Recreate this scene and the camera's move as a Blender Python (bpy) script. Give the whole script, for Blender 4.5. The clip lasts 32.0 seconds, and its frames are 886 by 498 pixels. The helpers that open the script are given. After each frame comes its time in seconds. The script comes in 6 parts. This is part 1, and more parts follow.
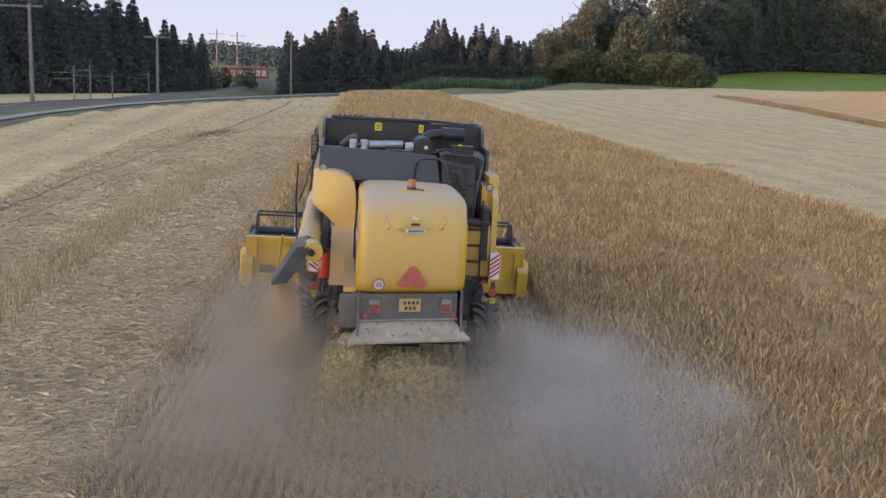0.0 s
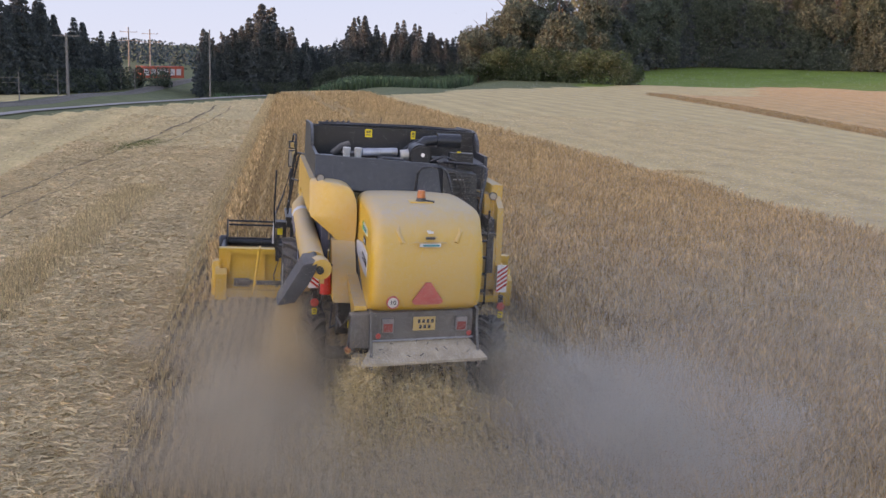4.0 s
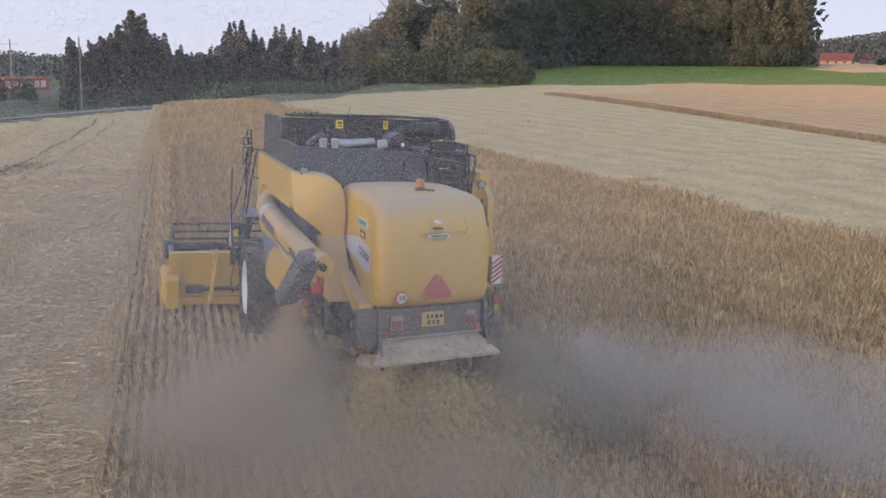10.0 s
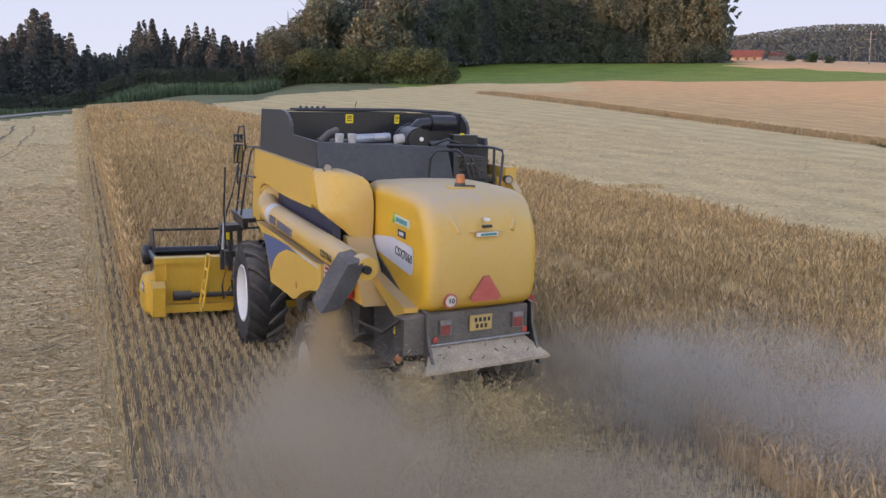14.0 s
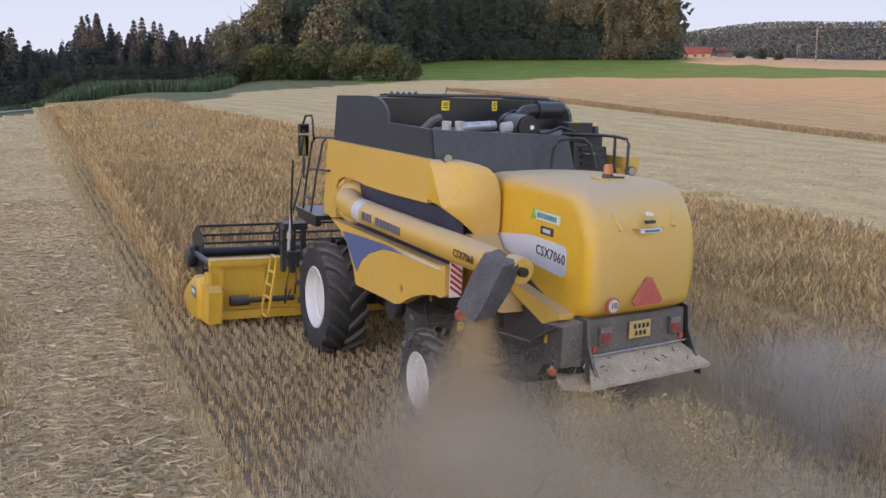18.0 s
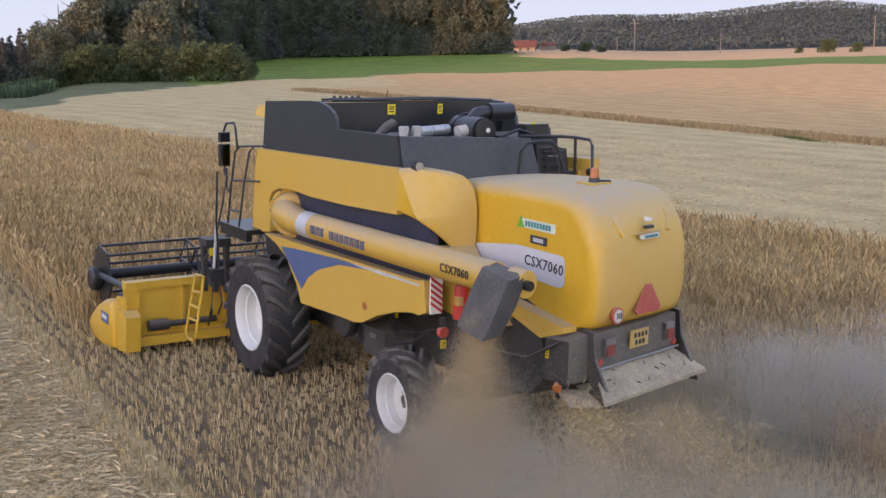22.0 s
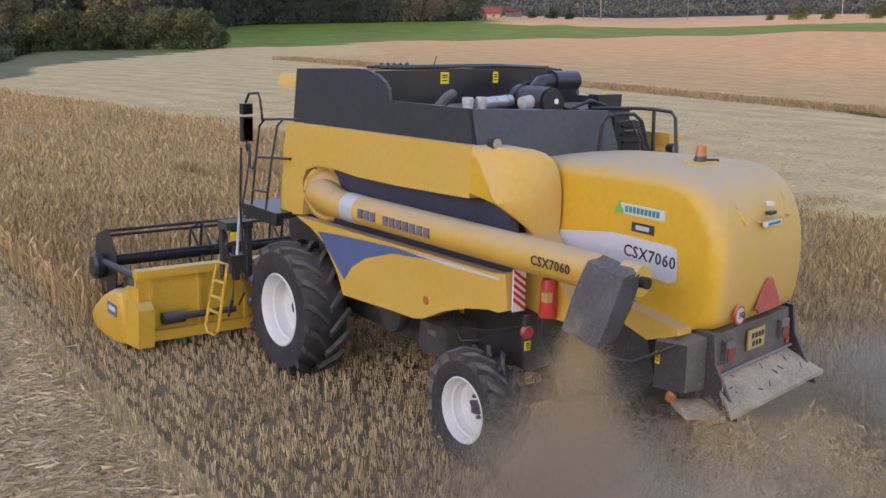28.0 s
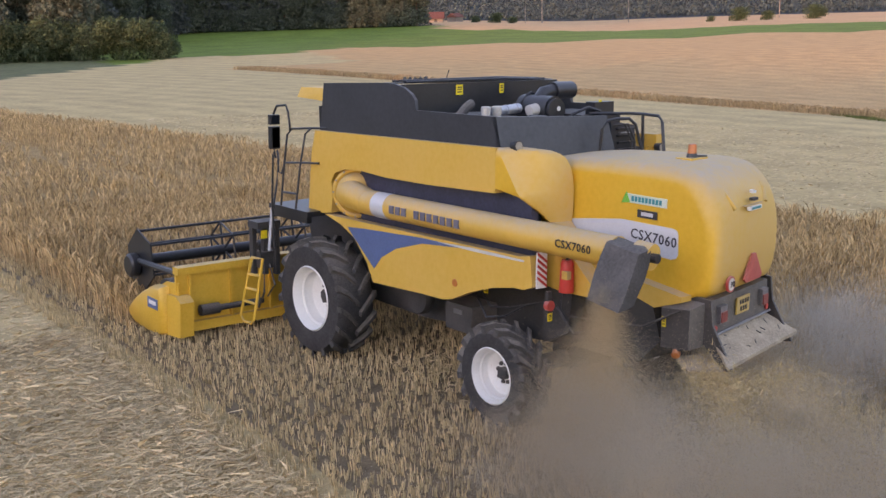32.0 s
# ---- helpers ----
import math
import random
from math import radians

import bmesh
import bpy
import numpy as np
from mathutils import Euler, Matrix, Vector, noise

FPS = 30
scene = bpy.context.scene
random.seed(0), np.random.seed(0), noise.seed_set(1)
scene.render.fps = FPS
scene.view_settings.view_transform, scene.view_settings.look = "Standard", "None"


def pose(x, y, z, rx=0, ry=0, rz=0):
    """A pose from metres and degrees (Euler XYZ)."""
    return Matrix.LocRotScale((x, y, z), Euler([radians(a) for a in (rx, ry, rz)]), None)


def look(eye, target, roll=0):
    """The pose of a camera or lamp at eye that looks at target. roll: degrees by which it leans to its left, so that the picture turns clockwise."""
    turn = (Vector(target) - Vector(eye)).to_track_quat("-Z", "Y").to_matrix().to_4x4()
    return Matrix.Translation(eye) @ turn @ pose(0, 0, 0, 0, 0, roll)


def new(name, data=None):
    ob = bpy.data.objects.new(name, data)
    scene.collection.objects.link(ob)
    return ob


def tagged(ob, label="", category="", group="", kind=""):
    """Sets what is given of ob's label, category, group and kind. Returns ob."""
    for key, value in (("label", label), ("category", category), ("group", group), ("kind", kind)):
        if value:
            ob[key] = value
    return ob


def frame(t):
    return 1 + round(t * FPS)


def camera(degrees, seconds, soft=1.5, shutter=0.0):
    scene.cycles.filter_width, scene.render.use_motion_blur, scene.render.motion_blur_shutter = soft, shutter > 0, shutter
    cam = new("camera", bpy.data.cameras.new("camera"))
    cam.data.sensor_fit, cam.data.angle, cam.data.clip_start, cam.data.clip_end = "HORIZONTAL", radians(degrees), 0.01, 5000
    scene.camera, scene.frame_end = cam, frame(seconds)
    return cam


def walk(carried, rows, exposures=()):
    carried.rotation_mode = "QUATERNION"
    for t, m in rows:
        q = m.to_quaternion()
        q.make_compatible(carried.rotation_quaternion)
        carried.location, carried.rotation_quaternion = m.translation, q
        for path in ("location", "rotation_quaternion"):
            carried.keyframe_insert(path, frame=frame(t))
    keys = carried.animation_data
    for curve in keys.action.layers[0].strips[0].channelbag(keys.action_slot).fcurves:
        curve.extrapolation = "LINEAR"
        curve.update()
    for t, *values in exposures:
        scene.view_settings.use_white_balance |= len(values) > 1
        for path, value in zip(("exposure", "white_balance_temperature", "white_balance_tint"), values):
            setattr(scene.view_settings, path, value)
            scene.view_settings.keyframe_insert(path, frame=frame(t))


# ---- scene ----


# ---- camera and its walk ----
cam = camera(43.96, 32.0)
PATH = [
    (0, (-0.068, -20.802, 5.082), (0.455, -10.974, 3.312), 1.71),
    (0.5, (-0.175, -20.286, 5.105), (0.353, -10.458, 3.332), 1.75),
    (1, (-0.325, -19.658, 5.109), (0.262, -9.833, 3.337), 1.66),
    (1.5, (-0.491, -19.021, 5.117), (0.120, -9.199, 3.340), 1.64),
    (2, (-0.661, -18.363, 5.137), (-0.080, -8.540, 3.354), 1.67),
    (2.5, (-0.851, -17.753, 5.140), (-0.237, -7.932, 3.358), 1.74),
    (3, (-1.032, -17.118, 5.162), (-0.370, -7.301, 3.374), 1.80),
    (3.5, (-1.152, -16.570, 5.180), (-0.240, -6.772, 3.397), 1.72),
    (4, (-1.288, -16.026, 5.193), (-0.028, -6.266, 3.416), 1.47),
    (4.5, (-1.434, -15.503, 5.237), (0.109, -5.784, 3.461), 1.28),
    (6.5, (-1.816, -12.705, 5.001), (-0.099, -3.012, 3.246), 0.22),
    (7, (-1.955, -12.135, 4.951), (-0.301, -2.430, 3.198), 0.43),
    (7.5, (-1.987, -11.635, 4.929), (-0.421, -1.914, 3.184), 0.50),
    (8, (-2.022, -11.324, 4.905), (-0.397, -1.612, 3.162), 0.56),
    (8.5, (-2.127, -11.025, 4.919), (-0.170, -1.374, 3.179), 0.39),
    (9, (-2.297, -10.457, 4.915), (-0.065, -0.865, 3.185), 0.20),
    (9.5, (-2.498, -9.847, 4.937), (-0.105, -0.293, 3.210), 0.07),
    (10, (-2.746, -9.235, 4.962), (-0.410, 0.332, 3.231), 0.18),
    (10.5, (-2.864, -8.789, 4.938), (-0.484, 0.767, 3.205), 0.26),
    (11, (-2.980, -8.481, 4.933), (-0.299, 0.996, 3.202), 0.05),
    (11.5, (-3.079, -7.903, 4.932), (-0.074, 1.477, 3.203), -0.23),
    (12, (-3.249, -7.217, 4.913), (-0.065, 2.104, 3.182), -0.38),
    (12.5, (-3.446, -6.498, 4.931), (-0.231, 2.811, 3.198), -0.39),
    (13, (-3.674, -5.822, 4.924), (-0.500, 3.501, 3.188), -0.28),
    (13.5, (-3.861, -4.983, 4.902), (-0.747, 4.360, 3.167), -0.25),
    (14, (-4.082, -4.163, 4.883), (-0.974, 5.181, 3.143), -0.17),
    (14.5, (-4.271, -3.350, 4.871), (-1.127, 5.982, 3.132), -0.18),
    (15, (-4.495, -2.563, 4.856), (-1.328, 6.760, 3.113), -0.19),
    (15.5, (-4.702, -1.715, 4.826), (-1.560, 7.617, 3.081), -0.19),
    (17.5, (-5.544, 1.107, 4.716), (-2.032, 10.302, 2.954), -0.10),
    (18, (-5.753, 1.768, 4.725), (-2.143, 10.924, 2.958), -0.13),
    (18.5, (-5.930, 2.430, 4.750), (-2.127, 11.507, 2.976), -0.37),
    (19, (-6.081, 3.111, 4.767), (-1.959, 12.047, 2.990), -0.59),
    (19.5, (-6.210, 3.792, 4.794), (-1.877, 12.627, 3.012), -0.81),
    (20, (-6.366, 4.458, 4.817), (-1.970, 13.260, 3.028), -0.82),
    (20.5, (-6.521, 5.100, 4.829), (-2.118, 13.898, 3.039), -0.80),
    (21, (-6.687, 5.756, 4.841), (-2.205, 14.512, 3.040), -0.67),
    (21.5, (-6.820, 6.416, 4.845), (-2.042, 15.013, 3.036), -0.87),
    (22, (-6.911, 7.061, 4.848), (-1.894, 15.518, 3.031), -1.04),
    (22.5, (-7.025, 7.730, 4.845), (-1.921, 16.135, 3.024), -1.17),
    (23, (-7.135, 8.390, 4.857), (-1.997, 16.773, 3.029), -1.03),
    (23.5, (-7.214, 9.044, 4.841), (-1.998, 17.380, 3.019), -1.21),
    (24, (-7.283, 9.712, 4.841), (-2.019, 18.015, 3.015), -1.17),
    (24.5, (-7.346, 10.383, 4.834), (-2.050, 18.667, 3.012), -1.25),
    (25, (-7.424, 11.015, 4.834), (-2.135, 19.305, 3.011), -1.22),
    (25.5, (-7.460, 11.652, 4.839), (-2.213, 19.965, 3.007), -1.13),
    (27.5, (-7.333, 14.179, 4.870), (-1.975, 22.358, 2.771), -1.01),
    (28, (-7.205, 14.768, 4.882), (-1.866, 22.955, 2.771), -0.93),
    (28.5, (-7.091, 15.283, 4.886), (-1.762, 23.480, 2.787), -0.86),
    (29, (-7.108, 15.734, 4.906), (-1.772, 23.925, 2.801), -0.75),
    (29.5, (-7.236, 16.112, 4.911), (-1.900, 24.305, 2.810), -0.76),
    (30, (-7.505, 16.464, 4.959), (-2.160, 24.650, 2.858), -0.72),
    (30.5, (-7.888, 16.778, 5.006), (-2.535, 24.960, 2.909), -0.65),
    (31, (-8.256, 17.094, 5.063), (-2.806, 25.212, 2.966), -0.69),
    (31.5, (-8.636, 17.425, 5.102), (-2.947, 25.377, 3.006), -1.17),
    (32, (-9.024, 17.769, 5.154), (-3.225, 25.645, 3.070), -1.66),
]
EXPO = [(0, 1.55, 7600, 40), (32, 1.60, 7600, 40)]
walk(cam, [(t, look(eye, target, roll)) for t, eye, target, roll in PATH], EXPO)

# ---- light ----
world = bpy.data.worlds.new("sky")
scene.world = world
world.use_nodes = True
wn = world.node_tree.nodes
sky = wn.new("ShaderNodeTexSky")
sky.sky_type = 'NISHITA'
sky.sun_disc = False
sky.sun_elevation, sky.sun_rotation = radians(6.0), radians(250.0)
sky.air_density, sky.dust_density, sky.ozone_density = 0.85, 0.3, 1.2
world.node_tree.links.new(sky.outputs[0], wn["Background"].inputs[0])
wn["Background"].inputs[1].default_value = 0.30
sun_data = bpy.data.lights.new("sun", 'SUN')
sun_data.energy, sun_data.angle, sun_data.color = 1.8, radians(1.0), (1.0, 0.60, 0.36)
sun = new("sun", sun_data)
sun.matrix_world = look((-94, -34, 10.5), (0, 0, 0))

# ---- helpers of this scene ----


def M(name, col, rough=0.6, metal=0.0, var=0.15, scale=6.0, bump=0.0, bscale=60.0, dust=0.0, dustcol=(0.40, 0.35, 0.29), rand=0.0, spec=0.5, rear=0.0, side=0.12):
    """A painted or natural surface: two scales of tone, fine relief, dust on what faces up."""
    if rough >= 0.75 and spec == 0.5:
        spec = 0.12
    m = bpy.data.materials.new(name)
    m.use_nodes = True
    nt = m.node_tree
    nd, ln = nt.nodes, nt.links
    b = nd["Principled BSDF"]
    b.inputs["Roughness"].default_value = rough
    b.inputs["Metallic"].default_value = metal
    b.inputs["Specular IOR Level"].default_value = spec
    tc = nd.new("ShaderNodeTexCoord")
    n1, n2 = nd.new("ShaderNodeTexNoise"), nd.new("ShaderNodeTexNoise")
    n1.inputs["Scale"].default_value, n1.inputs["Detail"].default_value = scale, 4
    n2.inputs["Scale"].default_value, n2.inputs["Detail"].default_value = scale * 9, 2
    add = nd.new("ShaderNodeMath")
    add.operation = 'ADD'
    for n in (n1, n2):
        ln.new(tc.outputs["Object"], n.inputs["Vector"])
    ln.new(n1.outputs["Fac"], add.inputs[0]), ln.new(n2.outputs["Fac"], add.inputs[1])
    mr = nd.new("ShaderNodeMapRange")
    mr.inputs[1].default_value, mr.inputs[2].default_value = 0.7, 1.3
    mr.inputs[3].default_value, mr.inputs[4].default_value = 1 - var, 1 + var
    ln.new(add.outputs[0], mr.inputs[0])
    hsv = nd.new("ShaderNodeHueSaturation")
    hsv.inputs["Color"].default_value = (*col, 1)
    ln.new(mr.outputs[0], hsv.inputs["Value"])
    out = hsv.outputs[0]
    if rand:
        oi = nd.new("ShaderNodeNewGeometry")
        r2 = nd.new("ShaderNodeMapRange")
        r2.inputs[3].default_value, r2.inputs[4].default_value = 1 - rand, 1 + rand
        ln.new(oi.outputs["Random Per Island"], r2.inputs[0])
        h2 = nd.new("ShaderNodeHueSaturation")
        ln.new(out, h2.inputs["Color"]), ln.new(r2.outputs[0], h2.inputs["Value"])
        out = h2.outputs[0]
    if dust:
        ge = nd.new("ShaderNodeNewGeometry")
        sp = nd.new("ShaderNodeSeparateXYZ")
        ln.new(ge.outputs["Normal"], sp.inputs[0])
        up = nd.new("ShaderNodeMapRange")
        up.inputs[1].default_value, up.inputs[2].default_value = 0.1, 0.92
        up.inputs[3].default_value, up.inputs[4].default_value = side * dust, dust
        ln.new(sp.outputs["Z"], up.inputs[0])
        if rear:
            rv = nd.new("ShaderNodeMapRange")
            rv.inputs[1].default_value, rv.inputs[2].default_value = -0.55, -1.0
            rv.inputs[3].default_value, rv.inputs[4].default_value = 0.0, rear
            ln.new(sp.outputs["Y"], rv.inputs[0])
            hi = nd.new("ShaderNodeMath")
            hi.operation = 'MAXIMUM'
            ln.new(up.outputs[0], hi.inputs[0]), ln.new(rv.outputs[0], hi.inputs[1])
            up = hi
        mu = nd.new("ShaderNodeMath")
        mu.operation = 'MULTIPLY'
        m3 = nd.new("ShaderNodeMapRange")
        m3.inputs[1].default_value, m3.inputs[2].default_value = 0.6, 1.25
        m3.inputs[3].default_value, m3.inputs[4].default_value = 0.45, 1.0
        ln.new(add.outputs[0], m3.inputs[0])
        ln.new(up.outputs[0], mu.inputs[0]), ln.new(m3.outputs[0], mu.inputs[1])
        mx = nd.new("ShaderNodeMix")
        mx.data_type = 'RGBA'
        mx.inputs["B"].default_value = (*dustcol, 1)
        ln.new(out, mx.inputs["A"]), ln.new(mu.outputs[0], mx.inputs["Factor"])
        out = mx.outputs["Result"]
        rr = nd.new("ShaderNodeMapRange")
        rr.inputs[3].default_value, rr.inputs[4].default_value = rough, 0.9
        ln.new(mu.outputs[0], rr.inputs[0]), ln.new(rr.outputs[0], b.inputs["Roughness"])
    ln.new(out, b.inputs["Base Color"])
    if bump:
        n3, bp = nd.new("ShaderNodeTexNoise"), nd.new("ShaderNodeBump")
        n3.inputs["Scale"].default_value, n3.inputs["Detail"].default_value = bscale, 3
        bp.inputs["Strength"].default_value, bp.inputs["Distance"].default_value = bump, 0.02
        ln.new(tc.outputs["Object"], n3.inputs["Vector"])
        ln.new(n3.outputs["Fac"], bp.inputs["Height"]), ln.new(bp.outputs[0], b.inputs["Normal"])
    return m


def glow(name, col, strength):
    m = M(name, col, 0.3)
    b = m.node_tree.nodes["Principled BSDF"]
    b.inputs["Emission Color"].default_value = (*col, 1)
    b.inputs["Emission Strength"].default_value = strength
    return m


def raw(name, verts, faces, mat, parent=None, label="", smooth=False, mats=None, idx=None):
    me = bpy.data.meshes.new(name)
    me.from_pydata(verts, [], faces)
    for k in (mats or [mat]):
        me.materials.append(k)
    if idx is not None:
        me.polygons.foreach_set("material_index", idx)
    if smooth:
        me.polygons.foreach_set("use_smooth", [True] * len(me.polygons))
    ob = new(name, me)
    ob.parent = parent
    if label:
        ob["label"] = label
    return ob


def part(name, bm, mat, parent=None, label="", smooth=False, bevel=0.0, seg=2):
    """Links a bmesh as one mesh object under a thing or a part."""
    if bevel:
        ed = [e for e in bm.edges if len(e.link_faces) == 2 and e.calc_face_angle() > 0.5]
        bmesh.ops.bevel(bm, geom=ed, offset=bevel, segments=seg, affect='EDGES', profile=0.5)
    bmesh.ops.recalc_face_normals(bm, faces=bm.faces)
    me = bpy.data.meshes.new(name)
    if smooth:
        for f in bm.faces:
            f.smooth = True
        for e in bm.edges:
            if len(e.link_faces) == 2 and e.calc_face_angle() > 0.6:
                e.smooth = False
    bm.to_mesh(me)
    bm.free()
    me.materials.append(mat)
    ob = new(name, me)
    ob.parent = parent
    if label:
        ob["label"] = label
    return ob


def B():
    return bmesh.new()


def hexa(bm, p):
    """A solid from eight corners: four below, four above, in the same order."""
    v = [bm.verts.new(q) for q in p]
    for f in ((3, 2, 1, 0), (4, 5, 6, 7), (0, 1, 5, 4), (1, 2, 6, 5), (2, 3, 7, 6), (3, 0, 4, 7)):
        bm.faces.new([v[i] for i in f])
    return bm


def box(bm, x0, x1, y0, y1, z0, z1):
    return hexa(bm, [(x0, y0, z0), (x1, y0, z0), (x1, y1, z0), (x0, y1, z0), (x0, y0, z1), (x1, y0, z1), (x1, y1, z1), (x0, y1, z1)])


def prism(bm, prof, x0, x1, inset=0.0):
    """A profile of (y, z) points drawn out from x0 to x1."""
    a = [bm.verts.new((x0, y, z)) for y, z in prof]
    b = [bm.verts.new((x1, y, z)) for y, z in prof]
    n = len(prof)
    bm.faces.new(a), bm.faces.new(b[::-1])
    for i in range(n):
        bm.faces.new((a[i], b[i], b[(i + 1) % n], a[(i + 1) % n]))
    return bm


def tube(bm, pts, r, n=8, r2=None):
    """A round bar along points."""
    pts = [Vector(p) for p in pts]
    rings = []
    for i, p in enumerate(pts):
        d = (pts[min(i + 1, len(pts) - 1)] - pts[max(i - 1, 0)]).normalized()
        u = d.cross(Vector((0, 0, 1)) if abs(d.z) < 0.9 else Vector((1, 0, 0))).normalized()
        w = d.cross(u)
        rr = r if r2 is None else r + (r2 - r) * i / (len(pts) - 1)
        rings.append([bm.verts.new(p + rr * (math.cos(6.2832 * k / n) * u + math.sin(6.2832 * k / n) * w)) for k in range(n)])
    for a, b in zip(rings, rings[1:]):
        for k in range(n):
            bm.faces.new((a[k], a[(k + 1) % n], b[(k + 1) % n], b[k]))
    bm.faces.new(rings[0][::-1]), bm.faces.new(rings[-1])
    return bm


def turned(bm, prof, n=28, at=(0, 0, 0), ring=False):
    """A profile of (x, radius) points turned about the x axis."""
    rings = [[bm.verts.new((at[0] + x, at[1] + r * math.cos(6.2832 * k / n), at[2] + r * math.sin(6.2832 * k / n))) for k in range(n)] for x, r in prof]
    for a, b in list(zip(rings, rings[1:])) + ([(rings[-1], rings[0])] if ring else []):
        for k in range(n):
            bm.faces.new((a[k], a[(k + 1) % n], b[(k + 1) % n], b[k]))
    if not ring:
        bm.faces.new(rings[0][::-1]), bm.faces.new(rings[-1])
    return bm


def arc(cx, cy, r, a0, a1, n):
    return [(cx + r * math.cos(radians(a0 + (a1 - a0) * k / n)), cy + r * math.sin(radians(a0 + (a1 - a0) * k / n))) for k in range(n + 1)]


def words(name, body, size, mat, parent, m, label=""):
    cu = bpy.data.curves.new(name, 'FONT')
    cu.body, cu.size, cu.extrude, cu.resolution_u, cu.offset, cu.space_character = body, size, 0.002, 2, size * 0.012, 1.10
    cu.align_x, cu.align_y = 'CENTER', 'CENTER'
    ob = new(name, cu)
    me = bpy.data.meshes.new_from_object(ob)
    bpy.data.objects.remove(ob)
    ob = new(name, me)
    me.materials.clear()
    me.materials.append(mat)
    ob.parent, ob.matrix_basis = parent, m
    if label:
        ob["label"] = label
    return ob


def field(name, col, period, depth, rough=0.9, var=0.2, scale=0.5, bump=0.25, bscale=14, turn=0.0):
    """A field surface with drill or swath bands along y, or turned from it by some degrees."""
    m = M(name, col, rough, 0, var, scale, bump, bscale)
    nt = m.node_tree
    nd, ln = nt.nodes, nt.links
    b = nd["Principled BSDF"]
    src = b.inputs["Base Color"].links[0].from_socket
    tc = nd.new("ShaderNodeTexCoord")
    wv = nd.new("ShaderNodeTexWave")
    wv.bands_direction = 'X'
    wv.inputs["Scale"].default_value = 0.314 / period
    wv.inputs["Distortion"].default_value, wv.inputs["Detail"].default_value, wv.inputs["Detail Scale"].default_value = 2.5, 3, 0.5
    w2 = nd.new("ShaderNodeTexNoise")
    mp = nd.new("ShaderNodeMapping")
    mp.inputs["Scale"].default_value = (3.0, 0.10, 1.0)
    w2.inputs["Scale"].default_value, w2.inputs["Detail"].default_value = 0.9, 4
    tn = nd.new("ShaderNodeMapping")
    tn.inputs["Rotation"].default_value = (0, 0, radians(turn))
    ln.new(tc.outputs["Object"], tn.inputs[0])
    ln.new(tn.outputs[0], wv.inputs["Vector"]), ln.new(tn.outputs[0], mp.inputs[0]), ln.new(mp.outputs[0], w2.inputs["Vector"])
    ad = nd.new("ShaderNodeMath")
    ad.operation = 'ADD'
    ln.new(wv.outputs["Fac"], ad.inputs[0]), ln.new(w2.outputs["Fac"], ad.inputs[1])
    mr = nd.new("ShaderNodeMapRange")
    mr.inputs[1].default_value, mr.inputs[2].default_value = 0.2, 1.6
    mr.inputs[3].default_value, mr.inputs[4].default_value = 1 - depth, 1 + depth
    ln.new(ad.outputs[0], mr.inputs[0])
    hs = nd.new("ShaderNodeHueSaturation")
    ln.new(src, hs.inputs["Color"]), ln.new(mr.outputs[0], hs.inputs["Value"]), ln.new(hs.outputs[0], b.inputs["Base Color"])
    return m


# ---- materials ----
YELLOW = M("yellow_paint", (0.67, 0.375, 0.012), 0.40, 0, 0.07, 1.6, 0.02, 80, dust=0.80, rear=0.34, side=0.30)
HOODY = M("hood_paint", (0.67, 0.375, 0.012), 0.36, 0, 0.06, 1.6, 0.02, 80, dust=0.85, rear=0.42, side=0.10)
YELLOW_CLEAN = M("header_paint", (0.68, 0.385, 0.014), 0.38, 0, 0.08, 3.0, dust=0.45, side=0.30)
BLACK = M("black_plastic", (0.014, 0.016, 0.020), 0.36, 0, 0.2, 3.0, dust=0.07)
TANKGREY = M("grain_tank_sheet", (0.025, 0.029, 0.036), 0.40, 0, 0.2, 2.0, dust=0.16)
DARK = M("dark_underbody", (0.028, 0.027, 0.027), 0.7, 0, 0.3, 4.0, dust=0.3)
RUBBER = M("tyre_rubber", (0.038, 0.038, 0.039), 0.75, 0, 0.3, 5.0, 0.2, 90, dust=0.30)
LUG = M("dusty_tyre_lug", (0.062, 0.060, 0.057), 0.8, 0, 0.3, 5.0, 0.2, 90, dust=0.45)
RIM = M("white_rim_paint", (0.70, 0.70, 0.66), 0.4, 0, 0.06, 4.0, dust=0.12)
STEEL = M("worn_steel", (0.30, 0.30, 0.31), 0.38, 0.8, 0.2, 8.0, dust=0.3)
RED = M("red_paint", (0.50, 0.03, 0.02), 0.4, 0, 0.08, 4.0)
REFLECT = M("red_reflector", (0.50, 0.06, 0.045), 0.35, 0, 0.2, 30.0, dust=0.4)
TAIL = M("dusty_tail_lens", (0.24, 0.045, 0.035), 0.35, 0, 0.3, 20.0, dust=0.4)
NAVY = M("navy_recess", (0.028, 0.032, 0.065), 0.5, 0, 0.3, 3.0, dust=0.2)
WHITE = M("white_sign", (0.72, 0.72, 0.70), 0.45, 0, 0.05, 5.0, dust=0.15)
SILVER = M("silver_decal", (0.50, 0.52, 0.55), 0.4, 0, 0.06, 4.0, dust=0.15)
BLUE = M("blue_decal", (0.065, 0.115, 0.25), 0.4, 0, 0.1, 4.0, dust=0.2)
LETTER = M("black_letter", (0.02, 0.02, 0.025), 0.5)
GREENS = M("green_decal", (0.12, 0.42, 0.05), 0.5)
STICK = M("pale_dealer_film", (0.52, 0.60, 0.50), 0.45, 0, 0.05, 5.0, dust=0.2)
TEAL = M("teal_decal", (0.01, 0.22, 0.24), 0.5)
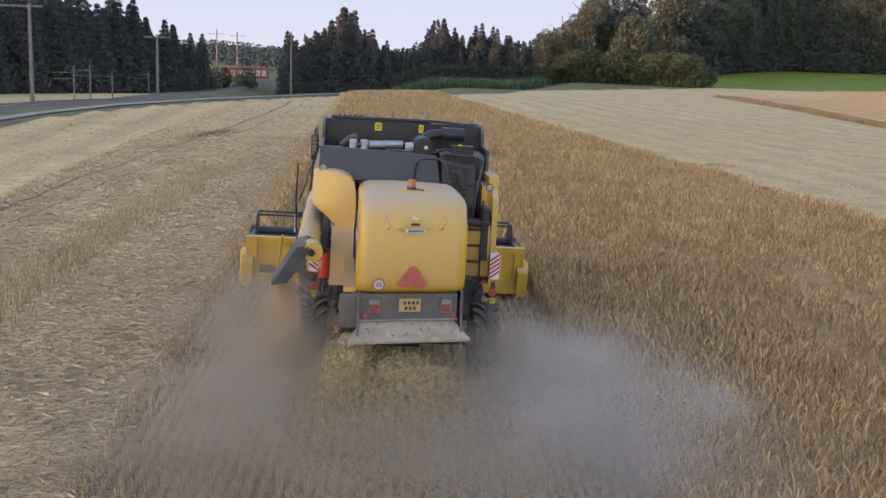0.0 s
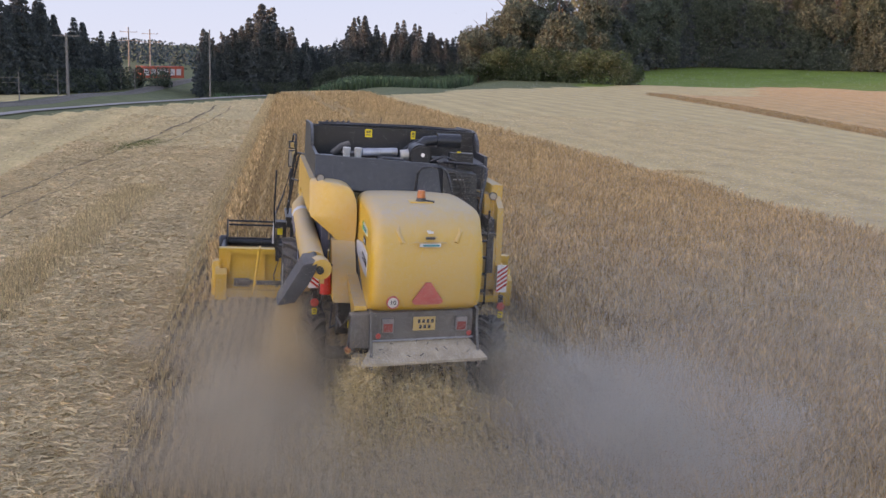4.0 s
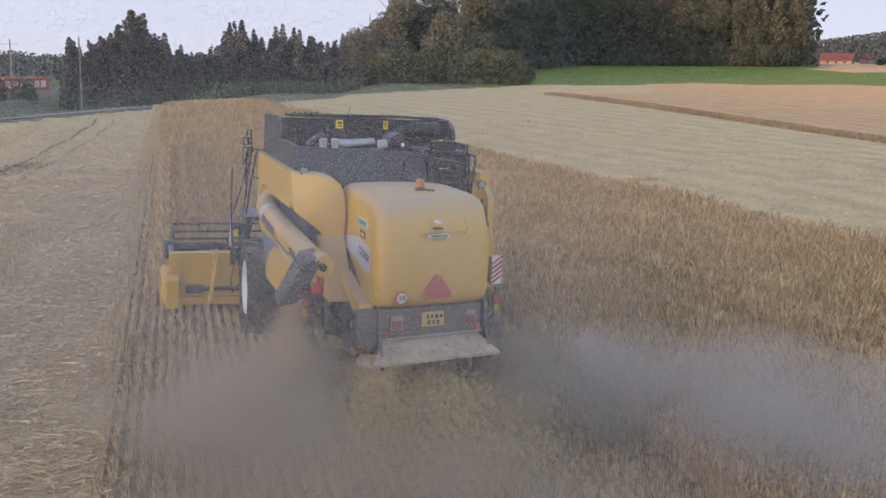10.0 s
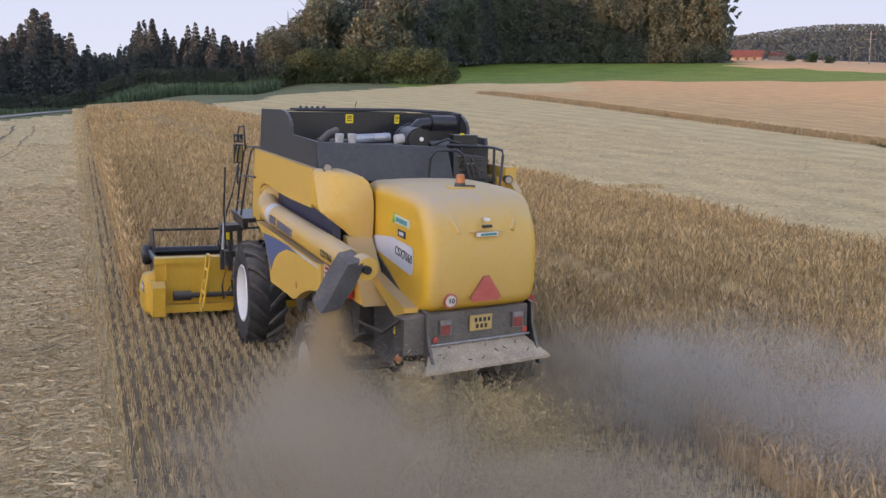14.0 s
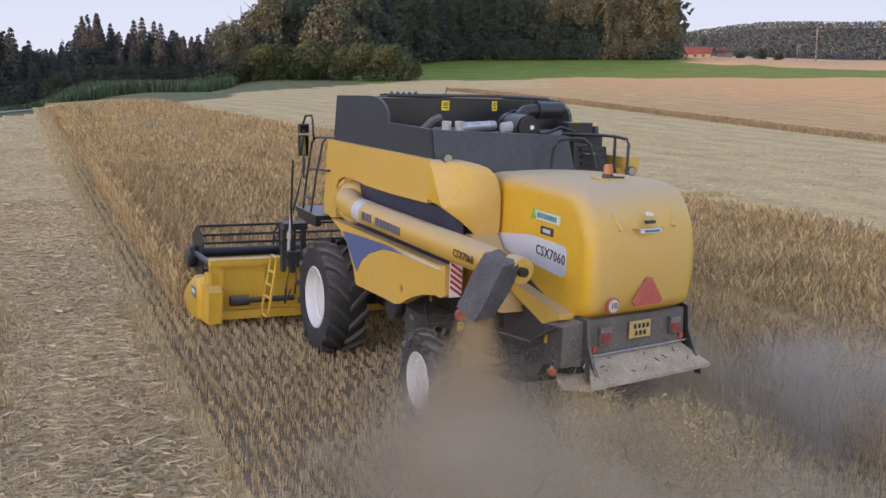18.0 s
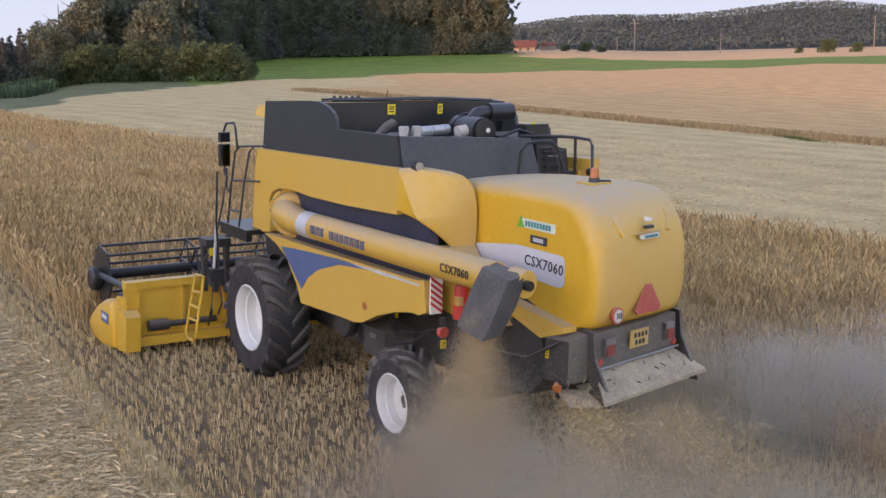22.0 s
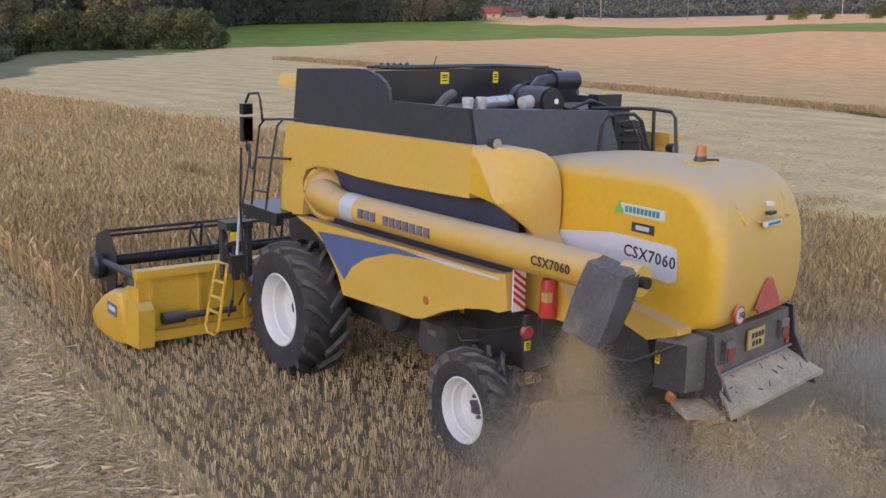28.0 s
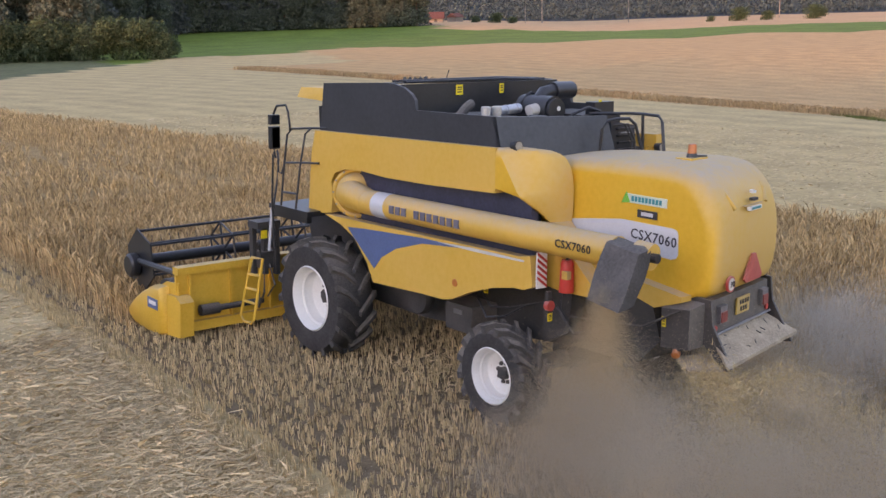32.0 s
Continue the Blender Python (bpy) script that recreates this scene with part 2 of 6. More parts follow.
AMBER = M("amber_lens", (0.50, 0.13, 0.02), 0.3, dust=0.3)
GLASSY = M("headlamp_glass", (0.34, 0.31, 0.26), 0.15, dust=0.3)
CANISTER = M("dusty_white_canister", (0.42, 0.42, 0.40), 0.5, 0, 0.15, 12.0, dust=0.5)
BARE = M("bare_sheet_metal", (0.42, 0.43, 0.46), 0.3, 0.7, 0.2, 6.0, dust=0.25)
MIRRORM = M("mirror_glass", (0.6, 0.62, 0.65), 0.05, 1.0, 0.0)
PLATE = M("yellow_plate", (0.52, 0.33, 0.06), 0.5, 0, 0.2, 10, dust=0.6, rear=0.4)
SIGNRED = M("dusty_sign_red", (0.50, 0.035, 0.022), 0.45, 0, 0.15, 8.0, dust=0.6, rear=0.30)
SIGNWHITE = M("dusty_sign_white", (0.62, 0.60, 0.55), 0.5, 0, 0.1, 8.0, dust=0.6, rear=0.40)
FADED = M("faded_maker_letter", (0.10, 0.10, 0.15), 0.5, 0, 0.2, 6.0, dust=0.5, side=0.25)
WARNY = M("warning_sticker", (0.80, 0.60, 0.02), 0.45)
REARGREY = M("dusty_black_plastic", (0.036, 0.034, 0.033), 0.6, 0, 0.3, 4.0, dust=0.45, rear=0.30)
FLAP = M("dusty_rubber_flap", (0.36, 0.30, 0.22), 0.85, 0, 0.3, 5.0, 0.2, 50)
SPOUTR = M("rubber_spout", (0.036, 0.035, 0.035), 0.72, 0, 0.35, 4.0, 0.35, 18, dust=0.25)
# ---- ground ----
SLOPE_X, SLOPE_Y = -0.03406, 0.01347     # lie of the field round the machine's track
YAW, PITCH, ROLL = 2.239, 0.847, 1.919   # lie of the machine on it


def step01(a, b, v):
    u = np.clip((v - a) / (b - a), 0, 1)
    return u * u * (3 - 2 * u)


EDGE = [(-21, -60), (-19.5, 0), (-18.1, 31), (-17.2, 39), (-15.3, 48), (-11.5, 58), (-4.3, 73), (0, 80), (6.2, 89), (13.3, 104), (18, 124), (24, 136), (47, 157), (55, 168), (92, 165), (400, 165)]


def field_end(x):
    """Where the cut fields end, ahead of the machine."""
    return np.interp(x, [p[0] for p in EDGE], [p[1] for p in EDGE])


def beyond(x, y):
    """How far a place lies outside the field's left edge."""
    d = np.full(x.shape, 1e9)
    for (ax, ay), (bx, by) in zip(EDGE[:8], EDGE[1:9]):
        u = np.clip(((x - ax) * (bx - ax) + (y - ay) * (by - ay)) / ((bx - ax) ** 2 + (by - ay) ** 2), 0, 1)
        d = np.minimum(d, np.hypot(x - ax - u * (bx - ax), y - ay - u * (by - ay)))
    return np.where((y > field_end(x)) | (x < -21), d, 0.0)


def land(x, y):
    """Height of the land."""
    x, y = np.asarray(x, float), np.asarray(y, float)
    r = np.hypot(x - 8, y - 20)
    near = (SLOPE_X * x + SLOPE_Y * y) * (1 - step01(55, 130, r))
    z = near + 0.2 * step01(80, 150, r)
    out = beyond(x, y)
    z = z - (3.0 * step01(1, 22, out) + 2.4 * step01(60, 150, out)) * (1 - step01(-6, 10, x)) * (1 - step01(200, 320, y) * 0.4)
    d = np.hypot(x, y)
    b = np.degrees(np.arctan2(x, y + 5))
    z = z - 2.2 * step01(125, 190, d) * step01(-9, -5, b) * (1 - step01(6, 11, b))
    z = z + 2.4 * step01(215, 300, d) * step01(10, 18, b) * (1 - step01(34, 42, b))
    z = z + 2.2 * step01(150, 230, d) * step01(36, 50, b) * (1 - step01(80, 120, b)) * 0.4
    z = z + 24.5 * step01(560, 760, d) * step01(20, 36, b) * (0.72 + 0.2 * np.sin(b * 0.21 - 8.2) + 0.08 * np.sin(b * 0.55))
    z = z + 7 * step01(380, 700, d) * (1 - step01(-2, 6, b)) * step01(-60, -30, b)
    return z


def spread(edges):
    out = []
    for a, b, s in edges:
        out += list(np.arange(a, b, s))
    return np.array(out + [edges[-1][1]])


STRAW_GROUND = M("straw_littered_soil", (0.50, 0.37, 0.185), 0.9, 0, 0.25, 1.4, 0.6, 30)
STUBBLE_SOIL = M("soil_between_stubble", (0.215, 0.157, 0.095), 0.95, 0, 0.35, 2.5, 0.6, 30)
CUT_FIELD = field("cut_straw_field", (0.50, 0.365, 0.172), 2.6, 0.18)
EAST_FIELD = field("cut_straw_field_east", (0.50, 0.36, 0.17), 3.2, 0.09, turn=-9.76)
# extra orange in this grain colour makes up for a weaker low sun
RIPE_FIELD = field("ripe_grain_field", (0.52, 0.31, 0.135), 3.0, 0.06, bump=0.8, bscale=9)
MEADOW = M("green_meadow", (0.13, 0.185, 0.03), 0.9, 0, 0.25, 0.15, 0.6, 6)
VERGE = M("rough_grass_verge", (0.125, 0.130, 0.058), 0.9, 0, 0.3, 0.4, 0.6, 8)
GOLD = M("far_gold_field", (0.56, 0.33, 0.16), 0.9, 0, 0.15, 0.08)
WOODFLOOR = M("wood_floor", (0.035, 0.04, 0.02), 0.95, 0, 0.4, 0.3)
DIRT = M("bare_track", (0.22, 0.18, 0.12), 0.95, 0, 0.2, 0.6, 0.4, 10)
# haze-tinted like the hill's leaves, so the gaps between them blend
HILLFLOOR = M("haze_tinted_hill_floor", (0.048, 0.058, 0.058), 0.95, 0, 0.2, 0.05)
ZONES = [CUT_FIELD, STRAW_GROUND, STUBBLE_SOIL, RIPE_FIELD, MEADOW, VERGE, GOLD, WOODFLOOR, DIRT, HILLFLOOR, EAST_FIELD]


def crop_edge(y):
    return 18.7 - 0.172 * y


RAIL = [(-32, -150), (-32.5, 40), (-34, 90), (-35, 150), (-36, 225), (-34, 300), (-24, 420)]


def rail_x(y):
    return np.interp(y, [p[1] for p in RAIL], [p[0] for p in RAIL])


def zone(x, y):
    d = np.hypot(x, y)
    b = np.degrees(np.arctan2(x, y + 5))
    k = np.zeros(x.shape, int)
    k[(x > -9.5) & (x < -3.7) & (y < field_end(x))] = 1
    k[(x > crop_edge(y) - 1) & (y < field_end(x))] = 10
    k[(x > -3.7) & (x < crop_edge(y) - 0.8) & (y < field_end(x))] = 2
    k[(x > 43.5) & (y < 128)] = 3
    k[(np.abs(x + 7.25 - 2.3 * step01(-5, 60, y)) < 0.45) & (y < 20)] = 2
    far = y > field_end(x)
    k[far] = 5
    k[far & (b > 14.5) & (d > 150)] = 4
    k[(b > 24) & (d > 120) & (x > 43.5)] = 3
    k[(b > 14) & (d > 196 + 4 * np.sin(b))] = 4
    k[(b > 32.6) & (d > 262)] = 6
    k[(b > 42) & (b < 62) & (d > 225) & (d < 262)] = 4
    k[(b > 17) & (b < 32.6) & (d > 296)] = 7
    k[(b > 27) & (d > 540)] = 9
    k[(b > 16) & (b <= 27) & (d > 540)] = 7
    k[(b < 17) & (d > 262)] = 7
    out = beyond(x, y)
    k[(out > 0) & (x < 2)] = 5
    k[(x < rail_x(y) - 5) & (y > -250) & (y < 190)] = 0
    return k


gx = spread([(-2600, -700, 190), (-700, -160, 30), (-160, -60, 6), (-60, -28, 2.0), (-28, -9.5, 0.925), (-9.5, -3.7, 0.58), (-3.7, 24, 0.9), (24, 43.5, 1.95), (43.5, 140, 3.2), (140, 420, 8), (420, 900, 20), (900, 2600, 170)])
gy = spread([(-2600, -400, 220), (-400, -40, 30), (-40, 130, 1.7), (130, 330, 5), (330, 900, 19), (900, 2800, 190)])
GX, GY = np.meshgrid(gx, gy)
GZ = land(GX, GY)
NX, NY = len(gx), len(gy)
q = (np.arange(NY - 1)[:, None] * NX + np.arange(NX - 1)[None, :]).ravel()
CX, CY = (GX[:-1, :-1] + GX[1:, 1:]) / 2, (GY[:-1, :-1] + GY[1:, 1:]) / 2
ground = raw("ground", np.stack([GX, GY, GZ], -1).reshape(-1, 3).tolist(), np.stack([q, q + 1, q + NX + 1, q + NX], -1).tolist(), None, smooth=True, mats=ZONES, idx=zone(CX, CY).ravel().astype(np.int32))
tagged(ground, "harvested straw field with stubble, meadow and wooded slopes", "ground", kind="structure")
# ---- the combine harvester ----
harv = tagged(new("combine_harvester"), "dusty yellow combine harvester with black grain tank, cutting grain", "combine harvester")


def both(f):
    """Builds f for the near and the far flank."""
    for s in (-1, 1):
        f(s)


def wheel(name, at, R, w, rimr, lugs, side):
    """A driven wheel: tyre with slanted lugs, a dished rim with bolts. The outer face looks to side."""
    rim = B()
    f = 0.5 * w
    turned(rim, [(side * f * -0.34, rimr * 0.45), (side * f * -0.34, rimr * 0.96), (side * f * 0.5, rimr * 0.97), (side * f * 0.86, rimr * 1.03), (side * f * 0.90, rimr * 1.06), (side * f * 0.94, rimr * 1.02), (side * f * 0.80, rimr * 0.97), (side * f * 0.62, rimr * 0.92), (side * f * 0.52, rimr * 0.90),
                 (side * f * 0.46, rimr * 0.845), (side * f * 0.10, rimr * 0.83), (side * f * 0.02, rimr * 0.79), (side * f * -0.06, rimr * 0.60), (side * f * -0.22, rimr * 0.42), (side * f * -0.20, rimr * 0.27), (side * f * -0.18, 0.005)], 40)
    rim = part("wheel", rim, RIM, harv, "white painted steel wheel rim", smooth=True)
    rim.name = name
    rim.matrix_basis = pose(*at)
    t = B()
    turned(t, [(-0.43 * w, rimr), (-0.50 * w, rimr + 0.4 * (R - rimr)), (-0.48 * w, R - 0.12), (-0.40 * w, R - 0.085), (-0.2 * w, R - 0.068), (0, R - 0.062), (0.2 * w, R - 0.068), (0.40 * w, R - 0.085), (0.48 * w, R - 0.12), (0.50 * w, rimr + 0.4 * (R - rimr)), (0.43 * w, rimr), (0.36 * w, rimr * 0.99), (-0.36 * w, rimr * 0.99)], 48, ring=True)
    part("tyre", t, RUBBER, rim, "black tractor tyre carcass", smooth=True)
    for s in (-1, 1):
        t = B()
        cor = []
        for rr in (R - 0.10, R):
            for x, da, wd in ((s * 0.03 * w, 0.0, 0.034), (s * 0.28 * w, 0.19, 0.037), (s * 0.50 * w, 0.30, 0.044)):
                for e in (-1, 1):
                    a = -da * 0.9 / R + e * wd / R
                    q2 = rr - (0.03 if abs(x) > 0.45 * w else 0)
                    cor.append(t.verts.new((x, q2 * math.cos(a), q2 * math.sin(a))))
        lo, hi = cor[:6], cor[6:]
        for i in (0, 2):
            t.faces.new((hi[i], hi[i + 1], hi[i + 3], hi[i + 2]))
            t.faces.new((lo[i], hi[i], hi[i + 2], lo[i + 2]))
            t.faces.new((lo[i + 1], lo[i + 3], hi[i + 3], hi[i + 1]))
        t.faces.new((lo[0], lo[1], hi[1], hi[0])), t.faces.new((lo[4], hi[4], hi[5], lo[5]))
        first = part("tyre_lug", t, LUG, rim, "slanted rubber lug")
        for k in range(lugs):
            o = first if k == 0 else new("tyre_lug", first.data)
            o.parent = rim
            o.matrix_basis = pose(0, 0, 0, 360.0 * (k + (0.5 if s > 0 else 0)) / lugs)
    hb = B()
    turned(hb, [(side * f * -0.20, rimr * 0.24), (side * f * 0.10, rimr * 0.22), (side * f * 0.16, rimr * 0.16), (side * f * 0.16, 0.005)], 20)
    part("hub", hb, DARK, rim, "dark greasy wheel hub", smooth=True)
    for k in range(8):
        a = 6.2832 * k / 8
        bo = B()
        turned(bo, [(side * f * -0.22, 0.026), (side * f * -0.06, 0.022)], 6, (0, 0.36 * rimr * math.cos(a), 0.36 * rimr * math.sin(a)))
        part("wheel_bolt", bo, DARK, rim)
    return rim


def disc(name, x, y, z, r, mat, parent, d=0.01, label=""):
    b = B()
    vs = [b.verts.new((x + r * math.cos(6.2832 * k / 20), yy, z + r * math.sin(6.2832 * k / 20))) for yy in (y, y + d) for k in range(20)]
    b.faces.new(vs[:20]), b.faces.new(vs[20:][::-1])
    for k in range(20):
        b.faces.new((vs[k], vs[(k + 1) % 20], vs[20 + (k + 1) % 20], vs[20 + k]))
    return part(name, b, mat, parent, label)


FRONT_R, REAR_R = 0.86, 0.63
wheels = [(wheel("front_wheel", (s * 1.42, 0, FRONT_R - 0.03), FRONT_R, 0.60, 0.44, 17, s), FRONT_R, (s * 1.42, 0, FRONT_R - 0.03)) for s in (-1, 1)]
wheels += [(wheel("rear_wheel", (s * 1.36, -3.69, REAR_R - 0.02), REAR_R, 0.42, 0.325, 16, s), REAR_R, (s * 1.36, -3.69, REAR_R - 0.02)) for s in (-1, 1)]

# underbody, axles
bm = B()
prism(bm, [(1.5, 1.9), (1.3, 1.0), (0.4, 0.75), (-1.5, 0.72), (-3.0, 0.85), (-4.6, 1.0), (-5.45, 1.25), (-5.5, 1.9), (-4.2, 2.3), (0.2, 2.4)], -0.78, 0.78)
part("chassis", bm, DARK, harv, "dark dusty underbody", bevel=0.03)
bm = B()
tube(bm, [(-1.3, 0, 0.84), (1.3, 0, 0.84)], 0.17, 12)
part("front_axle", bm, DARK, harv)
bm = B()
tube(bm, [(-1.25, -3.69, 0.62), (1.25, -3.69, 0.62)], 0.10, 10)
box(bm, -0.35, 0.35, -3.85, -3.5, 0.5, 1.2)
part("rear_axle", bm, DARK, harv)

# grain tank: sloping black sheets with a stepped top
LO, ST, HI = 3.22, 3.60, 3.90
prof = [(0.16, LO - 0.1), (0.05, HI - 0.075), (-1.35, HI - 0.01)] + [(-1.35 - 0.68 * math.sin(radians(a)), ST + (HI - ST) * math.cos(radians(a)) ** 0.8) for a in (20, 40, 60, 75)] + [(-2.03, ST - 0.02), (-3.50, ST), (-3.64, LO - 0.06)]


def flank(s):
    b = B()
    prism(b, prof if s < 0 else prof[:-2] + [(-2.72, ST - 0.01), (-2.80, LO - 0.06)], s * 1.38, s * 1.335)
    part("tank_side", b, TANKGREY, harv, "black grain tank side sheet", bevel=0.008)


both(flank)
bm = B()
hexa(bm, [(-1.38, -3.64, LO - 0.08), (0.53, -3.64, LO - 0.2), (0.53, -3.58, LO - 0.2), (-1.38, -3.58, LO - 0.08), (-1.38, -3.52, ST), (0.45, -3.52, ST - 0.07), (0.45, -3.48, ST - 0.07), (-1.38, -3.46, ST)])
part("tank_rear", bm, TANKGREY, harv, "black grain tank rear sheet", bevel=0.008)
bm = B()
hexa(bm, [(-1.34, -1.72, 3.2), (1.36, -1.72, 3.2), (1.36, -1.66, 3.2), (-1.34, -1.66, 3.2), (-1.34, -1.72, 3.88), (1.36, -1.72, 3.88), (1.36, -1.66, 3.88), (-1.34, -1.66, 3.88)])
part("tank_wall", bm, BLACK, harv, "black wall between tank and engine", bevel=0.01)
bm = B()
box(bm, -1.34, 1.34, -0.0, 0.06, 3.1, 3.76)
part("tank_front", bm, TANKGREY, harv)
bm = B()
box(bm, -1.33, 1.33, -3.5, 0.0, 3.05, 3.10)
part("engine_deck", bm, DARK, harv)
# folded tank covers and their bars
for x0, x1, dz in ((-1.22, 0.50, 0.0), (-0.95, 1.22, 0.022)):
    bm = B()
    hexa(bm, [(x0, -1.62, 3.885 + dz), (x1, -1.62, 3.872 + dz), (x1, -1.05, 3.845 + dz), (x0, -1.05, 3.858 + dz), (x0, -1.62, 3.90 + dz), (x1, -1.62, 3.887 + dz), (x1, -1.05, 3.86 + dz), (x0, -1.05, 3.873 + dz)])
    part("tank_cover", bm, BLACK, harv, "folded black tank cover", bevel=0.005)
for y, z in ((-1.64, 3.915), (-1.50, 3.925), (-1.36, 3.915)):
    bm = B()
    tube(bm, [(-1.24, y, z - 0.01), (0.45, y, z), (1.22, y + 0.02, z - 0.03)], 0.014)
    part("cover_bar", bm, BLACK, harv, "slim dark cover bar")
bm = B()
tube(bm, [(-0.20, -1.15, 3.86), (-0.16, -1.18, 4.02)], 0.006, 5)
part("antenna_wire", bm, DARK, harv)
bm = B()
for k in range(5):
    tube(bm, [(-1.12 + 0.09 * k, -1.45 + 0.02 * k, 3.90), (-1.09 + 0.09 * k, -1.42, 3.945)], 0.022, 6)
part("cover_hinge", bm, DARK, harv)


def sticker(x, y, z, w, h, mat, lines=True, name="warning_sticker", face='rear'):
    b = B()
    if face == 'rear':
        box(b, x - w / 2, x + w / 2, y - 0.006, y, z - h / 2, z + h / 2)
    else:
        box(b, x - 0.006, x, y - w / 2, y + w / 2, z - h / 2, z + h / 2)
    o = part(name, b, mat, harv, "yellow warning sticker" if mat is WARNY else "")
    if lines:
        for k in (-0.22, 0.05, 0.25):
            b = B()
            if face == 'rear':
                box(b, x - w * 0.32, x + w * 0.32, y - 0.009, y - 0.005, z + k * h - h * 0.06, z + k * h + h * 0.06)
            else:
                box(b, x - 0.009, x - 0.005, y - w * 0.32, y + w * 0.32, z + k * h - h * 0.06, z + k * h + h * 0.06)
            part("print_bar", b, LETTER, o)
    return o


sticker(-0.43, -1.725, 3.79, 0.115, 0.13, WARNY)
sticker(0.31, -1.725, 3.79, 0.075, 0.13, WARNY)
sticker(0.86, -3.02, 3.62, 0.06, 0.13, WARNY)

# engine bay behind the tank
bm = B()
tube(bm, [(0.30, -2.75, 3.56), (0.30, -2.2, 3.56)], 0.175, 20)
tube(bm, [(0.30, -2.80, 3.56), (0.30, -2.76, 3.56)], 0.15, 20)
part("air_cleaner", bm, BLACK, harv, "round black air cleaner", smooth=True)
bm = B()
tube(bm, [(0.30, -2.45, 3.66), (0.42, -2.42, 3.76), (0.62, -2.40, 3.78)], 0.085, 14)
tube(bm, [(0.60, -2.40, 3.78), (0.98, -2.37, 3.78)], 0.115, 18)
part("intake_pipe", bm, BLACK, harv, "black rubber intake pipe", smooth=True)
for x in (-0.86, -0.68):
    bm = B()
    turned(bm, [(3.10, 0.055), (3.58, 0.055), (3.60, 0.062), (3.64, 0.062), (3.65, 0.05)], 16)
    bmesh.ops.rotate(bm, verts=bm.verts, matrix=Matrix.Rotation(radians(-90), 3, 'Y'))
    bmesh.ops.translate(bm, verts=bm.verts, vec=(x, -2.75, 0))
    part("filter_bowl", bm, CANISTER, harv, "dusty white filter canister", smooth=True)
bm = B()
tube(bm, [(-0.60, -2.55, 3.56), (-0.04, -2.45, 3.58)], 0.06, 14)
for u in (0.15, 0.5, 0.85):
    tube(bm, [(-0.60 + 0.56 * u, -2.55 + 0.1 * u, 3.56 + 0.02 * u), (-0.585 + 0.56 * u, -2.548 + 0.1 * u, 3.56 + 0.02 * u)], 0.067, 14)
part("silver_pipe", bm, BARE, harv, "bare metal pipe", smooth=True)
bm = B()
tube(bm, [(0.0, -2.6, 3.55), (0.13, -2.6, 3.57)], 0.075, 14)
part("filter_bowl", bm, CANISTER, harv, smooth=True)
bm = B()
box(bm, -1.0, -0.35, -2.4, -2.0, 3.1, 3.52), box(bm, -0.3, 0.25, -3.1, -1.9, 3.1, 3.44), box(bm, 0.55, 1.28, -3.0, -2.1, 3.1, 3.50)
part("engine_block", bm, DARK, harv, bevel=0.03)
for x0, x1, y0, z1 in ((-1.28, -1.06, -2.9, 3.50), (-0.56, -0.30, -2.95, 3.47)):
    bm = B()
    box(bm, x0, x1, y0, y0 + 0.4, 3.1, z1)
    part("bright_cover", bm, BARE, harv, "bare metal engine cover", bevel=0.02)
disc("cleaner_badge", 0.33, -2.806, 3.58, 0.03, WHITE, harv, 0.006)
for pts in ([(-0.55, -2.9, 3.30), (-0.30, -2.95, 3.52), (0.0, -2.9, 3.50), (0.15, -2.85, 3.40)], [(0.10, -2.3, 3.62), (0.30, -2.3, 3.76), (0.55, -2.25, 3.72)], [(0.45, -2.9, 3.5), (0.62, -3.05, 3.60), (0.80, -3.08, 3.55), (0.84, -3.1, 3.3)]):
    bm = B()
    tube(bm, pts, 0.02, 7)
    part("hose", bm, BLACK, harv, "black engine hose", smooth=True)
bm = B()
tube(bm, [(-1.05, -2.45, 3.50), (-0.92, -2.45, 3.62), (-0.80, -2.4, 3.66)], 0.06, 10)
part("hose", bm, DARK, harv, smooth=True)
bm = B()
box(bm, 0.72, 1.08, -3.06, -2.9, 3.42, 3.66)
part("side_housing", bm, BLACK, harv, bevel=0.015)

# round rotary screen and engine cover on the far side of the rear
bm = B()
hexa(bm, [(0.55, -3.60, 2.50), (1.12, -3.52, 2.50), (1.12, -2.55, 2.50), (0.55, -2.55, 2.50), (0.55, -3.50, 3.46), (1.08, -3.42, 3.38), (1.08, -2.75, 3.38), (0.55, -2.75, 3.46)])
rs = part("radiator_housing", bm, BLACK, harv, "tall black radiator screen housing", bevel=0.09, seg=4, smooth=True)
for k in range(9):
    bm = B()
    box(bm, 0.66, 0.98, -3.60 + 0.0085 * k, -3.56 + 0.0085 * k, 2.66 + 0.085 * k, 2.685 + 0.085 * k)
    part("screen_slat", bm, BLACK, rs)
bm = B()
box(bm, 0.70, 0.86, -3.545, -3.50, 3.30, 3.315)
part("bright_latch", bm, BARE, rs)
bm = B()
box(bm, 0.56, 1.14, -3.42, -2.4, 1.95, 3.0)
part("engine_side_sheet", bm, BLACK, harv, "black sheet below the radiator screen", bevel=0.02)
for k in range(7):
    bm = B()
    box(bm, 0.62, 1.08, -3.395, -3.375, 2.10 + 0.11 * k, 2.15 + 0.11 * k)
    part("vent_slat", bm, DARK, harv)
bm = B()
box(bm, 1.16, 1.20, -3.9, -2.5, 1.7, 2.62)
part("ladder_sheet", bm, BLACK, harv)
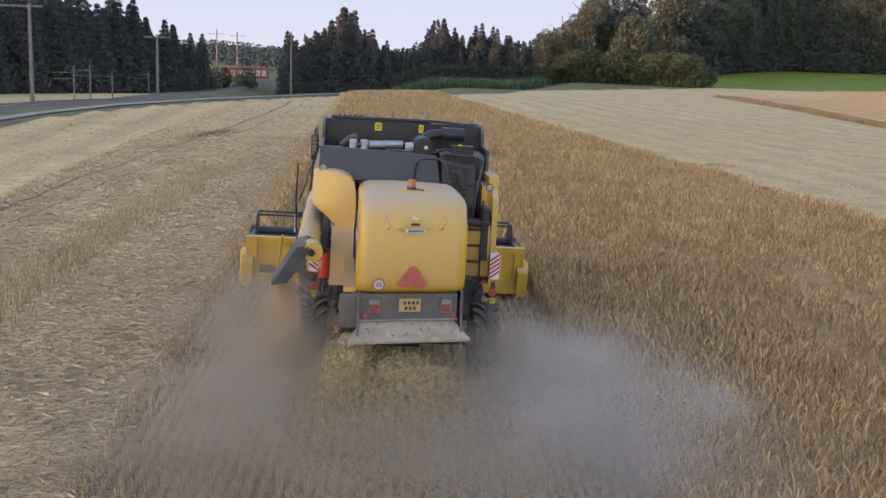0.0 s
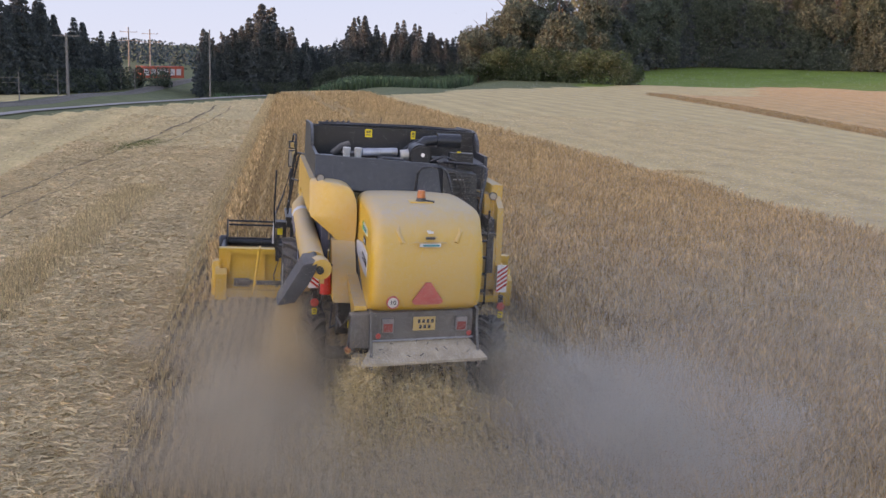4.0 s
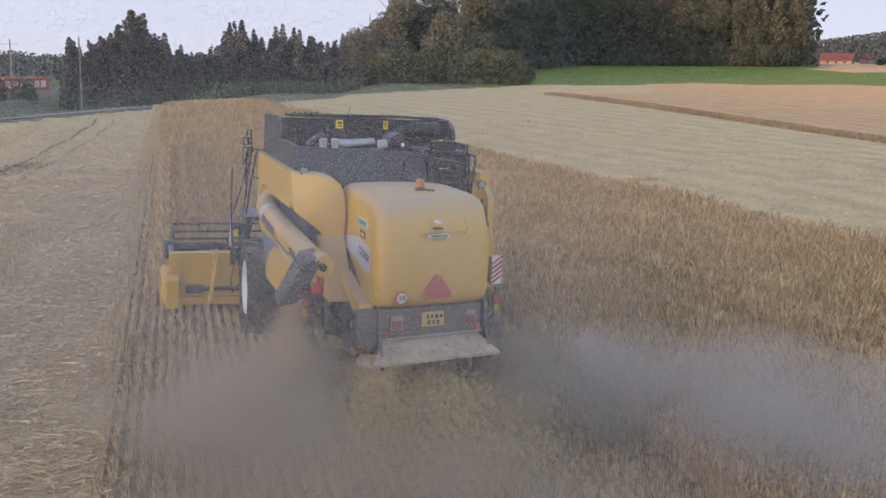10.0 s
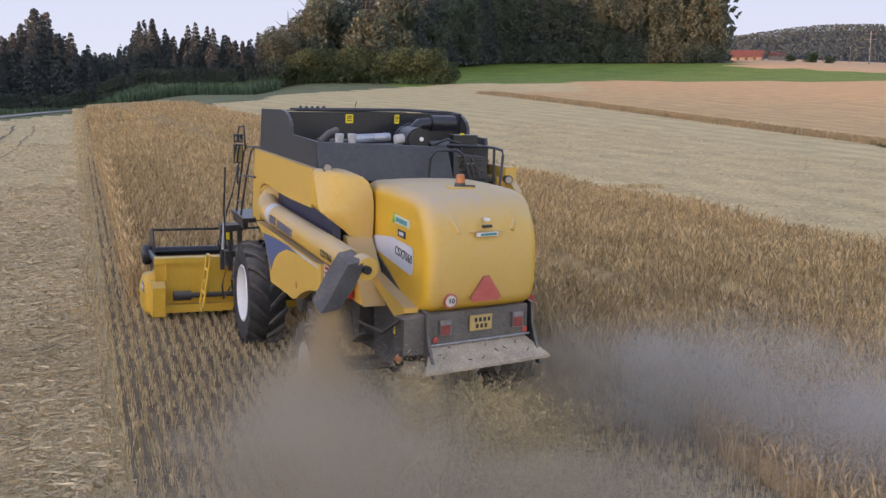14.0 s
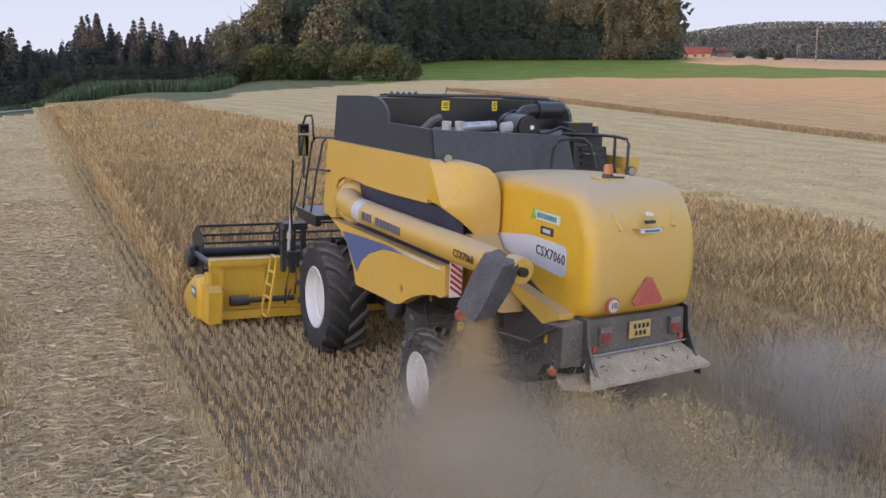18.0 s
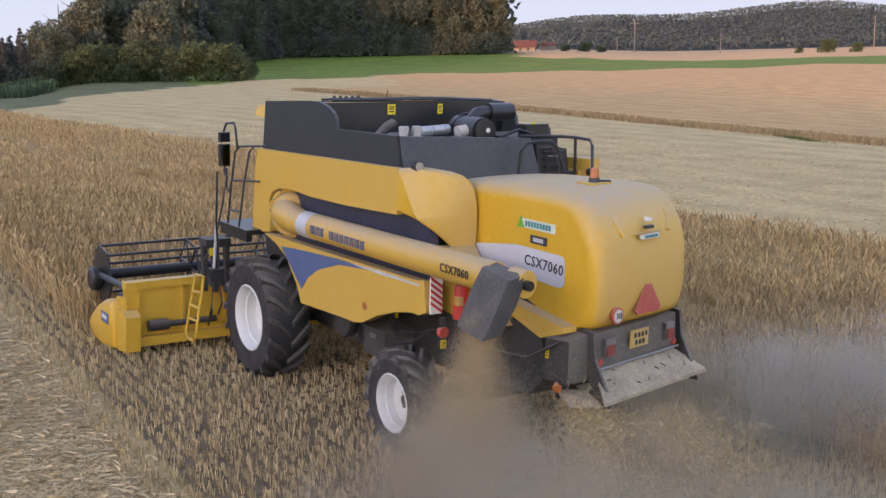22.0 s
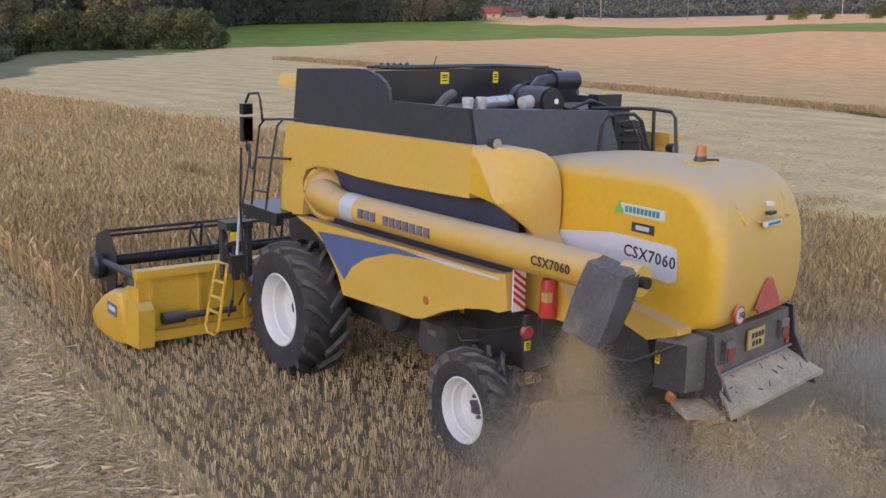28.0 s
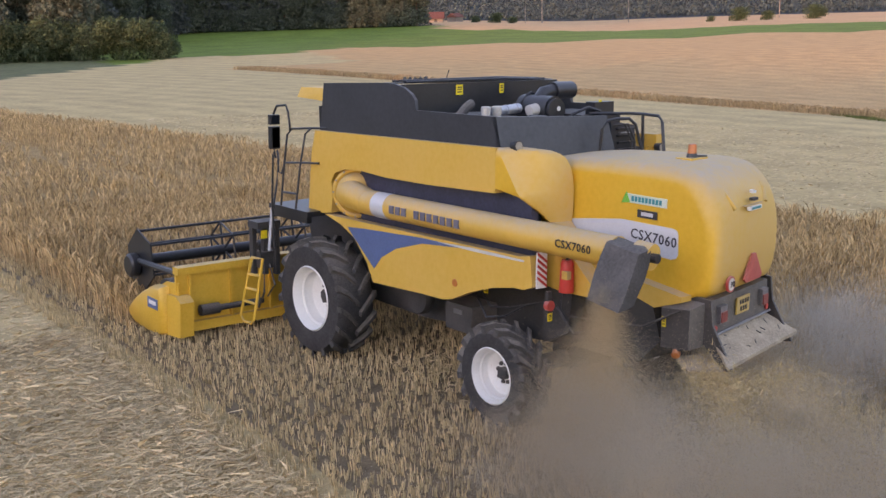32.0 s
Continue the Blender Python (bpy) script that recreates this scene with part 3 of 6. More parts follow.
for dx in (0.0, 0.06):
    bm = B()
    tube(bm, [(0.60 + dx, -3.50, 3.40), (0.72 + dx, -3.58, 3.42), (0.82 + dx, -3.62, 3.2), (0.78 + dx, -3.64, 2.75)], 0.013, 6)
    part("hose", bm, DARK, harv)

# upper flank panels with a rounded rear lobe, cut out for the unloading tube
UP = [(0.16, 3.17), (0.26, 2.86), (0.36, 2.05), (0.0, 2.03)]
POCKET = [(-0.22, 2.06), (-0.26, 2.28), (-0.23, 2.50), (-0.33, 2.63), (-0.56, 2.70), (-0.95, 2.72), (-1.5, 2.69), (-2.4, 2.70), (-3.25, 2.73)]


def upper(s):
    b = B()
    pr = UP + POCKET + [(-3.61, 2.745), (-3.61, 3.26)]
    prism(b, pr, s * 1.46, s * 1.30)
    part("upper_panel", b, YELLOW, harv, "yellow upper side panel", bevel=0.012, seg=2, smooth=True)
    if s < 0:
        b = B()
        ring = []
        for z, xo, yf, yr, xi in ((2.43, -1.06, -4.13, -4.19, -0.80), (2.52, -1.15, -4.10, -4.20, -0.795), (2.64, -1.30, -4.06, -4.20, -0.79), (2.745, -1.44, -4.01, -4.20, -0.79), (2.80, -1.46, -3.97, -4.20, -0.79), (2.92, -1.46, -3.89, -4.19, -0.795), (3.04, -1.46, -3.80, -4.17, -0.81), (3.14, -1.46, -3.73, -4.14, -0.85), (3.205, -1.455, -3.68, -4.10, -0.92), (3.245, -1.44, -3.65, -4.04, -1.02), (3.26, -1.41, -3.64, -3.96, -1.12)):
            mid = [(xo + (xi - xo) * u, yf + (yr - yf) * (1 - (1 - u) ** 2.2)) for u in (0.0, 0.1, 0.25, 0.4, 0.55, 0.7, 0.85, 1.0)]
            y0 = -3.61 if z > 2.745 else yf + 0.04
            ring.append([b.verts.new((-s * x, y, z)) for x, y in [(xo, y0)] + mid + [(xi, -3.61 if z > 2.745 else yr + 0.06)]])
        n = len(ring[0])
        for r0, r1 in zip(ring, ring[1:]):
            for i in range(n):
                b.faces.new((r0[i], r0[(i + 1) % n], r1[(i + 1) % n], r1[i]))
        b.faces.new(ring[0][::-1]), b.faces.new(ring[-1])
        part("rear_corner_panel", b, HOODY, harv, "yellow rounded corner panel", smooth=True)
    b = B()
    prism(b, [(0.0, 2.0), (-0.05, 2.78), (-4.0, 2.80), (-4.1, 2.0)], s * 1.28, s * 1.18)
    part("tube_recess", b, NAVY if s < 0 else DARK, harv, "dark blue recess behind the unloading tube")


both(upper)
LOW = [(-0.10, 2.03), (-4.06, 2.09), (-4.24, 2.12), (-4.29, 1.78), (-4.15, 1.72), (-4.0, 1.72), (-3.64, 1.65), (-3.26, 1.53), (-2.9, 1.37), (-2.72, 1.33), (-2.31, 1.32), (-1.25, 1.27), (-1.12, 1.50), (-0.82, 1.80), (-0.5, 1.94)]


def lower(s):
    b = B()
    prism(b, LOW, s * 1.49, s * 1.36)
    o = part("lower_panel", b, YELLOW, harv, "yellow lower side panel with a swoosh", bevel=0.025, seg=3, smooth=True)
    b = B()
    prism(b, [(-0.66, 1.93), (-1.1, 1.965), (-2.31, 2.03), (-3.3, 2.045), (-2.31, 1.96), (-1.75, 1.80), (-1.45, 1.64), (-1.28, 1.46)], s * 1.494, s * 1.485)
    part("swoosh", b, BLUE, o, "dark blue swoosh decal")
    b = B()
    prism(b, [(-2.6, 2.03), (-3.3, 2.06), (-4.15, 2.06), (-4.15, 2.04), (-3.3, 2.02)], s * 1.495, s * 1.487)
    part("swoosh", b, SILVER, o)
    b = B()
    turned(b, [(s * 1.492, 0.05), (s * 1.50, 0.045)], 12, (0, -2.95, 1.58))
    part("side_reflector", b, AMBER, o, "small amber reflector")
    # rear marker board with slanted bars
    bd = B()
    box(bd, s * 1.38 - 0.075, s * 1.38 + 0.075, -4.325, -4.305, 1.76, 2.17)
    bd = part("marker_board", bd, WHITE, harv, "red and white striped marker board")
    for k in range(5):
        z = 1.79 + 0.068 * k
        c = B()
        u0, u1 = (z + 0.08, z - 0.03) if s < 0 else (z - 0.03, z + 0.08)
        hexa(c, [(s * 1.38 - 0.074, -4.332, u0), (s * 1.38 + 0.074, -4.332, u1), (s * 1.38 + 0.074, -4.322, u1), (s * 1.38 - 0.074, -4.322, u0),
                 (s * 1.38 - 0.074, -4.332, u0 + 0.034), (s * 1.38 + 0.074, -4.332, u1 + 0.034), (s * 1.38 + 0.074, -4.322, u1 + 0.034), (s * 1.38 - 0.074, -4.322, u0 + 0.034)])
        part("red_bar", c, RED, bd)
    b = B()
    prism(b, [(-4.0, 1.0), (-4.0, 1.75), (-4.46, 1.78), (-4.4, 1.2)], s * 1.02, s * 0.80)
    part("bracket", b, DARK, harv)


both(lower)
# flank sheet between hood and lower panel, near side and far side
bm = B()
prism(bm, [(-4.02, 2.44), (-4.19, 2.44), (-5.0, 1.72), (-4.4, 1.70), (-3.9, 1.75)], -1.14, -0.80)
part("inner_panel", bm, YELLOW, harv, bevel=0.03)
bm = B()
prism(bm, [(-3.6, 3.10), (-3.9, 2.95), (-4.0, 1.62), (-3.6, 1.62)], 1.34, 1.43)
part("inner_panel", bm, YELLOW, harv, bevel=0.03)

# unloading tube with elbow and rubber spout
bm = B()
tube(bm, [(-1.24, -0.44, 2.30), (-1.36, -0.56, 2.37), (-1.42, -0.78, 2.36), (-1.45, -1.1, 2.32)], 0.225, 20, 0.17)
dome = B()
turned(dome, [(0.16, 0.29), (0.02, 0.29), (-0.06, 0.27), (-0.12, 0.22), (-0.15, 0.15)], 28)
bmesh.ops.transform(dome, verts=dome.verts, matrix=pose(-1.30, -0.60, 2.37, 0, 0, 32))
part("elbow_dome", dome, YELLOW, harv, "yellow rounded elbow cover", smooth=True)
part("tube_elbow", bm, YELLOW, harv, "yellow unloading elbow", smooth=True)
bm = B()
turned(bm, [(-0.02, 0.285), (-0.035, 0.31), (-0.02, 0.345), (0.02, 0.345), (0.02, 0.285)], 32, ring=True)
bmesh.ops.transform(bm, verts=bm.verts, matrix=pose(-1.30, -0.60, 2.37, 0, 0, 32))
fg = part("elbow_flange", bm, YELLOW, harv, "yellow bolted flange of the elbow", smooth=True)
for k in range(12):
    a = 6.2832 * k / 12
    bm = B()
    turned(bm, [(-0.045, 0.014), (-0.02, 0.014)], 6, (0, 0.325 * math.cos(a), 0.325 * math.sin(a)))
    bmesh.ops.transform(bm, verts=bm.verts, matrix=pose(-1.30, -0.60, 2.37, 0, 0, 32))
    part("flange_bolt", bm, STEEL, fg)
bm = B()
tube(bm, [(-1.45, -1.0, 2.32), (-1.46, -5.50, 2.37)], 0.165, 24)
tb = part("unloading_tube", bm, YELLOW, harv, "long yellow unloading tube", smooth=True)
bm = B()
tube(bm, [(-1.45, -1.36, 2.322), (-1.45, -1.64, 2.325)], 0.169, 24)
part("silver_band", bm, SILVER, tb, "silver decal band", smooth=True)
bm = B()
tube(bm, [(-1.40, -5.70, 2.38), (-1.37, -5.88, 2.37)], 0.145, 20, 0.135)
part("tube_end", bm, YELLOW, tb, "yellow tube end cap", smooth=True)
bm = B()
tube(bm, [(-1.40, -5.84, 2.37), (-1.39, -5.96, 2.37)], 0.05, 10)
part("work_lamp", bm, BLACK, tb, "small black work lamp")
bm = B()
rows = []
for z, xc, xo, ya, yb in ((2.505, -1.46, -1.56, -5.49, -5.85), (2.49, -1.42, -1.60, -5.46, -5.89), (2.36, -1.45, -1.68, -5.46, -5.91), (2.20, -1.53, -1.77, -5.47, -5.925), (2.05, -1.64, -1.86, -5.50, -5.935), (1.96, -1.70, -1.92, -5.52, -5.94)):
    bow = 0.012
    rows.append([bm.verts.new(q) for q in ((xc, ya, z + 0.03), ((xc + xo) / 2, ya + bow, z + 0.01), (xo, ya, z), (xo - bow, (ya + yb) / 2, z - 0.03), (xo, yb, z - 0.06), ((xc + xo) / 2, yb - bow, z - 0.04), (xc, yb, z - 0.02))])
for r0, r1 in zip(rows, rows[1:]):
    for i in range(7):
        bm.faces.new((r0[i], r0[(i + 1) % 7], r1[(i + 1) % 7], r1[i]))
bm.faces.new(rows[0]), bm.faces.new(rows[-1][::-1])
part("spout", bm, SPOUTR, harv, "grey rubber unloading spout", smooth=True)
# lettering on the tube: maker's name as plain bars, model code in letters
for k in range(11):
    if k == 3:
        continue
    y0, tall = -1.80 - 0.128 * k, 0.05
    bm = B()
    box(bm, -1.632, -1.60, y0 - 0.085, y0, 2.335 - 0.05, 2.335 - 0.05 + 2 * tall)
    part("name_bar", bm, FADED, tb, "faded letter bar of the maker's name", bevel=0.012)
words("model_code", "CSX7060", 0.124, LETTER, tb, pose(-1.634, -5.02, 2.37, 90, 0, -90), "black model lettering")

# hood
HOOD = [(-3.66, 1.9), (-3.66, 3.12), (-3.85, 3.16), (-5.2, 3.21), (-5.75, 3.19), (-6.0, 3.08), (-6.16, 2.86), (-6.24, 2.5), (-6.22, 2.1), (-6.14, 1.87), (-5.6, 1.78), (-4.75, 1.70), (-4.25, 1.78)]
for _ in range(2):
    HOOD = [q for (y0, z0), (y1, z1) in zip(HOOD, HOOD[1:] + HOOD[:1]) for q in ((0.75 * y0 + 0.25 * y1, 0.75 * z0 + 0.25 * z1), (0.25 * y0 + 0.75 * y1, 0.25 * z0 + 0.75 * z1))]
bm = B()
HW2, HR = 0.768, 0.17
across = [(-1, a) for a in range(90, -1, -15)] + [(0, u) for u in (-0.5, 0.0, 0.5)] + [(1, a) for a in range(0, 91, 15)]
rings = []
for side, a in across:
    u = a * (1 - HR / HW2) if side == 0 else side * (1 - HR / HW2 * (1 - math.sin(radians(a))))
    drop = 0.0 if side == 0 else HR * (1 - math.cos(radians(a)))
    row = []
    for y, z in HOOD:
        top = float(step01(2.5, 3.12, np.array(z)))
        back = float(step01(5.55, 6.15, np.array(-y)))
        low = float(step01(2.25, 1.75, np.array(z)))
        row.append(bm.verts.new((u * HW2 * (1 - 0.015 * top), y + back * (drop + 0.03 * u * u), z - top * (0.8 * drop + 0.03 * u * u) + 0.2 * low * drop)))
    rings.append(row)
for a, b2 in zip(rings, rings[1:]):
    for i in range(len(HOOD)):
        j = (i + 1) % len(HOOD)
        bm.faces.new((a[i], b2[i], b2[j], a[j]))
for row, flip in ((rings[0], 1), (rings[-1], -1)):
    mid = sum((v.co for v in row), Vector()) / len(row)
    inner = [bm.verts.new((v.co.x, *(mid.lerp(v.co, 0.94))[1:])) for v in row]
    for i in range(len(row)):
        j = (i + 1) % len(row)
        bm.faces.new((row[i], row[j], inner[j], inner[i])[::flip])
    bm.faces.new(inner[::flip])
hood = part("hood", bm, HOODY, harv, "dusty yellow moulded straw hood", smooth=True)
for f in hood.data.polygons:
    f.use_smooth = True
for s in (-1, 1):
    bm = B()
    tube(bm, [(s * 0.34, -5.55, 3.150), (s * 0.38, -5.92, 3.06), (s * 0.42, -6.09, 2.91), (s * 0.36, -6.165, 2.78)], 0.036, 8)
    part("hood_rib", bm, YELLOW, hood, smooth=True)
bm = B()
box(bm, -0.22, 0.22, -6.222, -6.18, 2.79, 2.797)
part("hood_seam", bm, YELLOW, hood)
bm = B()
box(bm, -0.035, 0.035, -6.215, -6.17, 2.915, 2.94), box(bm, -0.05, 0.0, -6.215, -6.17, 2.935, 2.95)
part("badge", bm, WHITE, hood, "small white badge")
bm = B()
box(bm, -0.06, 0.06, -6.232, -6.18, 2.84, 2.868)
part("sticker", bm, DARK, hood)
o = B()
box(o, -0.14, 0.14, -6.243, -6.20, 2.745, 2.785)
o = part("dealer_sticker", o, WHITE, hood, "pale dealer sticker")
bm = B()
box(bm, -0.10, 0.12, -6.246, -6.23, 2.752, 2.778)
part("print_bar", bm, TEAL, o)
# slow vehicle triangle, speed disc
bm = B()
v = [bm.verts.new((x, y, z)) for y in (-6.262, -6.235) for x, z in ((-0.17, 1.99), (0.17, 1.99), (0.21, 2.03), (0.035, 2.28), (-0.035, 2.28), (-0.21, 2.03))]
bm.faces.new(v[:6]), bm.faces.new(v[6:][::-1])
for i in range(6):
    bm.faces.new((v[i], v[(i + 1) % 6], v[6 + (i + 1) % 6], v[6 + i]))
tr = part("slow_vehicle_triangle", bm, SIGNRED, hood, "red slow vehicle triangle")
bm = B()
v = [bm.verts.new((x, y, z)) for y in (-6.266, -6.258) for x, z in ((-0.12, 2.02), (0.12, 2.02), (0.0, 2.22))]
bm.faces.new(v[:3]), bm.faces.new(v[3:][::-1])
for i in range(3):
    bm.faces.new((v[i], v[(i + 1) % 3], v[3 + (i + 1) % 3], v[3 + i]))
part("triangle_face", bm, SIGNRED, tr)

sd = disc("speed_disc", -0.46, -6.235, 2.02, 0.085, SIGNRED, hood, 0.03, "white disc with red rim")
disc("disc_face", -0.46, -6.240, 2.02, 0.066, SIGNWHITE, sd)
words("speed_number", "30", 0.085, LETTER, sd, pose(-0.46, -6.244, 2.02, 90, 0, 0))
# side decals on the hood
bm = B()
prism(bm, [(-4.14, 2.46), (-4.14, 2.30), (-5.62, 2.225), (-5.69, 2.25), (-5.71, 2.29), (-5.70, 2.50), (-5.68, 2.54), (-5.62, 2.555), (-4.9, 2.56)], -0.774, -0.755)
wp = part("silver_panel", bm, SILVER, hood, "silver side decal")
words("model_code", "CSX7060", 0.152, LETTER, hood, pose(-0.7755, -5.37, 2.415, 90, 2, -90), "black model lettering")
o = B()
box(o, -0.772, -0.755, -5.53, -4.96, 2.755, 2.85)
o = part("dealer_sticker", o, STICK, hood, "pale green and white dealer sticker")
bm = B()
v = [bm.verts.new(p) for p in ((-0.775, -4.90, 2.74), (-0.775, -5.03, 2.76), (-0.775, -4.97, 2.87), (-0.765, -4.90, 2.74), (-0.765, -5.03, 2.76), (-0.765, -4.97, 2.87))]
for f in ((0, 1, 2), (5, 4, 3), (0, 3, 4, 1), (1, 4, 5, 2), (2, 5, 3, 0)):
    bm.faces.new([v[i] for i in f])
part("green_mark", bm, GREENS, o)
for k in range(9):
    bm = B()
    box(bm, -0.775, -0.765, -5.08 - 0.048 * k, -5.045 - 0.048 * k, 2.775, 2.83)
    part("print_bar", bm, TEAL, o)
o = sticker(-0.768, -5.27, 2.655, 0.27, 0.085, DARK, False, "plate_sticker", 'side')
bm = B()
box(bm, -0.778, -0.77, -5.35, -5.19, 2.635, 2.675)
part("print_bar", bm, SILVER, o)
# beacon
bm = B()
box(bm, -0.19, 0.12, -5.42, -5.16, 3.195, 3.215)
bc = part("beacon_base", bm, YELLOW_CLEAN, hood)
bm = B()
tube(bm, [(-0.03, -5.28, 3.21), (-0.03, -5.28, 3.26)], 0.075, 16, 0.062)
tube(bm, [(0.0, -5.3, 3.225), (0.14, -5.38, 3.22)], 0.015, 6)
part("beacon_foot", bm, BLACK, bc, smooth=True)
bm = B()
tube(bm, [(-0.03, -5.28, 3.26), (-0.03, -5.28, 3.34), (-0.03, -5.28, 3.36)], 0.06, 16, 0.045)
part("beacon_lens", bm, AMBER, bc, "amber beacon lens", smooth=True)

# rear board with lights and plate, spreader flap
bm = B()
hexa(bm, [(-0.70, -6.14, 1.50), (0.66, -6.14, 1.50), (0.66, -5.9, 1.50), (-0.70, -5.9, 1.50), (-0.70, -6.12, 1.86), (0.66, -6.12, 1.86), (0.66, -5.9, 1.86), (-0.70, -5.9, 1.86)])
rb = part("rear_board", bm, REARGREY, harv, "black rear light board", bevel=0.015)
for s in (-1, 1):
    bm = B()
    box(bm, s * 0.50 - 0.075, s * 0.50 + 0.075, -6.185, -6.13, 1.61, 1.79)
    lp = part("lamp_housing", bm, STEEL, rb, bevel=0.01)
    bm = B()
    box(bm, s * 0.50 - 0.06, s * 0.50 + 0.06, -6.20, -6.18, 1.62, 1.73)
    part("tail_light", bm, TAIL, lp, "red tail light", bevel=0.008)
    disc("round_reflector", s * 0.62, -6.16, 1.56, 0.035, REFLECT, rb, 0.02, "round red reflector")
pl = B()
box(pl, -0.16, 0.14, -6.165, -6.145, 1.62, 1.80)
pl = part("number_plate", pl, PLATE, rb, "yellow number plate with bars")
for z, n in ((1.745, 4), (1.67, 3)):
    for k in range(n):
        bm = B()
        box(bm, -0.10 + 0.06 * k + (0.02 if n == 3 else 0), -0.065 + 0.06 * k + (0.02 if n == 3 else 0), -6.170, -6.164, z - 0.024, z + 0.024)
        part("print_bar", bm, LETTER, pl)
bm = B()
tube(bm, [(-0.72, -6.17, 1.50), (0.68, -6.17, 1.51)], 0.014, 8)
part("board_bar", bm, STEEL, rb)
bm = B()
hexa(bm, [(-0.86, -6.46, 1.245), (0.84, -6.46, 1.265), (0.62, -6.14, 1.45), (-0.68, -6.14, 1.45), (-0.86, -6.46, 1.28), (0.84, -6.46, 1.30), (0.62, -6.14, 1.49), (-0.68, -6.14, 1.49)])
fl = part("spreader_flap", bm, FLAP, harv, "dusty rubber spreader flap", bevel=0.01)
# small scattered dark bars for the debris lying on the flap
for k in range(11):
    bm = B()
    x = -0.62 + 0.115 * k + 0.05 * math.sin(k * 5.1)
    yy = -6.27 - 0.10 * math.sin(k * 2.7)
    zz = 1.49 + (yy + 6.14) * 0.60
    tube(bm, [(x, yy, zz), (x + 0.05 * math.cos(k * 1.9), yy + 0.05 * math.sin(k * 3.3), zz + 0.03 * math.sin(k * 3.3))], 0.006, 5)
    part("flap_fold", bm, DARK, fl)
for s in (-1, 1):
    bm = B()
    prism(bm, [(-5.75, 1.9), (-6.14, 1.88), (-6.18, 1.62), (-6.46, 1.20), (-6.35, 1.18), (-5.95, 1.5), (-5.7, 1.55)], s * 0.74, s * 0.705)
    part("side_sheet", bm, REARGREY, harv, "black spreader side sheet")
    if s > 0:
        continue
    bm = B()
    hexa(bm, [(s * 0.98, -6.06, 1.38), (s * 0.74, -6.06, 1.38), (s * 0.74, -5.70, 1.34), (s * 0.98, -5.70, 1.34), (s * 0.98, -6.06, 1.80), (s * 0.74, -6.06, 1.84), (s * 0.74, -5.70, 1.84), (s * 0.98, -5.70, 1.76)])
    sb = part("side_box", bm, REARGREY, harv, "black plastic side box", bevel=0.10, seg=5, smooth=True)
    if s < 0:
        sticker(-0.985, -5.74, 1.62, 0.05, 0.11, WARNY, True, "warning_sticker", 'side')
        bm = B()
        box(bm, -0.99, -0.93, -5.95, -5.86, 1.30, 1.42)
        lh = part("lamp_housing", bm, SPOUTR, sb)
        bm = B()
        tube(bm, [(-0.96, -5.905, 1.33), (-1.01, -5.93, 1.30)], 0.045, 12)
        part("amber_marker", bm, AMBER, lh, "round amber marker lamp", smooth=True)
        bm = B()
        hexa(bm, [(-0.80, -6.38, 1.20), (-0.98, -6.1, 1.16), (-0.9, -5.85, 1.20), (-0.7, -6.0, 1.24), (-0.80, -6.38, 1.22), (-0.98, -6.1, 1.19), (-0.9, -5.85, 1.26), (-0.7, -6.0, 1.27)])
        part("spreader_lip", bm, FLAP, harv)
bm = B()
tube(bm, [(-0.98, -5.95, 1.78), (-1.05, -5.5, 1.52), (-1.05, -4.6, 1.42), (-0.95, -4.2, 1.38)], 0.016, 6)
part("brace_bar", bm, DARK, harv)
bm = B()
prism(bm, [(-4.5, 1.75), (-5.45, 1.80), (-5.6, 1.35), (-5.3, 1.05), (-4.6, 1.0)], -0.86, 0.74)
part("straw_chopper", bm, DARK, harv, "dark straw chopper housing", bevel=0.03)
bm = B()
prism(bm, [(-4.1, 1.95), (-4.7, 1.95), (-5.55, 1.72), (-5.9, 1.84), (-5.9, 1.90), (-4.6, 2.05)], -0.93, -0.76)
part("hood_skirt", bm, YELLOW, harv, bevel=0.02)
# gear below the flank: tool box, rams, hoses, belt wheel
bm = B()
box(bm, -1.22, -0.80, -2.95, -2.45, 0.88, 1.22)
tool = part("tool_box", bm, REARGREY, harv, "grey dusty tool box", bevel=0.025)
bm = B()
box(bm, -1.235, -1.222, -2.78, -2.62, 1.10, 1.16)
part("box_latch", bm, STEEL, tool)
bm = B()
turned(bm, [(-1.16, 0.03), (-1.16, 0.22), (-1.12, 0.24), (-1.06, 0.24), (-1.02, 0.22), (-1.02, 0.03)], 24, (0, -1.75, 1.12))
part("belt_wheel", bm, DARK, harv, "dark belt wheel", smooth=True)
for pts in ([(-1.2, -3.0, 1.42), (-1.24, -3.25, 1.18), (-1.22, -3.55, 1.25), (-1.18, -3.9, 1.46)], [(-1.18, -3.05, 1.5), (-1.22, -3.3, 1.32), (-1.2, -3.6, 1.36), (-1.16, -4.2, 1.55)], [(-1.1, -4.3, 1.5), (-1.14, -4.6, 1.25), (-1.1, -5.0, 1.4)], [(-1.24, -4.5, 1.75), (-1.28, -4.52, 1.55), (-1.22, -4.6, 1.42)]):
    bm = B()
    tube(bm, pts, 0.014, 6)
    part("hose", bm, BLACK, harv, "black hydraulic hose", smooth=True)
sticker(-1.19, -3.18, 1.50, 0.07, 0.09, WARNY, True, "warning_sticker", 'side')
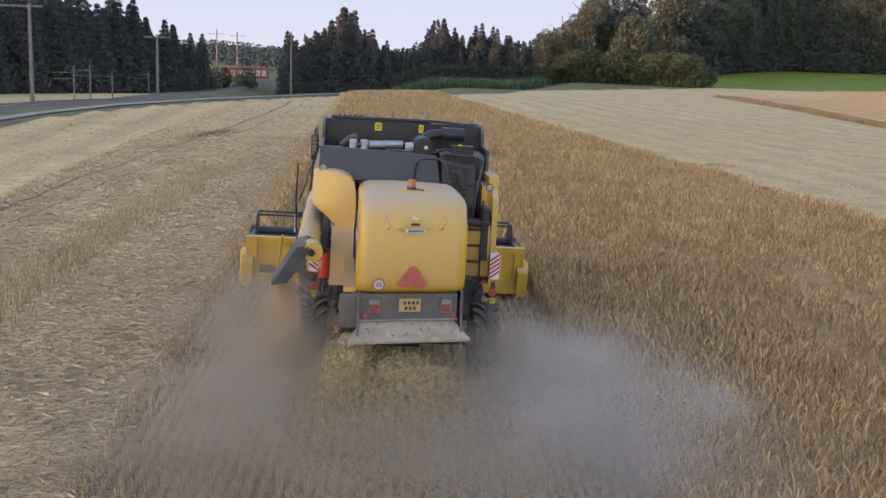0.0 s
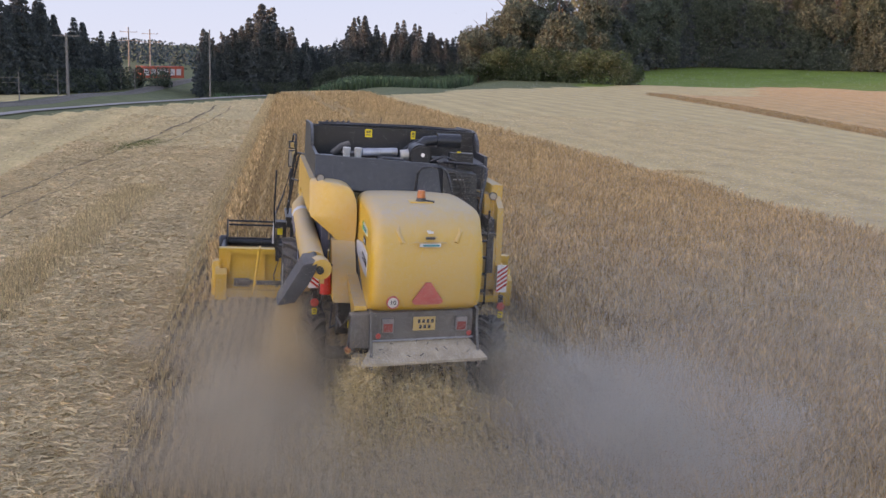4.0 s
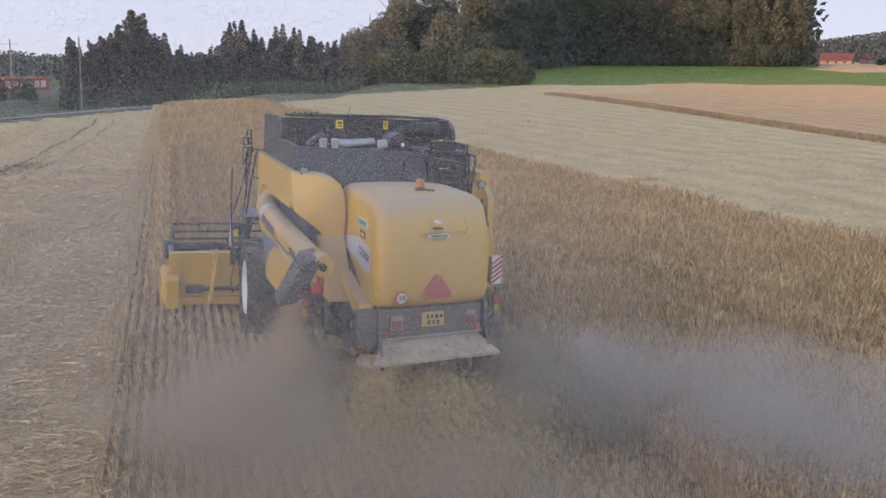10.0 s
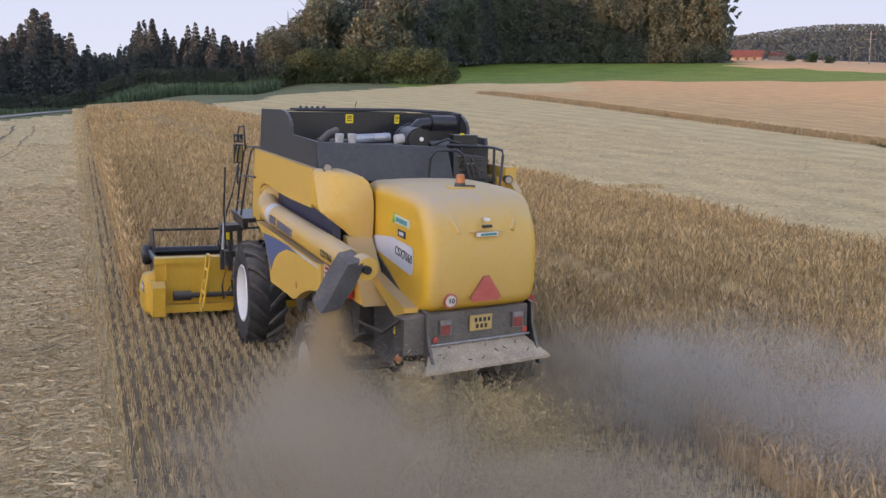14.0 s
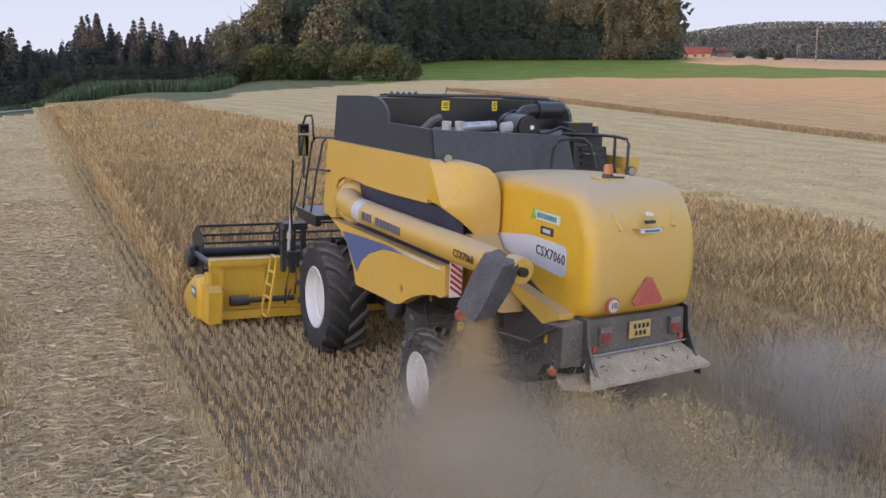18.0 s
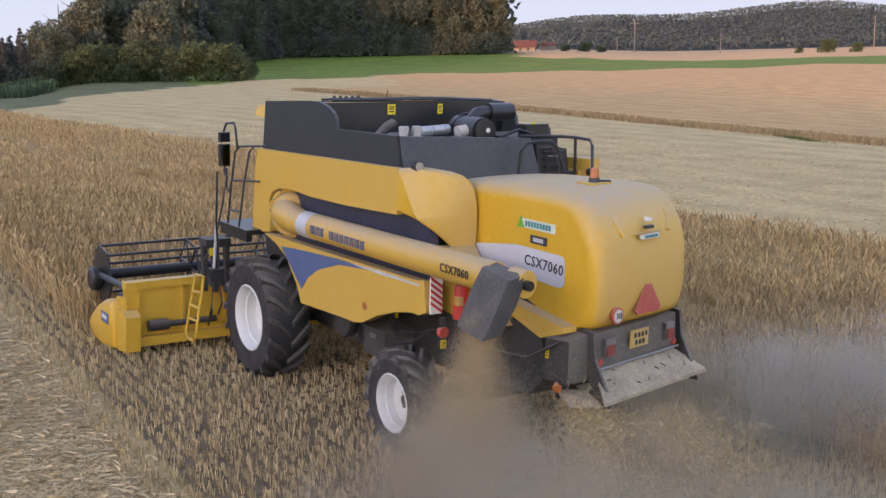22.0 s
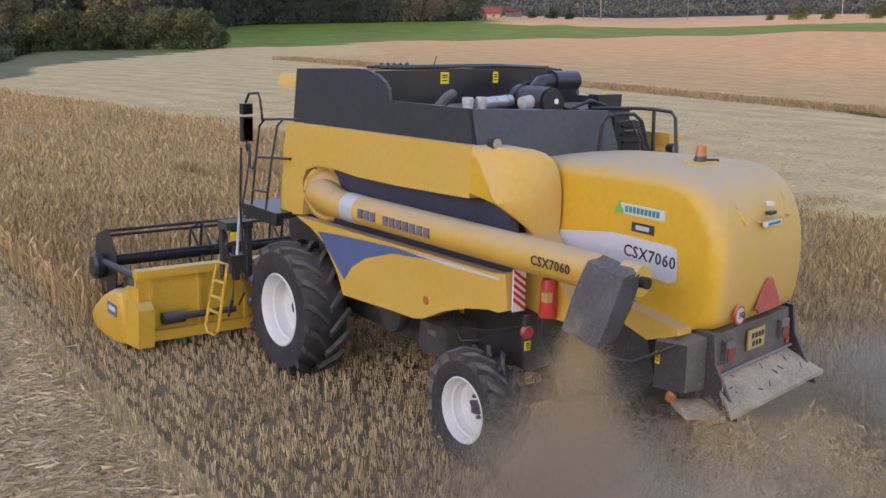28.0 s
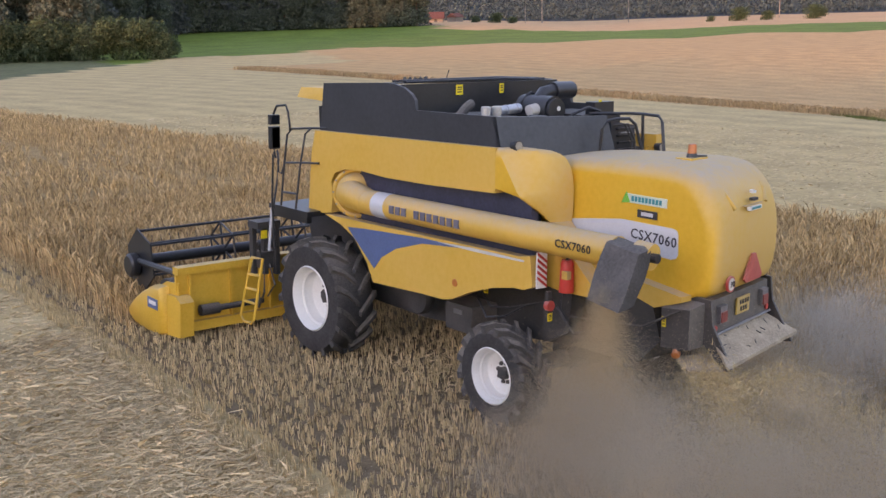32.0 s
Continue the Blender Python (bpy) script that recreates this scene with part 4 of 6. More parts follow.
# extinguisher, reflectors below the flank
bm = B()
tube(bm, [(-1.22, -4.55, 1.74), (-1.22, -4.55, 2.06), (-1.22, -4.55, 2.10)], 0.085, 14, 0.06)
fe = part("fire_extinguisher", bm, RED, harv, "red fire extinguisher", smooth=True)
bm = B()
box(bm, -1.312, -1.25, -4.645, -4.56, 1.90, 1.99)
part("extinguisher_label", bm, PLATE, fe)
bm = B()
tube(bm, [(-1.22, -4.55, 2.10), (-1.22, -4.60, 2.17), (-1.14, -4.60, 2.16)], 0.02, 6)
part("extinguisher_valve", bm, DARK, fe)
for s in (-1, 1):
    bm = B()
    tube(bm, [(s * 1.36, -4.40, 1.58), (s * 1.36, -4.46, 1.58)], 0.06, 12)
    part("rear_lamp", bm, REFLECT, harv, "round red rear lamp", smooth=True)
    bm = B()
    box(bm, s * 1.36 - 0.03, s * 1.36 + 0.03, -4.44, -4.40, 1.40, 1.74)
    part("lamp_bracket", bm, DARK, harv)
    sticker(s * 1.36, -4.442, 1.45, 0.07, 0.09, WARNY)
# service platform, handrails, ladder on the far side
bm = B()
box(bm, 0.80, 1.30, -4.12, -3.72, 2.56, 2.60)
part("platform", bm, DARK, harv, "dark step below the radiator screen")
bm = B()
prism(bm, [(-3.86, 2.55), (-4.0, 2.50), (-4.06, 1.74), (-3.86, 1.74)], 0.80, 1.32)
part("ladder_back_sheet", bm, YELLOW, harv, "yellow sheet behind the ladder", bevel=0.015)
for pts in ([(0.10, -3.74, 3.04), (0.12, -3.76, 3.40), (0.19, -3.78, 3.50), (0.30, -3.82, 3.52), (0.46, -3.88, 3.52), (0.54, -3.91, 3.45), (0.67, -3.96, 3.02), (0.69, -3.97, 2.70)],
            [(0.62, -3.06, 3.52), (1.10, -3.32, 3.52), (1.16, -3.49, 3.52), (1.17, -3.74, 3.51), (1.15, -3.82, 3.44), (1.06, -3.95, 3.02), (1.02, -3.99, 2.64)], [(1.16, -3.49, 3.51), (1.16, -3.52, 2.64)]):
    bm = B()
    tube(bm, pts, 0.02, 8)
    part("handrail", bm, BLACK, harv, "black tube handrail", smooth=True)
bm = B()
for x in (0.84, 1.16):
    tube(bm, [(x, -4.16, 2.95), (x, -4.20, 1.55)], 0.016, 6)
for z in (1.75, 2.0, 2.25, 2.5):
    box(bm, 0.84, 1.16, -4.24, -4.14, z - 0.012, z + 0.012)
part("rear_ladder", bm, BLACK, harv, "black access ladder")
bm = B()
hexa(bm, [(1.22, -3.60, 2.62), (1.42, -3.60, 2.62), (1.42, -3.1, 2.62), (1.16, -3.1, 2.62), (1.20, -3.55, 3.11), (1.40, -3.55, 3.08), (1.40, -3.12, 3.10), (1.12, -3.12, 3.12)])
part("engine_panel", bm, YELLOW, harv, bevel=0.02)
for x, y, z in ((-1.31, -3.78, 3.29), (1.30, -3.66, 3.10)):
    bm = B()
    tube(bm, [(x, y + 0.05, z), (x, y - 0.05, z)], 0.05, 16, 0.062)
    wl = part("work_light", bm, BLACK, harv, "round work light", smooth=True)
    bm = B()
    tube(bm, [(x, y - 0.048, z), (x, y - 0.058, z)], 0.05, 16)
    part("light_glass", bm, GLASSY, wl, smooth=True)

# cab, walkway, mirrors
GLASS = bpy.data.materials.new("cab_glass")
GLASS.use_nodes = True
gb = GLASS.node_tree.nodes["Principled BSDF"]
gb.inputs["Base Color"].default_value = (0.25, 0.30, 0.30, 1)
gb.inputs["Roughness"].default_value = 0.04
gb.inputs["Transmission Weight"].default_value = 0.9
bm = B()
hexa(bm, [(-0.70, 0.22, 1.75), (0.70, 0.22, 1.75), (0.66, 1.1, 1.75), (-0.66, 1.1, 1.75), (-0.72, 0.22, 3.4), (0.72, 0.22, 3.4), (0.72, 1.2, 3.4), (-0.72, 1.2, 3.4)])
cb = part("cab", bm, GLASS, harv, "glazed operator cab", bevel=0.05)
bm = B()
hexa(bm, [(-0.92, 0.18, 3.50), (0.92, 0.18, 3.50), (0.90, 1.52, 3.54), (-0.90, 1.52, 3.54), (-0.88, 0.2, 3.72), (0.88, 0.2, 3.72), (0.86, 1.48, 3.69), (-0.86, 1.48, 3.69)])
part("cab_roof", bm, YELLOW_CLEAN, cb, "yellow cab roof", bevel=0.03)
bm = B()
box(bm, -0.80, -0.62, 1.49, 1.54, 3.57, 3.66)
part("roof_lamp", bm, GLASSY, cb, "small work lamp in the roof edge", bevel=0.01)
for x in (-0.70, 0.70):
    for y in (0.3, 1.08):
        bm = B()
        tube(bm, [(x, y, 1.8), (x * 1.03, y + 0.06, 3.42)], 0.04, 6)
        part("cab_post", bm, BLACK, cb)
bm = B()
box(bm, -0.3, 0.3, 0.55, 1.0, 1.8, 2.3), box(bm, -0.3, 0.3, 0.45, 0.6, 2.3, 2.95)
part("driver_seat", bm, DARK, cb, bevel=0.05)
bm = B()
box(bm, -1.68, -0.84, 0.05, 1.10, 1.98, 2.05)
box(bm, -1.66, -1.58, 0.10, 1.05, 1.88, 1.99)
part("walkway", bm, BLACK, harv, "black cab walkway")
for pts in ([(-1.64, 0.82, 2.05), (-1.58, 0.82, 2.60), (-1.52, 0.81, 3.06), (-1.48, 0.74, 3.15), (-1.42, 0.40, 3.18), (-1.37, -0.02, 3.21)], [(-1.64, 0.42, 2.05), (-1.56, 0.41, 2.65), (-1.48, 0.39, 3.10), (-1.45, 0.30, 3.18)],
            [(-1.57, 0.82, 2.66), (-1.55, 0.41, 2.70), (-1.48, 0.05, 2.72)], [(-1.62, 0.82, 2.24), (-1.62, 0.42, 2.26)],
            [(-1.85, 0.66, 1.45), (-1.88, 0.66, 2.1), (-1.86, 0.64, 2.82)], [(-1.85, 0.70, 2.0), (-1.72, 0.8, 2.35), (-1.62, 0.9, 2.7), (-1.58, 1.0, 2.82)],
            [(-1.57, 0.80, 2.70), (-1.60, 0.86, 2.50), (-1.61, 0.92, 2.52), (-1.58, 0.98, 2.80)]):
    bm = B()
    tube(bm, pts, 0.016, 7)
    part("handrail", bm, BLACK, harv, "black tube handrail", smooth=True)
bm = B()
tube(bm, [(-1.55, 1.10, 2.70), (-1.56, 1.12, 2.78), (-1.54, 1.15, 2.84)], 0.02, 7)
part("mirror_foot", bm, BLACK, harv)
bm = B()
tube(bm, [(-1.50, 0.76, 3.12), (-1.52, 0.74, 3.22), (-1.52, 0.78, 3.40), (-1.52, 0.84, 3.48), (-1.56, 1.02, 3.46), (-1.57, 1.10, 3.34)], 0.017, 7)
part("mirror_arm", bm, BLACK, harv)
for z0, z1 in ((2.84, 3.16), (3.19, 3.33)):
    bm = B()
    box(bm, -1.64, -1.49, 1.06, 1.14, z0, z1)
    mi = part("mirror", bm, BLACK, harv, "black door mirror", bevel=0.03)
    bm = B()
    box(bm, -1.625, -1.505, 1.048, 1.058, z0 + 0.02, z1 - 0.02)
    part("mirror_glass", bm, MIRRORM, mi)

# feeder house and header
bm = B()
hexa(bm, [(-0.62, 2.0, 0.35), (0.62, 2.0, 0.35), (0.62, 0.2, 1.2), (-0.62, 0.2, 1.2), (-0.62, 2.0, 1.05), (0.62, 2.0, 1.05), (0.62, 0.3, 1.85), (-0.62, 0.3, 1.85)])
part("feeder_house", bm, DARK, harv, "dark feeder house", bevel=0.03)
W2, HY = 2.90, 1.72
hd = B()
box(hd, -W2, W2, HY, HY + 0.05, 0.30, 1.02)
hd = part("header_back", hd, YELLOW_CLEAN, harv, "yellow header back sheet", bevel=0.01)
bm = B()
box(bm, -W2, W2, HY - 0.08, HY + 0.10, 1.02, 1.13)
part("header_beam", bm, YELLOW_CLEAN, hd, "yellow top beam", bevel=0.015)
bm = B()
box(bm, -W2, W2, HY - 0.10, HY + 0.12, 0.16, 0.30)
part("header_beam", bm, YELLOW_CLEAN, hd, "yellow lower beam", bevel=0.015)
for k in range(9):
    x = -2.7 + 0.675 * k
    bm = B()
    prism(bm, [(HY, 0.28), (HY - 0.07, 0.30), (HY - 0.05, 1.03), (HY, 1.05)], x - 0.02, x + 0.02)
    part("header_rib", bm, YELLOW_CLEAN, hd)
bm = B()
prism(bm, [(HY, 0.20), (HY + 1.1, 0.10), (HY + 1.15, 0.14), (HY + 0.3, 0.26)], -W2, W2)
part("header_floor", bm, YELLOW_CLEAN, hd, bevel=0.01)
bm = B()
tube(bm, [(-2.55, HY - 0.14, 0.47), (-1.55, HY - 0.14, 0.47)], 0.045, 10)
tube(bm, [(-2.6, HY - 0.14, 0.47), (-2.3, HY - 0.14, 0.47)], 0.085, 12)
part("drive_shaft", bm, DARK, hd, "dark drive shaft", smooth=True)
bm = B()
turned(bm, [(-2.8, 0.20), (-2.8, 0.30), (2.8, 0.30), (2.8, 0.20)], 14, (0, HY + 0.55, 0.55))
part("feed_auger", bm, DARK, hd, smooth=True)
for s in (-1, 1):
    bm = B()
    prism(bm, [(HY - 0.05, 0.15), (HY - 0.05, 0.90), (HY + 0.35, 0.86), (HY + 0.9, 0.60), (HY + 1.75, 0.20), (HY + 1.7, 0.10)], s * (W2 - 0.04), s * (W2 - 0.01))
    part("end_sheet", bm, YELLOW_CLEAN, hd, "yellow header end sheet", bevel=0.02)
    bm = B()
    prism(bm, [(HY - 0.20, 0.12), (HY - 0.24, 0.64), (HY - 0.10, 0.72), (HY + 0.20, 0.70), (HY + 0.24, 0.08)], s * (W2 - 0.16), s * (W2 + 0.06))
    part("drive_cover", bm, YELLOW_CLEAN, hd, "yellow drive cover", bevel=0.03)
    bm = B()
    shape = [(1.96, 0.06), (1.93, 0.55), (2.00, 0.76), (2.30, 0.74), (2.68, 0.58), (3.05, 0.36), (3.24, 0.20), (3.20, 0.10), (3.00, 0.01), (2.50, -0.02), (2.10, 0.0)]
    ring = []
    for dx, k in ((-0.02, 1.0), (0.07, 1.0), (0.12, 0.94), (0.145, 0.84)):
        ring.append([bm.verts.new((s * (W2 + dx), 2.42 + (yy - 2.42) * k, 0.36 + (zz - 0.36) * k + 0.04)) for yy, zz in shape])
    n = len(shape)
    for r0, r1 in zip(ring, ring[1:]):
        for i in range(n):
            bm.faces.new((r0[i], r0[(i + 1) % n], r1[(i + 1) % n], r1[i]))
    bm.faces.new(ring[0][::-1]), bm.faces.new(ring[-1])
    dv = part("divider_cover", bm, YELLOW_CLEAN, hd, "rounded yellow divider cover", smooth=True)
    bm = B()
    box(bm, s * (W2 + 0.15) - 0.006, s * (W2 + 0.15) + 0.006, 2.06, 2.40, 0.44, 0.60)
    lg = part("maker_badge", bm, BLUE, dv, "blue and white maker badge")
    bm = B()
    box(bm, s * (W2 + 0.15) - 0.009, s * (W2 + 0.15) + 0.009, 2.11, 2.35, 0.50, 0.56)
    part("print_bar", bm, WHITE, lg)
    bm = B()
    tube(bm, [(s * (W2 - 0.02), HY + 1.5, 0.16), (s * (W2 - 0.02), HY + 1.9, 0.10)], 0.06, 8, 0.01)
    part("divider_point", bm, YELLOW_CLEAN, hd)
bm = B()
loop = [(-2.12, 0.86, 1.33), (-2.12, 0.55, 1.36), (-2.22, 0.66, 0.46), (-2.22, 0.76, 0.39), (-2.22, 0.96, 0.38), (-2.22, 1.05, 0.45)]
tube(bm, loop + loop[:1], 0.022, 7)
for u in (0.28, 0.52, 0.74):
    a, b2 = Vector(loop[0]).lerp(Vector(loop[5]), u), Vector(loop[1]).lerp(Vector(loop[2]), u)
    tube(bm, [tuple(a), tuple(b2)], 0.02, 6)
part("cab_ladder", bm, YELLOW_CLEAN, harv, "yellow swing ladder", smooth=True)
for x, y in ((-1.78, 1.42), (-1.66, 1.30), (-1.52, 1.20)):
    bm = B()
    box(bm, x - 0.035, x + 0.035, y - 0.05, y + 0.05, 0.95, 1.72)
    part("coupling_post", bm, DARK, harv, "dark upright of the coupling block", bevel=0.01)
bm = B()
box(bm, -1.76, -1.50, 1.20, 1.40, 1.05, 1.30)
part("coupling_block", bm, DARK, harv, "dark hydraulic coupling block", bevel=0.02)
bm = B()
box(bm, -1.84, -1.46, 1.16, 1.46, 1.66, 1.76)
cp = part("coupling_cap", bm, DARK, harv, bevel=0.02)
bm = B()
box(bm, -1.80, -1.70, 1.140, 1.155, 1.52, 1.64)
part("warning_sticker", bm, WARNY, cp)
for pts in ([(-1.70, 1.25, 1.2), (-1.85, 1.0, 0.75), (-1.78, 1.3, 0.45), (-1.6, 1.6, 0.6)], [(-1.62, 1.25, 1.15), (-1.70, 0.95, 0.85), (-1.62, 1.3, 0.6)], [(-1.74, 1.2, 1.7), (-1.92, 1.05, 1.5), (-1.80, 1.1, 1.2)]):
    bm = B()
    tube(bm, pts, 0.016, 6)
    part("hose", bm, DARK, harv, "black hydraulic hose", smooth=True)
bm = B()
tube(bm, [(-1.88, 0.78, 1.42), (-1.86, 0.70, 2.05)], 0.022, 8)
part("gas_strut", bm, SILVER, harv, "pale ladder strut", smooth=True)
# reel: six bats with tines on two end shields and spiders
RY, RZ, RR = 3.20, 0.97, 0.46
reel = B()
tube(reel, [(-2.78, 0, 0), (2.78, 0, 0)], 0.085, 12)
reel = part("reel", reel, BLACK, harv, "black pickup reel", smooth=True)
reel.matrix_basis = pose(0, RY, RZ)
for k in range(6):
    a = 6.2832 * k / 6
    y, z = RR * math.cos(a), RR * math.sin(a)
    bm = B()
    tube(bm, [(-2.76, y, z), (2.76, y, z)], 0.022, 6)
    bt = part("reel_bat", bm, BLACK, reel)
    bm = B()
    for i in range(38):
        x = -2.72 + 0.147 * i
        tube(bm, [(x, y, z), (x, y + 0.16 * math.cos(a - 1.2), z + 0.16 * math.sin(a - 1.2))], 0.005, 3)
    tagged(part("reel_tines", bm, DARK, bt), kind="stuff")
for x in (-2.78, 2.78):
    bm = B()
    turned(bm, [(x - 0.012, 0.03), (x - 0.012, 0.5), (x + 0.012, 0.5), (x + 0.012, 0.03)], 6)
    part("reel_shield", bm, BLACK, reel, "hexagonal black reel end")
for x in (-1.35, 0.0, 1.35):
    bm = B()
    tube(bm, [(x, RR * math.cos(6.2832 * k / 6), RR * math.sin(6.2832 * k / 6)) for k in range(7)], 0.018, 5)
    part("spider_rim", bm, BLACK, reel)
    for k in range(6):
        a = 6.2832 * k / 6
        bm = B()
        tube(bm, [(x, 0.08 * math.cos(a), 0.08 * math.sin(a)), (x, RR * math.cos(a), RR * math.sin(a))], 0.02, 5)
        part("spider_arm", bm, BLACK, reel)
for s in (-1, 1):
    bm = B()
    tube(bm, [(s * 2.84, HY + 0.1, 1.02), (s * 2.82, RY, RZ)], 0.05, 8)
    tube(bm, [(s * 2.60, HY + 0.15, 1.0), (s * 2.66, RY - 0.9, RZ + 0.02), (s * 2.2, RY - 1.0, RZ + 0.03)], 0.035, 8)
    part("reel_arm", bm, BLACK, hd)
    bm = B()
    turned(bm, [(s * 2.78, 0.02), (s * 2.78, 0.15), (s * 2.82, 0.19), (s * 2.92, 0.19), (s * 2.95, 0.15), (s * 2.95, 0.02)], 16, (0, RY + 0.12, RZ - 0.08))
    part("reel_drive", bm, BLACK, hd, smooth=True)


# the hood's rear stands a little askew on the machine
def askew(x, y):
    return float(step01(4.9, 6.0, np.array(-y))) * (0.06 + 0.20 * (x + 0.5))


def skew(ob):
    if ob.matrix_basis == Matrix.Identity(4):
        for v in ob.data.vertices:
            v.co.y += askew(v.co.x, v.co.y)
    else:
        ob.location.y += askew(ob.location.x, ob.location.y)
    for c in ob.children:
        skew(c)


for ob in list(harv.children):
    if ob.name.split(".")[0] in ("hood", "rear_board", "spreader_flap", "side_sheet"):
        skew(ob)

# pieces sit at most two levels below the machine
for c in harv.children:
    for g in c.children:
        for q in list(g.children):
            q.parent = c
# ---- grain, stubble, straw ----


def fast(name, co, tri, mats, idx=None):
    """A mesh of triangles from arrays."""
    me = bpy.data.meshes.new(name)
    n, k = len(co), len(tri)
    me.vertices.add(n)
    me.vertices.foreach_set("co", np.asarray(co, np.float32).ravel())
    me.loops.add(3 * k)
    me.loops.foreach_set("vertex_index", np.asarray(tri, np.int32).ravel())
    me.polygons.add(k)
    me.polygons.foreach_set("loop_start", np.arange(0, 3 * k, 3, dtype=np.int32))
    for m in mats:
        me.materials.append(m)
    if idx is not None:
        me.polygons.foreach_set("material_index", np.asarray(idx, np.int32))
    me.update(calc_edges=True)
    return me


def lattice(x0, x1, y0, y1, sx, sy, rg, jit=0.5):
    xs, ys = np.arange(x0, x1, sx), np.arange(y0, y1, sy)
    x, y = np.meshgrid(xs, ys)
    x, y = x.ravel(), y.ravel()
    return x + rg.uniform(-jit, jit, x.size) * sx, y + rg.uniform(-jit, jit, y.size) * sy


def stalks(x, y, z, h, blades, width, lean, rg, ear=0.0, spreadr=0.06):
    """Upright blades round each point; with ear, a nodding head on each."""
    n = len(x) * blades
    x, y, z, h = (np.repeat(v, blades) for v in (x, y, z, h))
    x = x + rg.normal(0, spreadr, n)
    y = y + rg.normal(0, spreadr, n)
    h = h * rg.uniform(0.75, 1.12, n)
    a = rg.uniform(0, 6.2832, n)
    la = rg.uniform(0, 6.2832, n)
    lx, ly = lean * rg.uniform(0.2, 1, n) * np.cos(la) * h, lean * rg.uniform(0.2, 1, n) * np.sin(la) * h
    ux, uy = np.cos(a) * width, np.sin(a) * width
    if not ear:
        co = np.stack([np.stack([x - ux, y - uy, z], -1), np.stack([x + ux, y + uy, z], -1), np.stack([x + lx + ux * 0.7, y + ly + uy * 0.7, z + h], -1), np.stack([x + lx - ux * 0.7, y + ly - uy * 0.7, z + h], -1)], 1).reshape(-1, 3)
        b = 4 * np.arange(n)[:, None]
        return co, np.concatenate([b + [0, 1, 2], b + [0, 2, 3]], 1).reshape(-1, 3), np.zeros(2 * n, int)
    px, py = lx * 0.55, ly * 0.55
    co = np.stack([np.stack([x - ux, y - uy, z], -1), np.stack([x + ux, y + uy, z], -1),
                   np.stack([x + px + ux * 0.8, y + py + uy * 0.8, z + 0.72 * h], -1), np.stack([x + px - ux * 0.8, y + py - uy * 0.8, z + 0.72 * h], -1),
                   np.stack([x + lx + ux * ear, y + ly + uy * ear, z + 0.9 * h], -1), np.stack([x + lx - ux * ear, y + ly - uy * ear, z + 0.9 * h], -1),
                   np.stack([x + lx * 1.6, y + ly * 1.6, z + h], -1)], 1).reshape(-1, 3)
    b = 7 * np.arange(n)[:, None]
    tri = np.concatenate([b + [0, 1, 2], b + [0, 2, 3], b + [3, 2, 4], b + [3, 4, 5], b + [5, 4, 6]], 1).reshape(-1, 3)
    return co, tri, np.tile([0, 0, 1, 1, 1], n)


STALK = M("ripe_stalk", (0.45, 0.304, 0.155), 0.8, 0, 0.2, 0.8, rand=0.50)
EAR = M("ripe_ear", (0.48, 0.320, 0.155), 0.8, 0, 0.2, 0.6, rand=0.50)
STUB = M("stubble_stalk", (0.56, 0.42, 0.23), 0.8, 0, 0.15, 1.0, rand=0.45)
STRAW = M("loose_straw", (0.64, 0.48, 0.275), 0.75, 0, 0.2, 0.7, rand=0.32)
FARSTALK = M("brown_grain_edge", (0.37, 0.255, 0.135), 0.8, 0, 0.25, 0.5, rand=0.3)
# shade between the stalks is put into this darker brown
CANOPY = M("shaded_crop_filler", (0.36, 0.235, 0.105), 0.95, 0, 0.4, 3.0, 0.8, 20)
rg = np.random.default_rng(5)
CROP_H = 0.62
TRAMS = ((8.2, -0.125), (10.5, -0.147))


def standing(name, x, y, blades, width, label, h=CROP_H, mats=None):
    """Standing grain on these points."""
    pat = np.array([noise.noise((a * 0.35, b * 0.22, 3.1)) for a, b in zip(x, y)])
    hh = h * (0.92 + 0.22 * pat) * rg.uniform(0.88, 1.08, x.size)
    for tx, ts in TRAMS:
        wide = 0.30 + 0.14 * np.sin(y * 0.9 + tx) * np.sin(y * 0.31)
        hh = np.where(np.abs(x - tx - ts * y - 0.12 * np.sin(y * 0.4)) < wide, hh * 0.30, hh)
    co, tri, ix = stalks(x, y, land(x, y) - 0.02, hh, blades, width, 0.26, rg, 1.8)
    return tagged(new(name, fast(name, co, tri, mats or [STALK, EAR], ix)), label, "grain", kind="stuff")


HW = 3.22
x, y = lattice(HW, 9.2, -22, 44, 0.15, 0.15, rg)
standing("standing_grain", x, y, 5, 0.0072, "dense ripe standing grain with nodding heads")
x, y = lattice(9.2, 26, -22, 44, 0.25, 0.25, rg)
k = x < crop_edge(y)
standing("standing_grain", x[k], y[k], 9, 0.0075, "dense ripe standing grain with nodding heads")
x, y = lattice(-HW, 12, 44, 104, 0.30, 0.34, rg)
k = (x < crop_edge(y)) & (y < field_end(x) - 1)
standing("standing_grain", x[k], y[k], 7, 0.0095, "dense ripe standing grain with nodding heads")
x, y = lattice(-HW, HW, 39.2, 44, 0.16, 0.16, rg)
standing("standing_grain", x, y, 6, 0.007, "dense ripe standing grain with nodding heads")
